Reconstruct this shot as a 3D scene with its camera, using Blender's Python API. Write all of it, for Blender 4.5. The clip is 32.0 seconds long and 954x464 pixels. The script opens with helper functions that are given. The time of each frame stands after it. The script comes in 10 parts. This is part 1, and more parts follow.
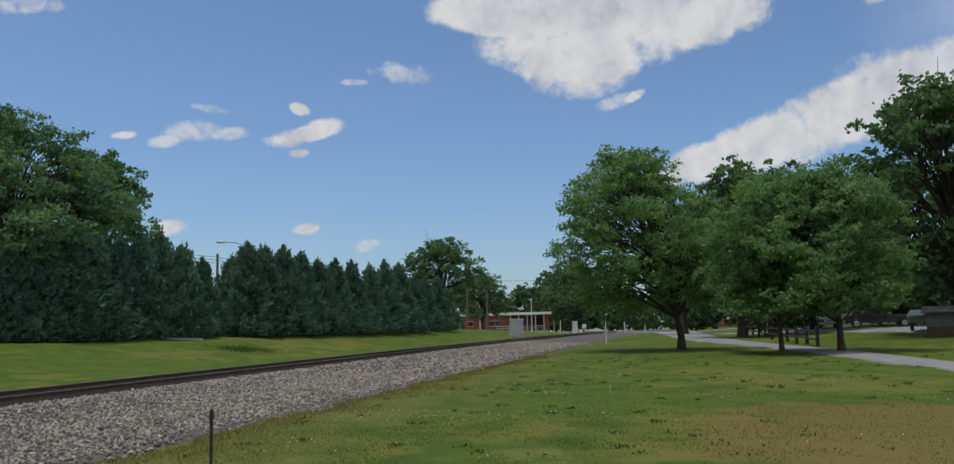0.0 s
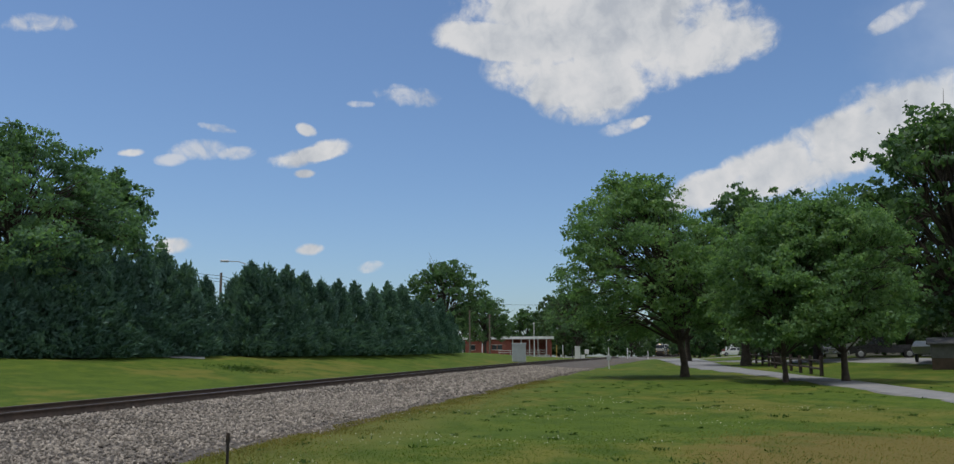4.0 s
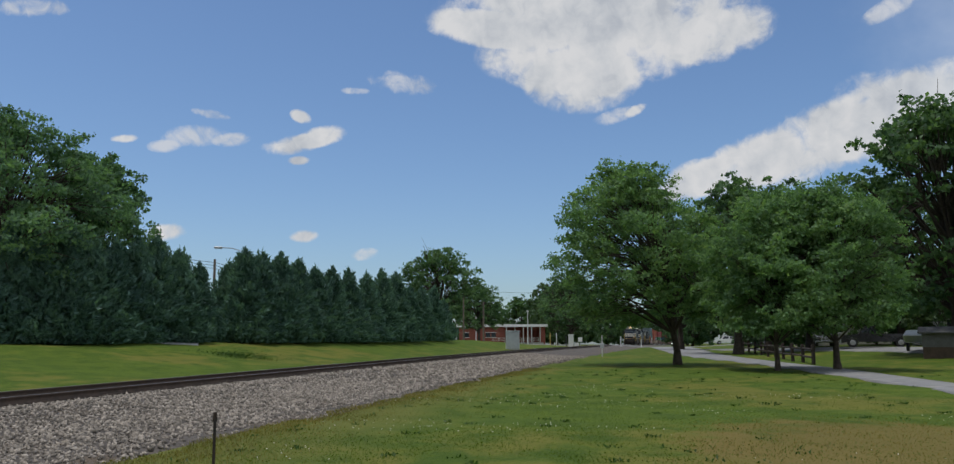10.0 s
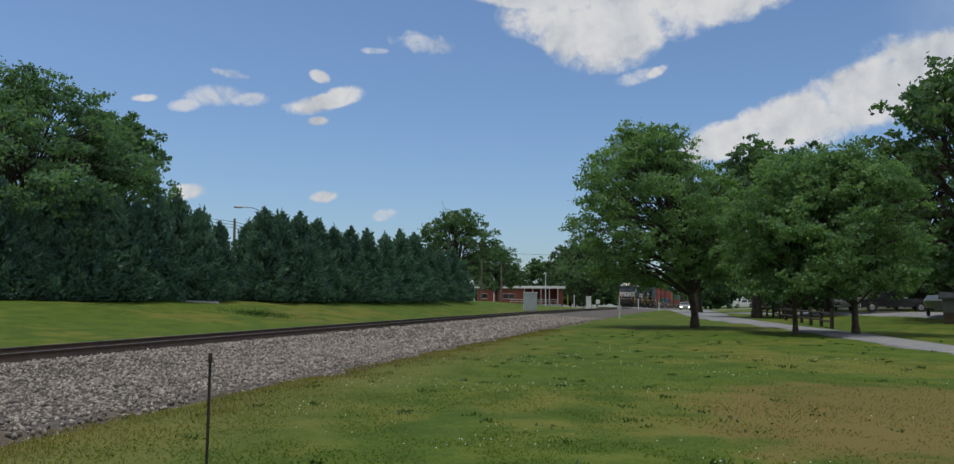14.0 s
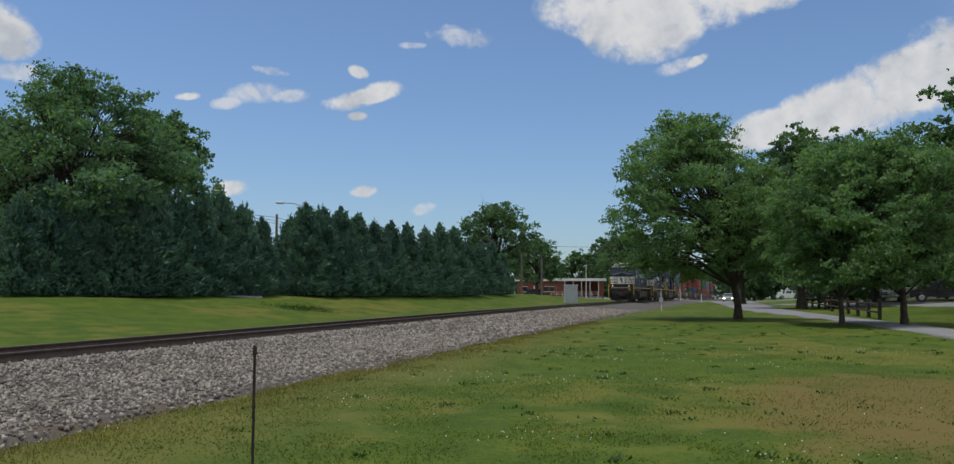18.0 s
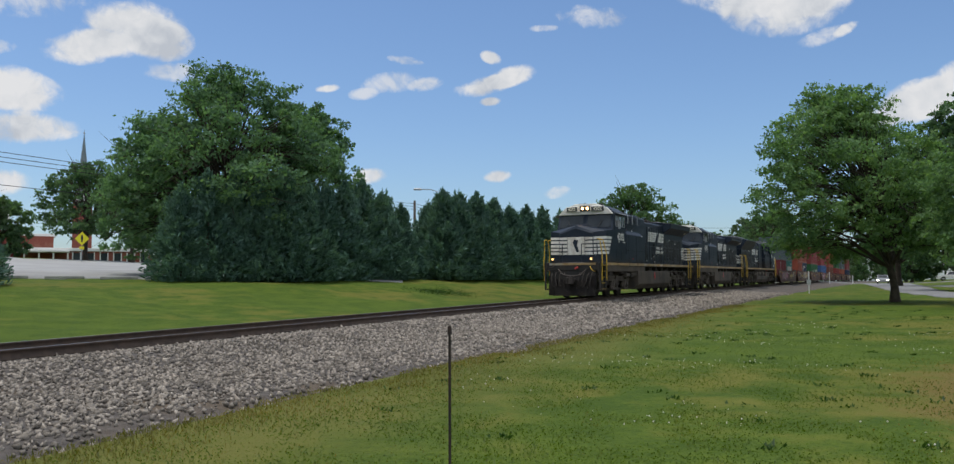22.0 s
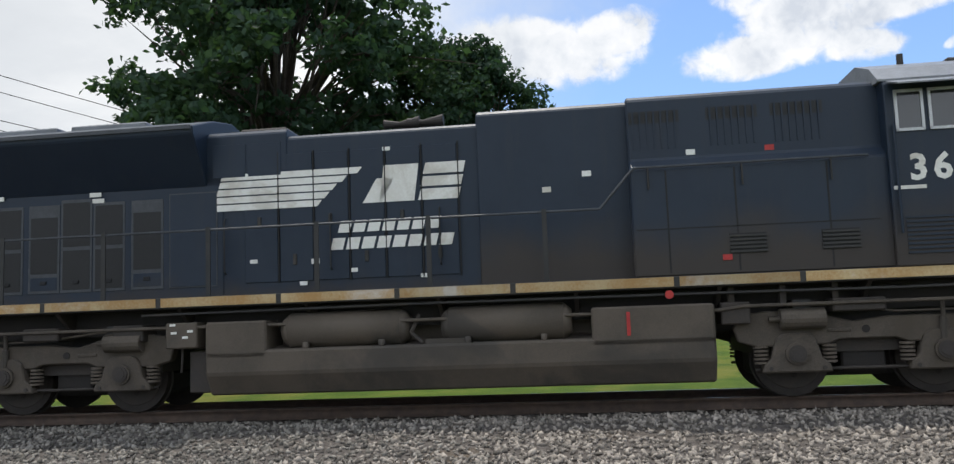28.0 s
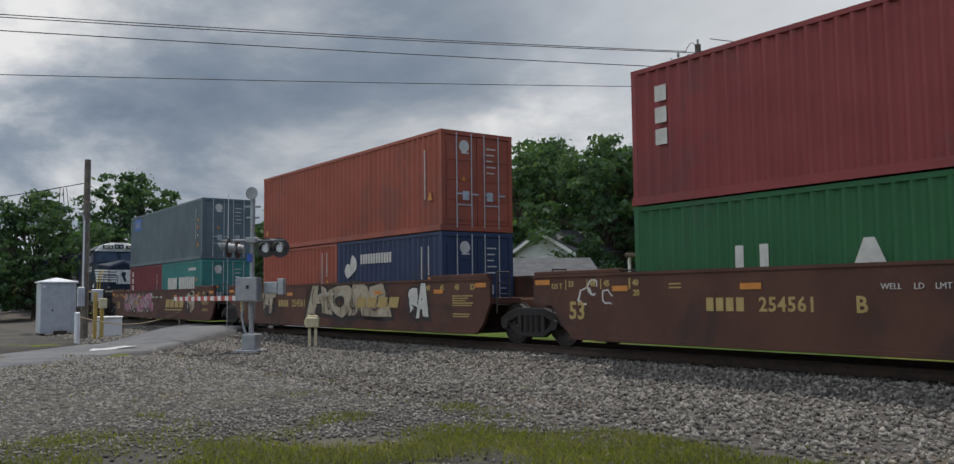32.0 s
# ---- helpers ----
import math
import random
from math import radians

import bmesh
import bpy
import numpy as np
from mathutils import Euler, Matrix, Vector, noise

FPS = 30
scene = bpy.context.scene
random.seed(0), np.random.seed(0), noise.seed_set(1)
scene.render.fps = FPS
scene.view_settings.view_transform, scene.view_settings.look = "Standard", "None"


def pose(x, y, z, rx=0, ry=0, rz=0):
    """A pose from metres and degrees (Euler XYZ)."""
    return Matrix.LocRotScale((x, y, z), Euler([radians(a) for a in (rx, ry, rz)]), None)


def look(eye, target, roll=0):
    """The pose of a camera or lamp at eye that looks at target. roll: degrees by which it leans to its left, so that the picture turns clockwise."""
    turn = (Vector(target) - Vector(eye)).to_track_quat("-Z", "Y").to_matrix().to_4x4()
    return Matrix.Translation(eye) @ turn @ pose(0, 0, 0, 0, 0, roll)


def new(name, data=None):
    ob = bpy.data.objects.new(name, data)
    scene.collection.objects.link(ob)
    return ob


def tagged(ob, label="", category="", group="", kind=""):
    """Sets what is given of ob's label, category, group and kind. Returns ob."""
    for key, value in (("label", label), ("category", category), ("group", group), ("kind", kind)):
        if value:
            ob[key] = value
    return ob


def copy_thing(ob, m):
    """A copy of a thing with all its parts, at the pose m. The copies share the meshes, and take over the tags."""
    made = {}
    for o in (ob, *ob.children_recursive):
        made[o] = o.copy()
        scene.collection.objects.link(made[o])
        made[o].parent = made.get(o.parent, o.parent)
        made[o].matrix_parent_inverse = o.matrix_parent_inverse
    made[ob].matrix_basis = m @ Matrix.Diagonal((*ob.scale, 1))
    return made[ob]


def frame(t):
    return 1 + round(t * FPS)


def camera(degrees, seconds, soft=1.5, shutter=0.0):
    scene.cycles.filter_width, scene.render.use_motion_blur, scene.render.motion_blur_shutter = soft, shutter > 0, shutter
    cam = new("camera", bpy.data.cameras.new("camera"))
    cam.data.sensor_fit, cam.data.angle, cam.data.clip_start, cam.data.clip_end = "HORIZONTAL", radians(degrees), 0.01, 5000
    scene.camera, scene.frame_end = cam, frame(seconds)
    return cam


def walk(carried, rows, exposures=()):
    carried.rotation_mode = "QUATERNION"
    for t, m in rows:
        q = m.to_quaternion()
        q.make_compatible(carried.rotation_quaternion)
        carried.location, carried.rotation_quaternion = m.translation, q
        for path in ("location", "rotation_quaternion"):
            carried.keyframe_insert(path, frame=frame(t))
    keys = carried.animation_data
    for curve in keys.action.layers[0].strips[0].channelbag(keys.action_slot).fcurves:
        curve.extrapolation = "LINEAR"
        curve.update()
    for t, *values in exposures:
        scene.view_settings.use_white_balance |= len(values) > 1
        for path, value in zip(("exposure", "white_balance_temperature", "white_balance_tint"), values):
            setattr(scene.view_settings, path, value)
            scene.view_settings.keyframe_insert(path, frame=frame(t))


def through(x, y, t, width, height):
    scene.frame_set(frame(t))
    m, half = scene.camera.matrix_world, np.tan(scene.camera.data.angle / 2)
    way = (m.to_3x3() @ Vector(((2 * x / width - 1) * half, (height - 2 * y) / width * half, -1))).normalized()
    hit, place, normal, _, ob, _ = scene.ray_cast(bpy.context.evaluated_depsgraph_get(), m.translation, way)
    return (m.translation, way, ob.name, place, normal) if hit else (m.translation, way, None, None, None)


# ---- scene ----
SECONDS = 32.0
cam = camera(57.62, SECONDS, soft=1.35, shutter=0.0)

VIEW = [  # seconds, x, y, z, yaw, pitch, roll
    (0.0, 0.018, -0.038, 1.221, -79.53, 6.78, -1.34),
    (0.5, 0.017, -0.032, 1.224, -79.57, 6.76, -1.17),
    (1.0, 0.015, -0.027, 1.227, -79.42, 6.96, -1.31),
    (1.5, 0.014, -0.027, 1.229, -79.42, 7.45, -1.34),
    (2.0, 0.014, -0.026, 1.230, -79.33, 7.67, -1.09),
    (2.5, 0.012, -0.024, 1.229, -79.21, 8.29, -0.79),
    (4.5, 0.008, -0.013, 1.226, -79.40, 8.24, -0.21),
    (5.0, 0.007, -0.010, 1.225, -79.92, 8.18, -0.48),
    (5.5, 0.006, -0.012, 1.228, -80.02, 8.18, -1.03),
    (6.0, 0.007, -0.014, 1.231, -79.95, 8.14, -1.21),
    (6.5, 0.006, -0.014, 1.230, -79.84, 8.07, -1.22),
    (7.0, 0.005, -0.015, 1.228, -79.87, 8.06, -1.27),
    (7.5, 0.005, -0.019, 1.230, -79.89, 8.02, -1.31),
    (8.0, 0.005, -0.022, 1.231, -79.99, 8.09, -1.29),
    (8.5, 0.003, -0.012, 1.224, -80.18, 7.88, -0.83),
    (9.0, 0.000, -0.001, 1.216, -80.09, 7.55, -0.77),
    (9.5, 0.005, -0.014, 1.217, -79.82, 7.55, -0.59),
    (10.0, 0.009, -0.027, 1.217, -79.67, 7.50, -0.14),
    (10.5, 0.015, -0.043, 1.211, -79.61, 7.48, 0.12),
    (11.0, 0.020, -0.059, 1.205, -79.54, 7.45, 0.66),
    (11.5, 0.024, -0.065, 1.202, -79.34, 7.38, 0.31),
    (12.0, 0.027, -0.072, 1.199, -79.18, 6.95, -0.26),
    (12.5, 0.029, -0.067, 1.196, -78.97, 6.02, -0.13),
    (13.0, 0.030, -0.062, 1.193, -78.79, 5.15, 0.07),
    (13.5, 0.029, -0.060, 1.193, -78.62, 5.01, 0.33),
    (15.5, 0.026, -0.052, 1.192, -77.91, 4.64, 0.50),
    (16.0, 0.025, -0.050, 1.191, -77.57, 4.58, 0.68),
    (16.5, 0.024, -0.046, 1.190, -76.90, 4.56, 0.80),
    (17.0, 0.023, -0.042, 1.190, -76.65, 4.50, 0.81),
    (17.5, 0.025, -0.050, 1.191, -76.45, 4.59, 0.38),
    (18.0, 0.026, -0.059, 1.191, -75.81, 4.50, 0.03),
    (18.5, 0.024, -0.054, 1.193, -75.78, 4.42, -0.24),
    (19.0, 0.023, -0.048, 1.195, -75.85, 4.50, -0.46),
    (19.5, 0.019, -0.039, 1.195, -75.72, 4.56, -0.62),
    (20.0, 0.015, -0.031, 1.193, -75.55, 4.43, -0.47),
    (20.5, 0.012, -0.024, 1.190, -74.03, 4.09, -0.22),
    (21.0, 0.008, -0.017, 1.187, -71.38, 3.40, -0.07),
    (21.5, -0.000, -0.001, 1.187, -70.07, 3.38, -0.21),
    (22.0, -0.007, 0.015, 1.187, -66.93, 3.44, -0.26),
    (22.5, -0.012, 0.025, 1.186, -61.09, 3.41, -0.25),
    (23.0, -0.017, 0.035, 1.184, -57.36, 3.41, -0.14),
    (23.5, -0.015, 0.032, 1.184, -55.26, 3.38, -0.24),
    (24.0, -0.014, 0.030, 1.182, -54.15, 3.00, -0.53),
    (24.5, -0.016, 0.035, 1.184, -53.44, 2.98, -0.66),
    (26.5, -0.026, 0.054, 1.196, -49.90, 3.23, -0.19),
    (27.0, -0.026, 0.054, 1.196, -40.56, 3.46, 0.27),
    (27.2, -0.026, 0.054, 1.196, -32.22, 3.81, 0.04),
    (27.4, -0.026, 0.054, 1.196, -23.54, 4.57, -0.19),
    (27.6, -0.026, 0.054, 1.196, -13.09, 4.95, -0.78),
    (27.8, -0.026, 0.054, 1.196, -2.36, 5.53, -1.75),
    (28.0, -0.026, 0.054, 1.196, 8.02, 5.95, -1.51),
    (28.2, -0.026, 0.054, 1.196, 17.62, 6.32, -0.97),
    (28.4, -0.026, 0.054, 1.196, 26.73, 6.03, -0.26),
    (28.6, -0.026, 0.054, 1.196, 35.78, 5.39, -0.04),
    (28.8, -0.026, 0.054, 1.196, 43.71, 4.52, -0.30),
    (29.0, -0.026, 0.054, 1.196, 49.39, 4.38, -1.09),
    (29.5, -0.026, 0.054, 1.196, 54.34, 4.46, -0.48),
    (30.0, -0.026, 0.054, 1.196, 55.75, 4.30, -0.16),
    (30.5, -0.026, 0.054, 1.196, 55.90, 4.07, -0.29),
    (31.0, -0.026, 0.054, 1.196, 56.01, 3.95, -0.33),
    (31.5, -0.026, 0.054, 1.196, 56.02, 3.76, -0.35),
    (32.0, -0.026, 0.054, 1.196, 55.86, 3.66, -0.30),
]


def view_rows():
    rows = []
    for t, x, y, z, yaw, pitch, roll in VIEW:
        a, b = radians(yaw), radians(pitch)
        eye = Vector((x, y, z))
        way = Vector((-math.sin(a) * math.cos(b), math.cos(a) * math.cos(b), math.sin(b)))
        rows.append((t, look(eye, eye + way, roll)))
    return rows


walk(cam, view_rows(), exposures=((0.0, -0.25), (13.5, -0.25), (20.0, -0.16), (22.0, -0.04), (24.0, -0.02), (26.5, 0.24), (27.4, 0.34), (28.0, 0.40), (28.6, 0.36), (29.0, 0.20), (30.0, 0.04), (32.0, 0.0)))

# ---- light ----
SUN_AZ, SUN_EL = 20.0, 74.0
sun = new("sun", bpy.data.lights.new("sun", "SUN"))
sun.data.energy, sun.data.angle, sun.data.color = 2.5, radians(1.5), (1.0, 0.95, 0.87)
sun.matrix_basis = look((0, 0, 60), (60 * math.sin(radians(SUN_AZ)) * math.cos(radians(SUN_EL)),
                                     -60 * math.cos(radians(SUN_AZ)) * math.cos(radians(SUN_EL)),
                                     60 - 60 * math.sin(radians(SUN_EL))))


class Nodes:
    """Short hand for node trees."""

    def __init__(self, tree):
        self.tree = tree
        tree.nodes.clear()

    def add(self, kind, **values):
        n = self.tree.nodes.new(kind)
        if "operation" in values:
            n.operation = values["operation"]
        if "blend_type" in values:
            n.blend_type = values["blend_type"]
        if "sky_type" in values:
            n.sky_type = values["sky_type"]
        if "interpolation_type" in values:
            n.interpolation_type = values["interpolation_type"]
        return n

    def put(self, node, **values):
        for key, v in values.items():
            sock = node.inputs[int(key[1:])] if key[0] == "i" and key[1:].isdigit() else node.inputs[key.replace("_", " ")]
            if isinstance(v, bpy.types.NodeSocket):
                self.tree.links.new(v, sock)
            else:
                sock.default_value = v
        return node

    def math(self, op, a, b=0.0, clamp=False):
        n = self.add("ShaderNodeMath", operation=op)
        n.use_clamp = clamp
        self.put(n, i0=a, i1=b)
        return n.outputs[0]

    def vec(self, op, a, b):
        n = self.add("ShaderNodeVectorMath", operation=op)
        self.put(n, i0=a, i1=b)
        return n.outputs[1] if op == "DOT_PRODUCT" else n.outputs[0]

    def noise(self, vector, scale, detail=4.0, rough=0.55, distortion=0.0):
        n = self.add("ShaderNodeTexNoise")
        self.put(n, Vector=vector, Scale=scale, Detail=detail, Roughness=rough, Distortion=distortion)
        return n.outputs[0]

    def ramp(self, fac, stops):
        n = self.add("ShaderNodeValToRGB")
        els = n.color_ramp.elements
        while len(els) < len(stops):
            els.new(0.5)
        for e, (pos, col) in zip(els, stops):
            e.position, e.color = pos, (*col, 1) if len(col) == 3 else col
        self.put(n, Fac=fac)
        return n.outputs[0]

    def mix(self, fac, a, b, kind="MIX"):
        n = self.add("ShaderNodeMixRGB", blend_type=kind)
        self.put(n, Fac=fac, Color1=a, Color2=b)
        return n.outputs[0]

    def step(self, value, lo, hi):
        n = self.add("ShaderNodeMapRange", interpolation_type="SMOOTHSTEP")
        self.put(n, Value=value, From_Min=lo, From_Max=hi)
        return n.outputs[0]


def facing(az, el):
    a, b = radians(az), radians(el)
    return Vector((-math.sin(a) * math.cos(b), math.cos(a) * math.cos(b), math.sin(b)))


# clouds: azimuth and elevation of the middle, half width and half height in degrees, tilt
CUMULUS = [
    (-87.5, 21.6, 10.2, 2.2, 0), (-87.4, 19.2, 7.0, 2.6, 0), (-86.8, 17.2, 3.6, 2.0, 0), (-80.0, 20.7, 3.6, 1.1, -8), (-95.8, 19.4, 3.6, 1.5, 12), (-87.0, 24.5, 9.0, 2.8, 0),
    (-93.6, 10.5, 2.3, 1.2, 22), (-97.2, 11.3, 3.3, 1.7, 20), (-101.0, 12.3, 3.6, 2.2, 18), (-104.8, 13.7, 3.4, 2.6, 20), (-108.4, 13.7, 3.8, 2.7, 10), (-113.0, 13.2, 4.5, 2.3, 0),
    (-67.6, 13.0, 2.2, 0.62, 10), (-69.3, 13.6, 1.7, 0.66, 14), (-67.9, 14.8, 0.7, 0.42, -20), (-67.9, 12.0, 0.75, 0.32, 5),
    (-59.8, 7.1, 1.2, 0.6, 8), (-68.3, 7.1, 0.95, 0.42, 5), (-57.1, 12.7, 0.8, 0.26, 8), (-90.3, 15.2, 0.9, 0.35, 22),
    (-44.8, 15.6, 3.1, 1.7, 8), (-42.2, 14.2, 2.2, 1.0, 10), (-46.7, 15.0, 1.9, 1.2, 0), (-35.0, 11.2, 3.6, 1.7, 0), (-32.2, 10.6, 2.6, 1.2, 5), (-38.3, 11.5, 2.8, 1.3, -6), (-38.8, 9.2, 3.6, 0.9, 4),
    (-35.8, 7.6, 1.4, 0.6, 0), (-37.8, 6.0, 1.8, 0.8, 5), (-32.8, 9.6, 3.0, 1.6, 0), (-29.5, 8.8, 2.4, 1.6, 0),
    (-13.5, 17.4, 5.6, 2.2, 6), (-9.5, 16.0, 4.0, 1.3, 0), (-17.2, 15.8, 2.2, 0.9, 0), (2.0, 17.3, 5.4, 2.3, 0), (6.0, 17.8, 4.4, 2.2, 0), (-2.0, 18.6, 2.6, 1.4, 10), (-20.2, 18.2, 3.0, 1.1, 8),
    (-12.6, 19.8, 4.4, 1.6, 0), (-23.0, 15.8, 1.8, 0.5, 20),
]
WISPS = [
    (-59.4, 12.4, 1.0, 0.4, 5), (-61.3, 13.2, 2.0, 0.7, 6), (-63.6, 13.1, 1.2, 0.45, 10), (-74.6, 17.2, 2.2, 0.75, -6), (-71.4, 16.6, 1.0, 0.25, 0), (-72.2, 6.0, 1.0, 0.4, 10), (-89.0, 14.9, 1.6, 0.5, 15),
    (-51.5, 19.7, 2.2, 0.6, 10), (-106.3, 19.9, 1.9, 0.6, 22), (-37.0, 17.2, 5.5, 1.7, 0), (-33.0, 18.8, 8.0, 1.8, 0), (-28.7, 16.1, 2.2, 0.7, 14), (-36.8, 13.6, 1.8, 0.5, 8),
    (-30.0, 19.0, 6.0, 1.6, 0), (-62.2, 14.6, 1.2, 0.3, -8), (-47.5, 13.2, 2.0, 0.6, 0),
]


def make_world():
    world = bpy.data.worlds.new("sky")
    scene.world = world
    world.use_nodes = True
    k = Nodes(world.node_tree)
    way = k.add("ShaderNodeTexCoord").outputs["Generated"]
    sky = k.add("ShaderNodeTexSky", sky_type="NISHITA")
    sky.sun_disc, sky.sun_elevation = False, radians(SUN_EL)
    sky.sun_rotation = radians(-SUN_AZ)
    sky.altitude, sky.air_density, sky.dust_density, sky.ozone_density = 200, 1.0, 1.2, 1.6
    big = k.noise(way, 3.2, 6.0, 0.58, 0.2)
    lump = k.noise(way, 17.0, 3.0, 0.5, 0.3)
    billow = k.math("SUBTRACT", k.noise(way, 26.0, 7.0, 0.55, 0.15), 0.5)
    shred = k.math("SUBTRACT", k.noise(way, 60.0, 8.0, 0.62, 0.5), 0.5)

    def heaped(table):
        """How deep in a heap of rounded lumps, summed so that neighbours run together."""
        total = None
        for az, el, wide, high, tilt in table:
            mid = facing(az, el)
            right = Vector((math.cos(radians(az)), math.sin(radians(az)), 0))
            up = right.cross(mid)
            c, s = math.cos(radians(tilt)), math.sin(radians(tilt))
            r2, u2 = (right * c + up * s) / math.sin(radians(wide)), (up * c - right * s) / math.sin(radians(high))
            u = k.math("SUBTRACT", k.vec("DOT_PRODUCT", way, tuple(r2)), mid.dot(r2))
            v = k.math("SUBTRACT", k.vec("DOT_PRODUCT", way, tuple(u2)), mid.dot(u2))
            d = k.math("SUBTRACT", 1.25, k.math("ADD", k.math("MULTIPLY", u, u), k.math("MULTIPLY", v, v)), True)
            # only the half of the sky in front of the cloud
            d = k.math("MULTIPLY", d, k.step(k.vec("DOT_PRODUCT", way, tuple(mid)), 0.9, 0.95))
            total = d if total is None else k.math("ADD", total, d)
        return total
    heap, veil = heaped(CUMULUS), heaped(WISPS)
    ragged = k.math("ADD", k.math("MULTIPLY", billow, 1.9), k.math("MULTIPLY", shred, 1.1))
    deep = k.math("ADD", heap, k.math("MULTIPLY", ragged, k.math("MULTIPLY", heap, 4.0, True)))
    cover = k.step(deep, 0.08, 1.0)
    torn = k.math("ADD", k.math("MULTIPLY", billow, 1.4), k.math("MULTIPLY", shred, 2.4))
    thin = k.math("ADD", veil, k.math("MULTIPLY", torn, k.math("MULTIPLY", veil, 3.0, True)))
    cover = k.math("MAXIMUM", cover, k.math("MULTIPLY", k.step(thin, 0.15, 1.5), 0.75))
    # a grey cloud deck over the other half of the sky
    z = k.vec("DOT_PRODUCT", way, (0, 0, 1))
    deck_way = k.vec("DIVIDE", way, k.add("ShaderNodeCombineXYZ").outputs[0])
    comb = deck_way.node.inputs[1].links[0].from_node
    zz = k.math("MAXIMUM", k.math("ADD", z, 0.30), 0.1)
    k.put(comb, X=zz, Y=zz, Z=1.0)
    deck = k.noise(deck_way, 1.5, 8.0, 0.58, 0.25)
    side = k.vec("DOT_PRODUCT", way, tuple(facing(62, 6)))
    edge = k.math("ADD", side, k.math("MULTIPLY", k.math("SUBTRACT", big, 0.5), 0.55))
    deckmask = k.step(edge, 0.42, 0.72)
    # high up the two halves run together in broken cloud
    deckmask = k.math("MAXIMUM", deckmask, k.math("MULTIPLY", k.step(z, 0.45, 0.8), k.step(big, 0.42, 0.62)))
    # sunlit billows, a little greyer in the thick of the cloud
    bright = k.math("SUBTRACT", k.math("ADD", lump, k.math("MULTIPLY", shred, 0.5)), k.math("MULTIPLY", k.step(deep, 0.9, 2.6), 0.10))
    white = k.ramp(bright, [(0.28, (4.1, 4.4, 4.9)), (0.45, (5.3, 5.5, 5.8)), (0.62, (6.2, 6.25, 6.4))])
    grey = k.ramp(deck, [(0.35, (1.25, 1.65, 2.25)), (0.46, (2.2, 2.6, 3.15)), (0.55, (4.0, 4.25, 4.6)), (0.645, (6.5, 6.5, 6.5))])
    heavy = k.step(k.math("ADD", k.vec("DOT_PRODUCT", way, tuple(facing(66, 13))), k.math("MULTIPLY", k.math("SUBTRACT", lump, 0.5), 0.06)), 0.955, 0.995)
    grey = k.mix(k.math("MULTIPLY", heavy, 0.5), grey, (1.5, 1.85, 2.35, 1))
    # the deck is thin and bright towards the sun's side
    glow = k.step(k.vec("DOT_PRODUCT", way, tuple(facing(14, 22))), 0.70, 0.97)
    grey = k.mix(k.math("MULTIPLY", glow, 0.72), grey, (5.9, 6.0, 6.1, 1))
    # unseen bright cloud, added behind the viewer to brighten the near sides
    rear = k.math("ADD", k.vec("DOT_PRODUCT", way, tuple(facing(170, 28))), k.math("MULTIPLY", k.math("SUBTRACT", big, 0.5), 0.35))
    rear = k.math("MULTIPLY", k.step(rear, 0.18, 0.50), k.step(k.noise(way, 2.3, 5.0, 0.55, 0.3), 0.30, 0.46))
    blue = k.mix(1.0, sky.outputs[0], (0.83, 0.97, 1.13, 1), "MULTIPLY")
    sheet = k.mix(deckmask, k.mix(cover, blue, white), grey)
    sheet = k.mix(rear, sheet, k.ramp(lump, [(0.3, (4.4, 5.1, 6.1)), (0.6, (6.8, 7.3, 8.0))]))
    bg = k.put(k.add("ShaderNodeBackground"), Color=sheet, Strength=0.125)
    k.put(k.add("ShaderNodeOutputWorld"), Surface=bg.outputs[0])


make_world()

# ---- materials ----
def rgb(*c):
    return (*c, 1.0)


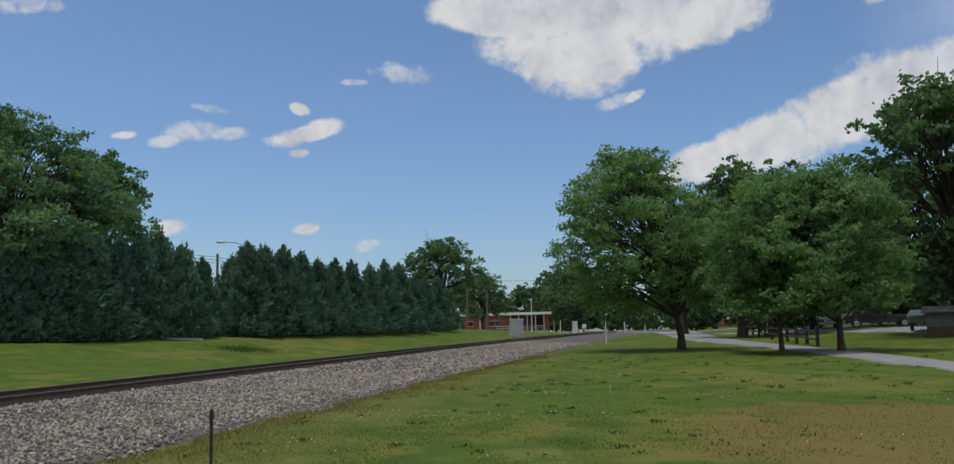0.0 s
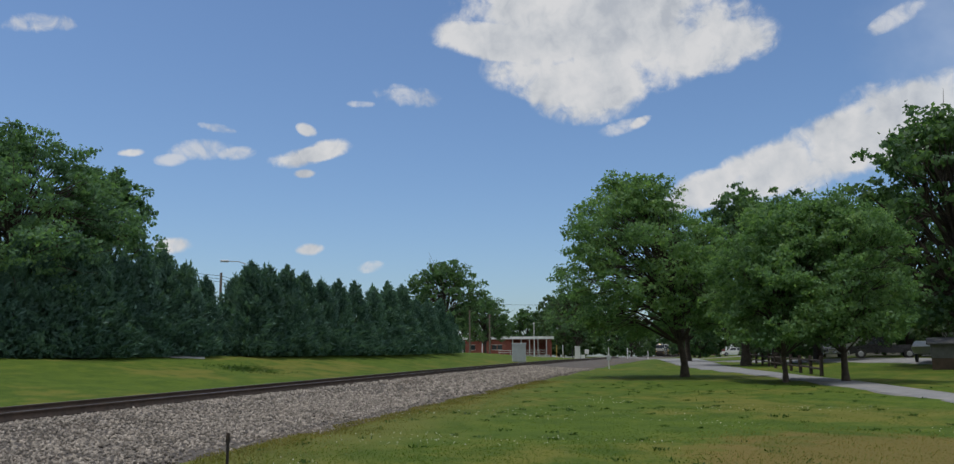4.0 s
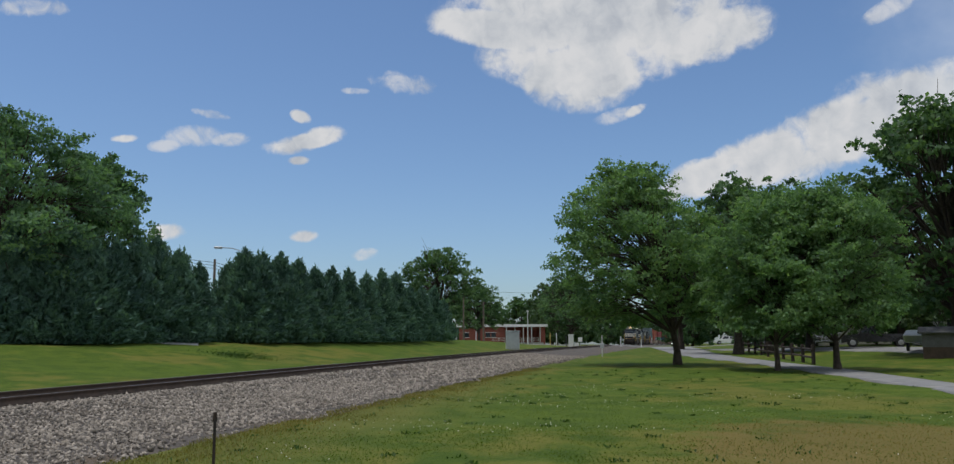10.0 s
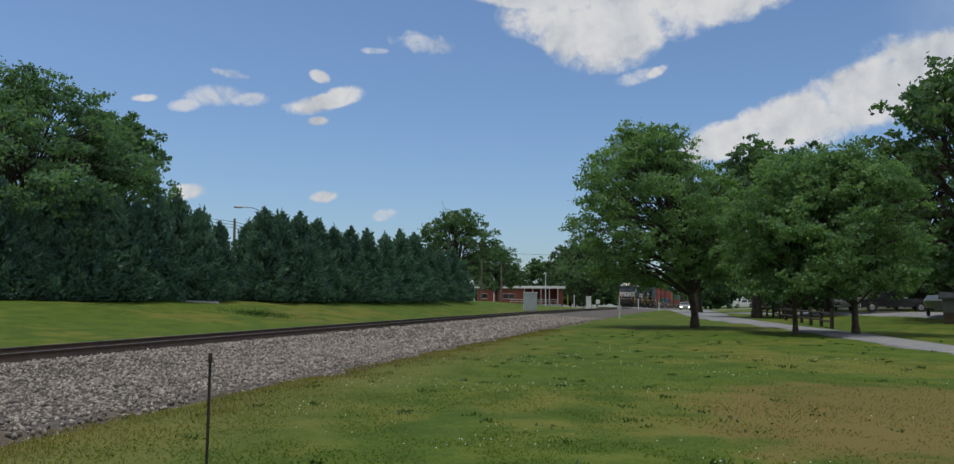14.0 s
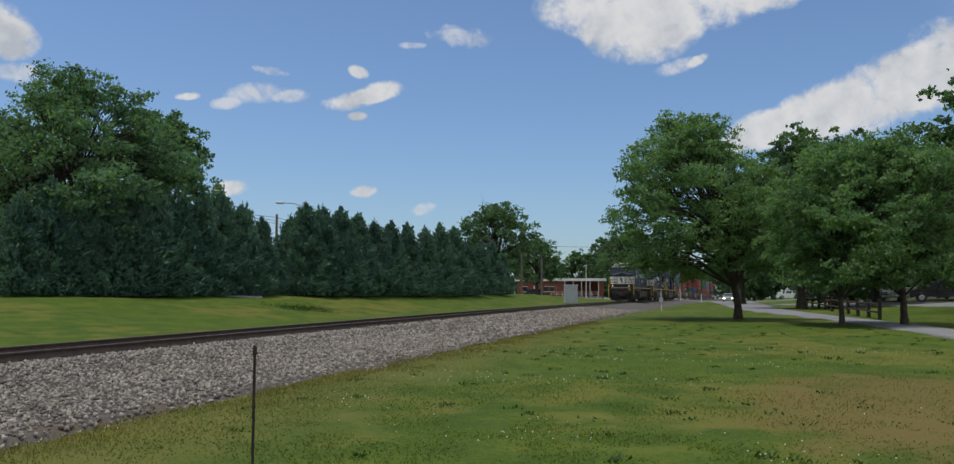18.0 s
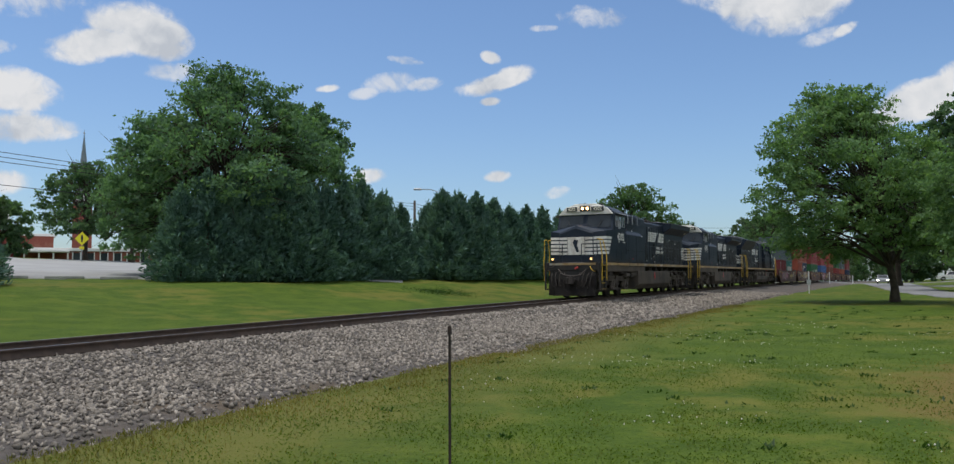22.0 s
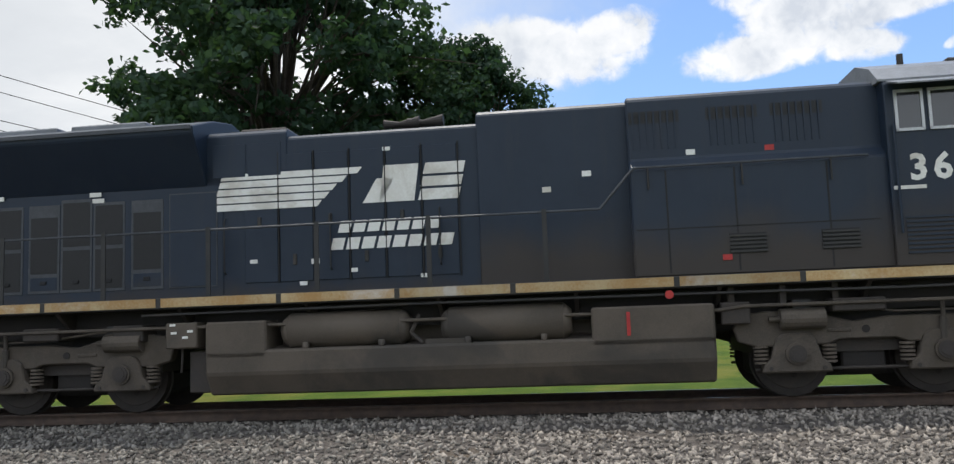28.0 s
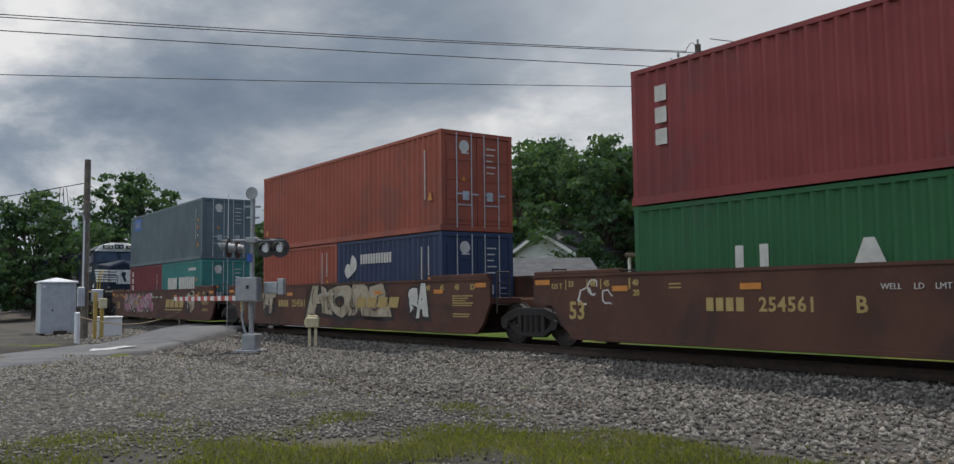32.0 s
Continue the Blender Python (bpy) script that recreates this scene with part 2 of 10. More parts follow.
def material(name, base, second=None, rough=0.7, metal=0.0, scale=4.0, bump=0.15, fine=40.0, dirt=None, dirt_scale=0.7,
             island=0.0, by_object=0.0, space="Object", clear=0.0, glow=None, spec=0.5):
    """Base and second colour mixed by a coarse and a fine grain; dirt: a third colour in larger stains."""
    m = bpy.data.materials.new(name)
    m.use_nodes = True
    k = Nodes(m.node_tree)
    where = k.add("ShaderNodeTexCoord").outputs["Object"] if space == "Object" else k.add("ShaderNodeNewGeometry").outputs["Position"]
    second = second or tuple(v * 0.75 for v in base)
    coarse, grain = k.noise(where, scale, 5.0, 0.6), k.noise(where, fine, 3.0, 0.6)
    fac = k.step(k.math("ADD", k.math("MULTIPLY", coarse, 0.65), k.math("MULTIPLY", grain, 0.35)), 0.36, 0.64)
    col = k.mix(fac, rgb(*base), rgb(*second))
    if dirt:
        col = k.mix(k.math("MULTIPLY", k.step(k.noise(where, dirt_scale, 6.0, 0.65, 0.4), 0.50, 0.66), 0.75), col, rgb(*dirt))
    if island:
        r = k.add("ShaderNodeNewGeometry").outputs["Random Per Island"]
        col = k.mix(1.0, col, k.ramp(r, [(0, (1 - island,) * 3), (1, (1 + island,) * 3)]), "MULTIPLY")
    if by_object:
        r = k.add("ShaderNodeObjectInfo").outputs["Random"]
        col = k.mix(1.0, col, k.ramp(r, [(0, (1 - by_object,) * 3), (1, (1 + by_object,) * 3)]), "MULTIPLY")
    b = k.add("ShaderNodeBsdfPrincipled")
    k.put(b, Base_Color=col, Metallic=metal, Coat_Weight=clear)
    b.inputs["Specular IOR Level"].default_value = spec
    k.put(b, Roughness=k.math("ADD", rough - 0.12, k.math("MULTIPLY", coarse, 0.24), True))
    if bump:
        n = k.add("ShaderNodeBump")
        k.put(n, Strength=bump, Distance=0.02, Height=grain)
        k.put(b, Normal=n.outputs[0])
    if glow:
        k.put(b, Emission_Color=rgb(*glow[0]), Emission_Strength=glow[1])
    k.put(k.add("ShaderNodeOutputMaterial"), Surface=b.outputs[0])
    return m


def leaf_material(name, dark, light, yellow=None, through=0.35):
    m = bpy.data.materials.new(name)
    m.use_nodes = True
    k = Nodes(m.node_tree)
    r = k.add("ShaderNodeNewGeometry").outputs["Random Per Island"]
    where = k.add("ShaderNodeNewGeometry").outputs["Position"]
    patch = k.noise(where, 0.35, 3.0)
    fac = k.math("ADD", k.math("MULTIPLY", r, 0.6), k.math("MULTIPLY", k.step(patch, 0.35, 0.65), 0.4))
    col = k.ramp(fac, [(0.05, dark), (0.75, light), (1.0, yellow or light)])
    a = k.put(k.add("ShaderNodeBsdfDiffuse"), Color=col, Roughness=0.6)
    b = k.put(k.add("ShaderNodeBsdfTranslucent"), Color=k.mix(1.0, col, rgb(1.25, 1.35, 0.6), "MULTIPLY"))
    g = k.put(k.add("ShaderNodeBsdfGlossy"), Color=rgb(0.9, 0.95, 1.0), Roughness=0.5)
    x = k.put(k.add("ShaderNodeMixShader"), i0=through, i1=a.outputs[0], i2=b.outputs[0])
    y = k.put(k.add("ShaderNodeMixShader"), i0=0.012, i1=x.outputs[0], i2=g.outputs[0])
    k.put(k.add("ShaderNodeOutputMaterial"), Surface=y.outputs[0])
    return m


def glass(name, tint, rough=0.08):
    m = bpy.data.materials.new(name)
    m.use_nodes = True
    k = Nodes(m.node_tree)
    b = k.add("ShaderNodeBsdfPrincipled")
    where = k.add("ShaderNodeTexCoord").outputs["Object"]
    k.put(b, Base_Color=k.mix(k.noise(where, 2.0), rgb(*tint), rgb(*[v * 0.6 for v in tint])), Roughness=rough, Metallic=0.0)
    b.inputs["Specular IOR Level"].default_value = 0.9
    k.put(k.add("ShaderNodeOutputMaterial"), Surface=b.outputs[0])
    return m


def ground_material():
    """Mown grass with clover, tan dry patches and worn earth."""
    m = bpy.data.materials.new("lawn")
    m.use_nodes = True
    k = Nodes(m.node_tree)
    where = k.add("ShaderNodeNewGeometry").outputs["Position"]
    big, mid, small = k.noise(where, 0.12, 4.0), k.noise(where, 0.9, 5.0, 0.6), k.noise(where, 14.0, 4.0, 0.65)
    tiny = k.noise(where, 70.0, 2.0)
    col = k.mix(k.step(k.math("ADD", k.math("MULTIPLY", mid, 0.5), k.math("MULTIPLY", small, 0.5)), 0.38, 0.62), rgb(0.050, 0.088, 0.009), rgb(0.096, 0.140, 0.015))
    col = k.mix(k.math("MULTIPLY", k.step(tiny, 0.45, 0.62), 0.4), col, rgb(0.024, 0.052, 0.009))
    col = k.mix(k.math("MULTIPLY", k.step(k.math("ADD", k.math("MULTIPLY", big, 0.6), k.math("MULTIPLY", mid, 0.4)), 0.49, 0.60), 0.65), col, rgb(0.152, 0.138, 0.030))
    # paler, dry grass along the ballast
    verge = k.vec("DOT_PRODUCT", where, (-0.012, 1.0, 0))
    verge = k.math("ADD", verge, k.math("MULTIPLY", k.math("SUBTRACT", mid, 0.5), 4.0))
    band = k.math("MULTIPLY", k.step(verge, 2.6, 6.2), k.math("SUBTRACT", 1.0, k.step(verge, 9.5, 11.0)))
    col = k.mix(k.math("MULTIPLY", band, 0.75), col, k.mix(small, rgb(0.150, 0.132, 0.036), rgb(0.104, 0.118, 0.026)))
    # dry worn ground close by, on the house side
    apart = k.vec("DOT_PRODUCT", k.vec("SUBTRACT", where, (13.0, -3.6, 0)), (0.16, 0, 0))
    aside = k.vec("DOT_PRODUCT", k.vec("SUBTRACT", where, (13.0, -3.6, 0)), (0, 0.30, 0))
    spot = k.math("SUBTRACT", 1.0, k.math("ADD", k.math("MULTIPLY", apart, apart), k.math("MULTIPLY", aside, aside)))
    spot = k.step(k.math("ADD", spot, k.math("MULTIPLY", k.math("SUBTRACT", mid, 0.5), 2.2)), 0.0, 0.7)
    col = k.mix(k.math("MULTIPLY", spot, 0.8), col, k.mix(small, rgb(0.185, 0.118, 0.040), rgb(0.110, 0.102, 0.028)))
    b = k.add("ShaderNodeBsdfPrincipled")
    k.put(b, Base_Color=col, Roughness=0.9)
    b.inputs["Specular IOR Level"].default_value = 0.15
    n = k.put(k.add("ShaderNodeBump"), Strength=0.6, Distance=0.05, Height=small)
    k.put(b, Normal=n.outputs[0])
    k.put(k.add("ShaderNodeOutputMaterial"), Surface=b.outputs[0])
    return m


LAWN = ground_material()
BALLAST = material("ballast_bed", (0.120, 0.104, 0.092), (0.056, 0.048, 0.043), 0.95, scale=9, fine=60, bump=0.9, dirt=(0.120, 0.088, 0.057), dirt_scale=0.4, space="World")
# Darker than STONE: the duller light under the cloud deck is in this colour.
DULLSTONE = material("weathered_stone", (0.200, 0.184, 0.160), (0.112, 0.102, 0.088), 0.9, scale=3, fine=30, bump=0.3, island=0.65, space="World")
STONE = material("ballast_stone", (0.281, 0.248, 0.213), (0.171, 0.150, 0.128), 0.9, scale=3, fine=30, bump=0.3, island=0.6, space="World")
PAVING = material("asphalt_grey", (0.23, 0.23, 0.235), (0.17, 0.17, 0.175), 0.9, scale=1.5, fine=80, bump=0.3, dirt=(0.28, 0.27, 0.25), space="World")
LOT = material("parking_lot", (0.36, 0.36, 0.36), (0.29, 0.29, 0.29), 0.9, scale=0.3, fine=30, bump=0.2, space="World")
RAIL = material("rail_rust", (0.085, 0.056, 0.040), (0.05, 0.035, 0.028), 0.8, 0.0, scale=6, fine=50)
RAILTOP = material("rail_head", (0.42, 0.41, 0.40), (0.28, 0.27, 0.27), 0.35, 0.9, scale=12, fine=80, bump=0.03)
TIE = material("tie_timber", (0.035, 0.027, 0.022), (0.06, 0.05, 0.04), 0.9, scale=3, fine=40, bump=0.5, by_object=0.25)
BARK = material("bark", (0.085, 0.068, 0.052), (0.045, 0.036, 0.03), 0.95, scale=5, fine=35, bump=0.9, space="World")
LEAF_OAK = leaf_material("leaf_broad", (0.068, 0.138, 0.092), (0.158, 0.276, 0.152), (0.200, 0.320, 0.166), 0.45)
LEAF_YOUNG = leaf_material("leaf_fresh", (0.088, 0.170, 0.088), (0.192, 0.322, 0.144), (0.260, 0.374, 0.160), 0.45)
LEAF_DARK = leaf_material("leaf_dark", (0.053, 0.110, 0.067), (0.126, 0.219, 0.105), (0.158, 0.249, 0.109), 0.42)
LEAF_ROAD = leaf_material("leaf_roadside", (0.050, 0.094, 0.052), (0.102, 0.165, 0.083), (0.132, 0.190, 0.090), 0.38)
LEAF_DUSK = leaf_material("leaf_deep_green", (0.026, 0.056, 0.038), (0.052, 0.094, 0.056), (0.064, 0.106, 0.058), 0.36)
LEAF_FIR = leaf_material("leaf_evergreen", (0.057, 0.116, 0.104), (0.112, 0.205, 0.169), (0.140, 0.244, 0.182), 0.32)
GRASS = leaf_material("grass_blade", (0.070, 0.112, 0.012), (0.100, 0.150, 0.017), (0.165, 0.165, 0.036), 0.45)
DRYGRASS = leaf_material("dry_grass_blade", (0.100, 0.106, 0.020), (0.190, 0.160, 0.040), (0.250, 0.180, 0.062), 0.4)
CLOVER = material("clover_flower", (0.75, 0.74, 0.68), (0.6, 0.6, 0.5), 0.8, space="World")

# ---- mesh tools ----
def part(name, bm, mat, parent=None, label="", smooth=False):
    """Links a bmesh as one mesh object, under a thing or part if one is given."""
    me = bpy.data.meshes.new(name)
    bm.normal_update()
    bm.to_mesh(me)
    bm.free()
    for one in mat if isinstance(mat, (list, tuple)) else (mat,):
        me.materials.append(one)
    if smooth:
        me.polygons.foreach_set("use_smooth", [True] * len(me.polygons))
    ob = new(name, me)
    ob.parent = parent
    if label:
        ob["label"] = label
    return ob


def twin(ob, m, parent=None, name=None):
    """Another object on the same mesh."""
    o = new(name or ob.name.split(".")[0], ob.data)
    o.parent, o.matrix_basis = parent, m
    if "label" in ob:
        o["label"] = ob["label"]
    return o


def thing(name, label, category, group="", m=None, kind=""):
    ob = new(name)
    ob.empty_display_size = 0.2
    if m is not None:
        ob.matrix_basis = m
    return tagged(ob, label, category, group, kind)


def box(bm, x0, y0, z0, x1, y1, z1, bevel=0.0, mi=0):
    got = bmesh.ops.create_cube(bm, size=1.0, matrix=Matrix.LocRotScale(((x0 + x1) / 2, (y0 + y1) / 2, (z0 + z1) / 2), None, (abs(x1 - x0), abs(y1 - y0), abs(z1 - z0))))
    faces = {f for v in got["verts"] for f in v.link_faces}
    for f in faces:
        f.material_index = mi
    if bevel:
        edges = list({e for v in got["verts"] for e in v.link_edges})
        bmesh.ops.bevel(bm, geom=edges, offset=bevel, segments=1, affect="EDGES")
    return bm


def rod(bm, a, b, r, r2=None, n=8, mi=0):
    a, b = Vector(a), Vector(b)
    d = b - a
    m = Matrix.Translation((a + b) / 2) @ d.to_track_quat("Z", "Y").to_matrix().to_4x4()
    got = bmesh.ops.create_cone(bm, cap_ends=True, segments=n, radius1=r, radius2=r if r2 is None else r2, depth=d.length, matrix=m)
    for f in {f for v in got["verts"] for f in v.link_faces}:
        f.material_index = mi
    return bm


def pipe(bm, pts, r, n=6, mi=0):
    for a, b in zip(pts, pts[1:]):
        rod(bm, a, b, r, n=n, mi=mi)
    return bm


def prism(bm, outline, lo, hi, axis="y", mi=0, bevel=0.0):
    """An outline of (u, v) drawn along an axis: y: (x, z); x: (y, z); z: (x, y)."""
    def at(u, v, w):
        return {"y": (u, w, v), "x": (w, u, v), "z": (u, v, w)}[axis]
    a = [bm.verts.new(at(u, v, lo)) for u, v in outline]
    b = [bm.verts.new(at(u, v, hi)) for u, v in outline]
    n = len(outline)
    faces = [bm.faces.new(a), bm.faces.new(b[::-1])]
    for i in range(n):
        faces.append(bm.faces.new((a[i], b[i], b[(i + 1) % n], a[(i + 1) % n])))
    for f in faces:
        f.material_index = mi
    bmesh.ops.recalc_face_normals(bm, faces=faces)
    if bevel:
        bmesh.ops.bevel(bm, geom=list({e for f in faces for e in f.edges}), offset=bevel, segments=1, affect="EDGES")
    return bm


def panel(bm, pts, mi=0, depth=0.006, way=(0, -1, 0)):
    """A thin flat plate with the given corners, standing out a little along way."""
    w = Vector(way) * depth
    a = [bm.verts.new(p) for p in pts]
    b = [bm.verts.new(Vector(p) + w) for p in pts]
    n = len(pts)
    faces = [bm.faces.new(a), bm.faces.new(b[::-1])] + [bm.faces.new((a[i], b[i], b[(i + 1) % n], a[(i + 1) % n])) for i in range(n)]
    for f in faces:
        f.material_index = mi
    bmesh.ops.recalc_face_normals(bm, faces=faces)
    return bm


def letters(text, size, m, mat, parent, name="lettering", label="", shear=0.0, bold=0.0, spacing=1.0):
    """Writing in the built-in font as a mesh."""
    cu = bpy.data.curves.new(name, "FONT")
    cu.body, cu.size, cu.extrude, cu.shear, cu.offset, cu.space_character, cu.resolution_u = text, size, 0.004, shear, bold, spacing, 2
    cu.align_x, cu.align_y = "CENTER", "CENTER"
    tmp = new("font", cu)
    me = bpy.data.meshes.new_from_object(tmp)
    bpy.data.objects.remove(tmp)
    bpy.data.curves.remove(cu)
    me.materials.clear()
    me.materials.append(mat)
    ob = new(name, me)
    ob.parent, ob.matrix_basis = parent, m
    if label:
        ob["label"] = label
    return ob


def raw(name, verts, faces, mat, parent=None, label="", smooth=False):
    me = bpy.data.meshes.new(name)
    verts, faces = np.asarray(verts, np.float32), np.asarray(faces, np.int32)
    me.vertices.add(len(verts))
    me.vertices.foreach_set("co", verts.ravel())
    k = faces.shape[1]
    me.loops.add(faces.size)
    me.loops.foreach_set("vertex_index", faces.ravel())
    me.polygons.add(len(faces))
    me.polygons.foreach_set("loop_start", np.arange(0, faces.size, k, dtype=np.int32))
    if smooth:
        me.polygons.foreach_set("use_smooth", np.ones(len(faces), bool))
    me.update(calc_edges=True)
    me.materials.append(mat)
    ob = new(name, me)
    ob.parent = parent
    if label:
        ob["label"] = label
    return ob


# ---- the plan: track, ground ----
def bend(s):
    return np.interp(s, [-70, -30, 0, 40, 80, 120, 180, 280, 420], [1.1e-3, 0.4e-3, -2.9e-3, 0.32e-3, -0.39e-3, 0.18e-3, 0, -0.42e-3, -0.9e-3])


TRACK_S = np.arange(-260.0, 620.0, 1.0)
TRACK_H = np.concatenate([[0], np.cumsum((bend(TRACK_S)[1:] + bend(TRACK_S)[:-1]) / 2)])
TRACK_H -= np.interp(0, TRACK_S, TRACK_H)
TRACK_X = np.concatenate([[0], np.cumsum((np.cos(TRACK_H)[1:] + np.cos(TRACK_H)[:-1]) / 2)])
TRACK_Y = np.concatenate([[0], np.cumsum((np.sin(TRACK_H)[1:] + np.sin(TRACK_H)[:-1]) / 2)])
TRACK_X -= np.interp(0, TRACK_S, TRACK_X)
TRACK_Y += 13.983 - np.interp(0, TRACK_S, TRACK_Y)


def rail_z(x):
    """Height of the rail head along the line."""
    return np.interp(x, [-260, -120, -60, 0, 50, 100, 170, 300, 620], [-0.9, -0.85, -0.615, 0, 0.575, 1.02, 1.40, 1.67, 1.9])


def track_point(s, lat=0.0, z=0.0):
    """A point by the track: lat to the side of the camera."""
    h = np.interp(s, TRACK_S, TRACK_H)
    x, y = np.interp(s, TRACK_S, TRACK_X), np.interp(s, TRACK_S, TRACK_Y)
    return Vector((x + math.sin(h) * lat, y - math.cos(h) * lat, rail_z(s) + z))


def track_y(x):
    return np.interp(x, TRACK_X, TRACK_Y)


def smooth(v):
    v = np.clip(v, 0, 1)
    return v * v * (3 - 2 * v)


def row_y(x):
    """The line of the evergreens beyond the lawn."""
    return np.interp(x, [-300, -40, 0, 21, 40, 53, 85, 300], [60, 44, 40, 36, 30.5, 27.5, 22, 16])


def ground_z(x, y):
    x, y = np.asarray(x, float), np.asarray(y, float)
    base, mid = rail_z(x), track_y(x)
    d = y - mid
    near = base - 0.45 + 0.75 * smooth((-9.5 - y) / 16) * smooth((x - 45) / 40)
    lawn = base - 0.35 + 1.25 * smooth((d - 3.5) / np.maximum(row_y(x) - mid - 3.5, 3.0)) * np.interp(x, [-60, -10, 10, 110, 160, 300], [0.2, 0.6, 1, 1, 0.35, 0.3])
    far = np.maximum(y - row_y(x), 0) * np.interp(x, [-60, -20, 10, 70, 110], [0.0, 0.02, 0.047, 0.045, 0.0])
    z = np.where(d < 0, near, lawn + np.minimum(far, 6.0))
    bed = base - 0.20 - 0.30 * smooth((np.abs(d) - 2.0) / 4.5)
    under = np.abs(d) < 6.8
    z = np.where(under & (d < 0), np.minimum(z, bed - 0.06), z)
    return np.where(under & (d >= 0) & (d < 3.6), np.minimum(z, base - 0.33), z)


# ---- the train's run ----
SPEED_T = [8, 16, 22, 26, 32]
SPEED_V = [16.615, 16.634, 16.676, 16.160, 16.409]
RUN_T = np.arange(0, 32.01, 0.1)
RUN_V = np.interp(RUN_T, SPEED_T, SPEED_V)
RUN_D = np.concatenate([[0], np.cumsum((RUN_V[1:] + RUN_V[:-1]) * 0.05)])


def head(t):
    """Where the leading headlight is along the track."""
    return 76.338 - (np.interp(t, RUN_T, RUN_D) - np.interp(20.0, RUN_T, RUN_D))


def ride(u, t, span=6.0, flip=False):
    """The pose of a vehicle whose middle is u metres behind the leading headlight."""
    s = float(head(t)) + u
    a, b = track_point(s - span), track_point(s + span)
    mid, d = (a + b) / 2, b - a
    m = Matrix.Translation(mid) @ Euler((0, -math.atan2(d.z, math.hypot(d.x, d.y)), math.atan2(d.y, d.x))).to_matrix().to_4x4()
    return m @ pose(0, 0, 0, 0, 0, 180) if flip else m


RIDES = []


def motions():
    steps = [i * 0.5 for i in range(65)]
    for ob, u, span, flip, lift in RIDES:
        mid, off = u if isinstance(u, tuple) else (u, 0.0)
        walk(ob, [(t, ride(mid, t, span, flip) @ Matrix.Translation((off, 0, lift))) for t in steps])
    # wheels roll with the run; before the train comes into the open the turns are keyed loosely
    turns = [18.0 + i / 30 for i in range(421)]
    for w, way in WHEELS:
        r, at = w["roll"], w.matrix_basis.copy()
        walk(w, [(0.0, at)] + [(t, at @ Matrix.Rotation(way * float(head(t) - head(18.0)) / r, 4, "Y")) for t in turns])
    # cars: one pulls up on the verge, one comes to the crossing and waits, one drives by beyond the track
    drives = [
        (white_suv, [(0.0, -102.0, 184, 92), (1.0, -99.0, 185, 92), (2.2, -96.0, 186, 92), (2.9, -95.55, 186, 92), (32.0, -95.55, 186, 92)]),
        (silver_car, [(0.0, -93.4, 300, 178), (7.0, -93.2, 260, 178), (10.5, -92.3, 200, 178), (12.6, -91.95, 162, 178), (13.4, -91.95, 160, 178), (32.0, -91.95, 160, 178)]),
        (black_suv, [(0.0, -72.0, 166, -90), (15.6, -76.9, 166, -84), (18.0, -79.85, 166, -84), (19.0, -80.9, 166, -84), (21.5, -83.4, 165, -84), (24.0, -84.2, 164.5, -84), (32.0, -84.2, 164.5, -84)]),
    ]
    for ob, rows in drives:
        walk(ob, [(t, road_pose(az, r, turn)) for t, az, r, turn in rows])

# ---- ground ----
def axis_steps(lo, hi, fine_lo, fine_hi, fine, grow=1.18):
    out = list(np.arange(fine_lo, fine_hi, fine))
    step, v = fine, fine_hi
    while v < hi:
        out.append(v)
        step *= grow
        v += step
    out.append(hi)
    step, v = fine, fine_lo - fine
    while v > lo:
        out.insert(0, v)
        step *= grow
        v -= step
    out.insert(0, lo)
    return np.array(out)


def make_ground():
    xs, ys = axis_steps(-900, 1600, -55, 130, 0.9), axis_steps(-900, 1100, -16, 42, 0.6)
    gx, gy = np.meshgrid(xs, ys, indexing="ij")
    gz = ground_z(gx, gy)
    rng = np.random.default_rng(5)
    rough = rng.normal(0, 0.012, gx.shape)
    gz = gz + np.where((np.abs(gy - track_y(gx)) < 7.2), 0, rough) + 0.03 * np.sin(gx * 0.9 + 1.3 * np.sin(gy * 0.4)) * (np.abs(gy - track_y(gx)) > 7.5)
    n, m = gx.shape
    idx = np.arange(n * m).reshape(n, m)
    faces = np.stack([idx[:-1, :-1], idx[1:, :-1], idx[1:, 1:], idx[:-1, 1:]], -1).reshape(-1, 4)
    ob = raw("ground", np.stack([gx, gy, gz], -1).reshape(-1, 3), faces, LAWN, smooth=True)
    tagged(ob, "mown green lawn with clover and worn dry patches", "ground", kind="structure")


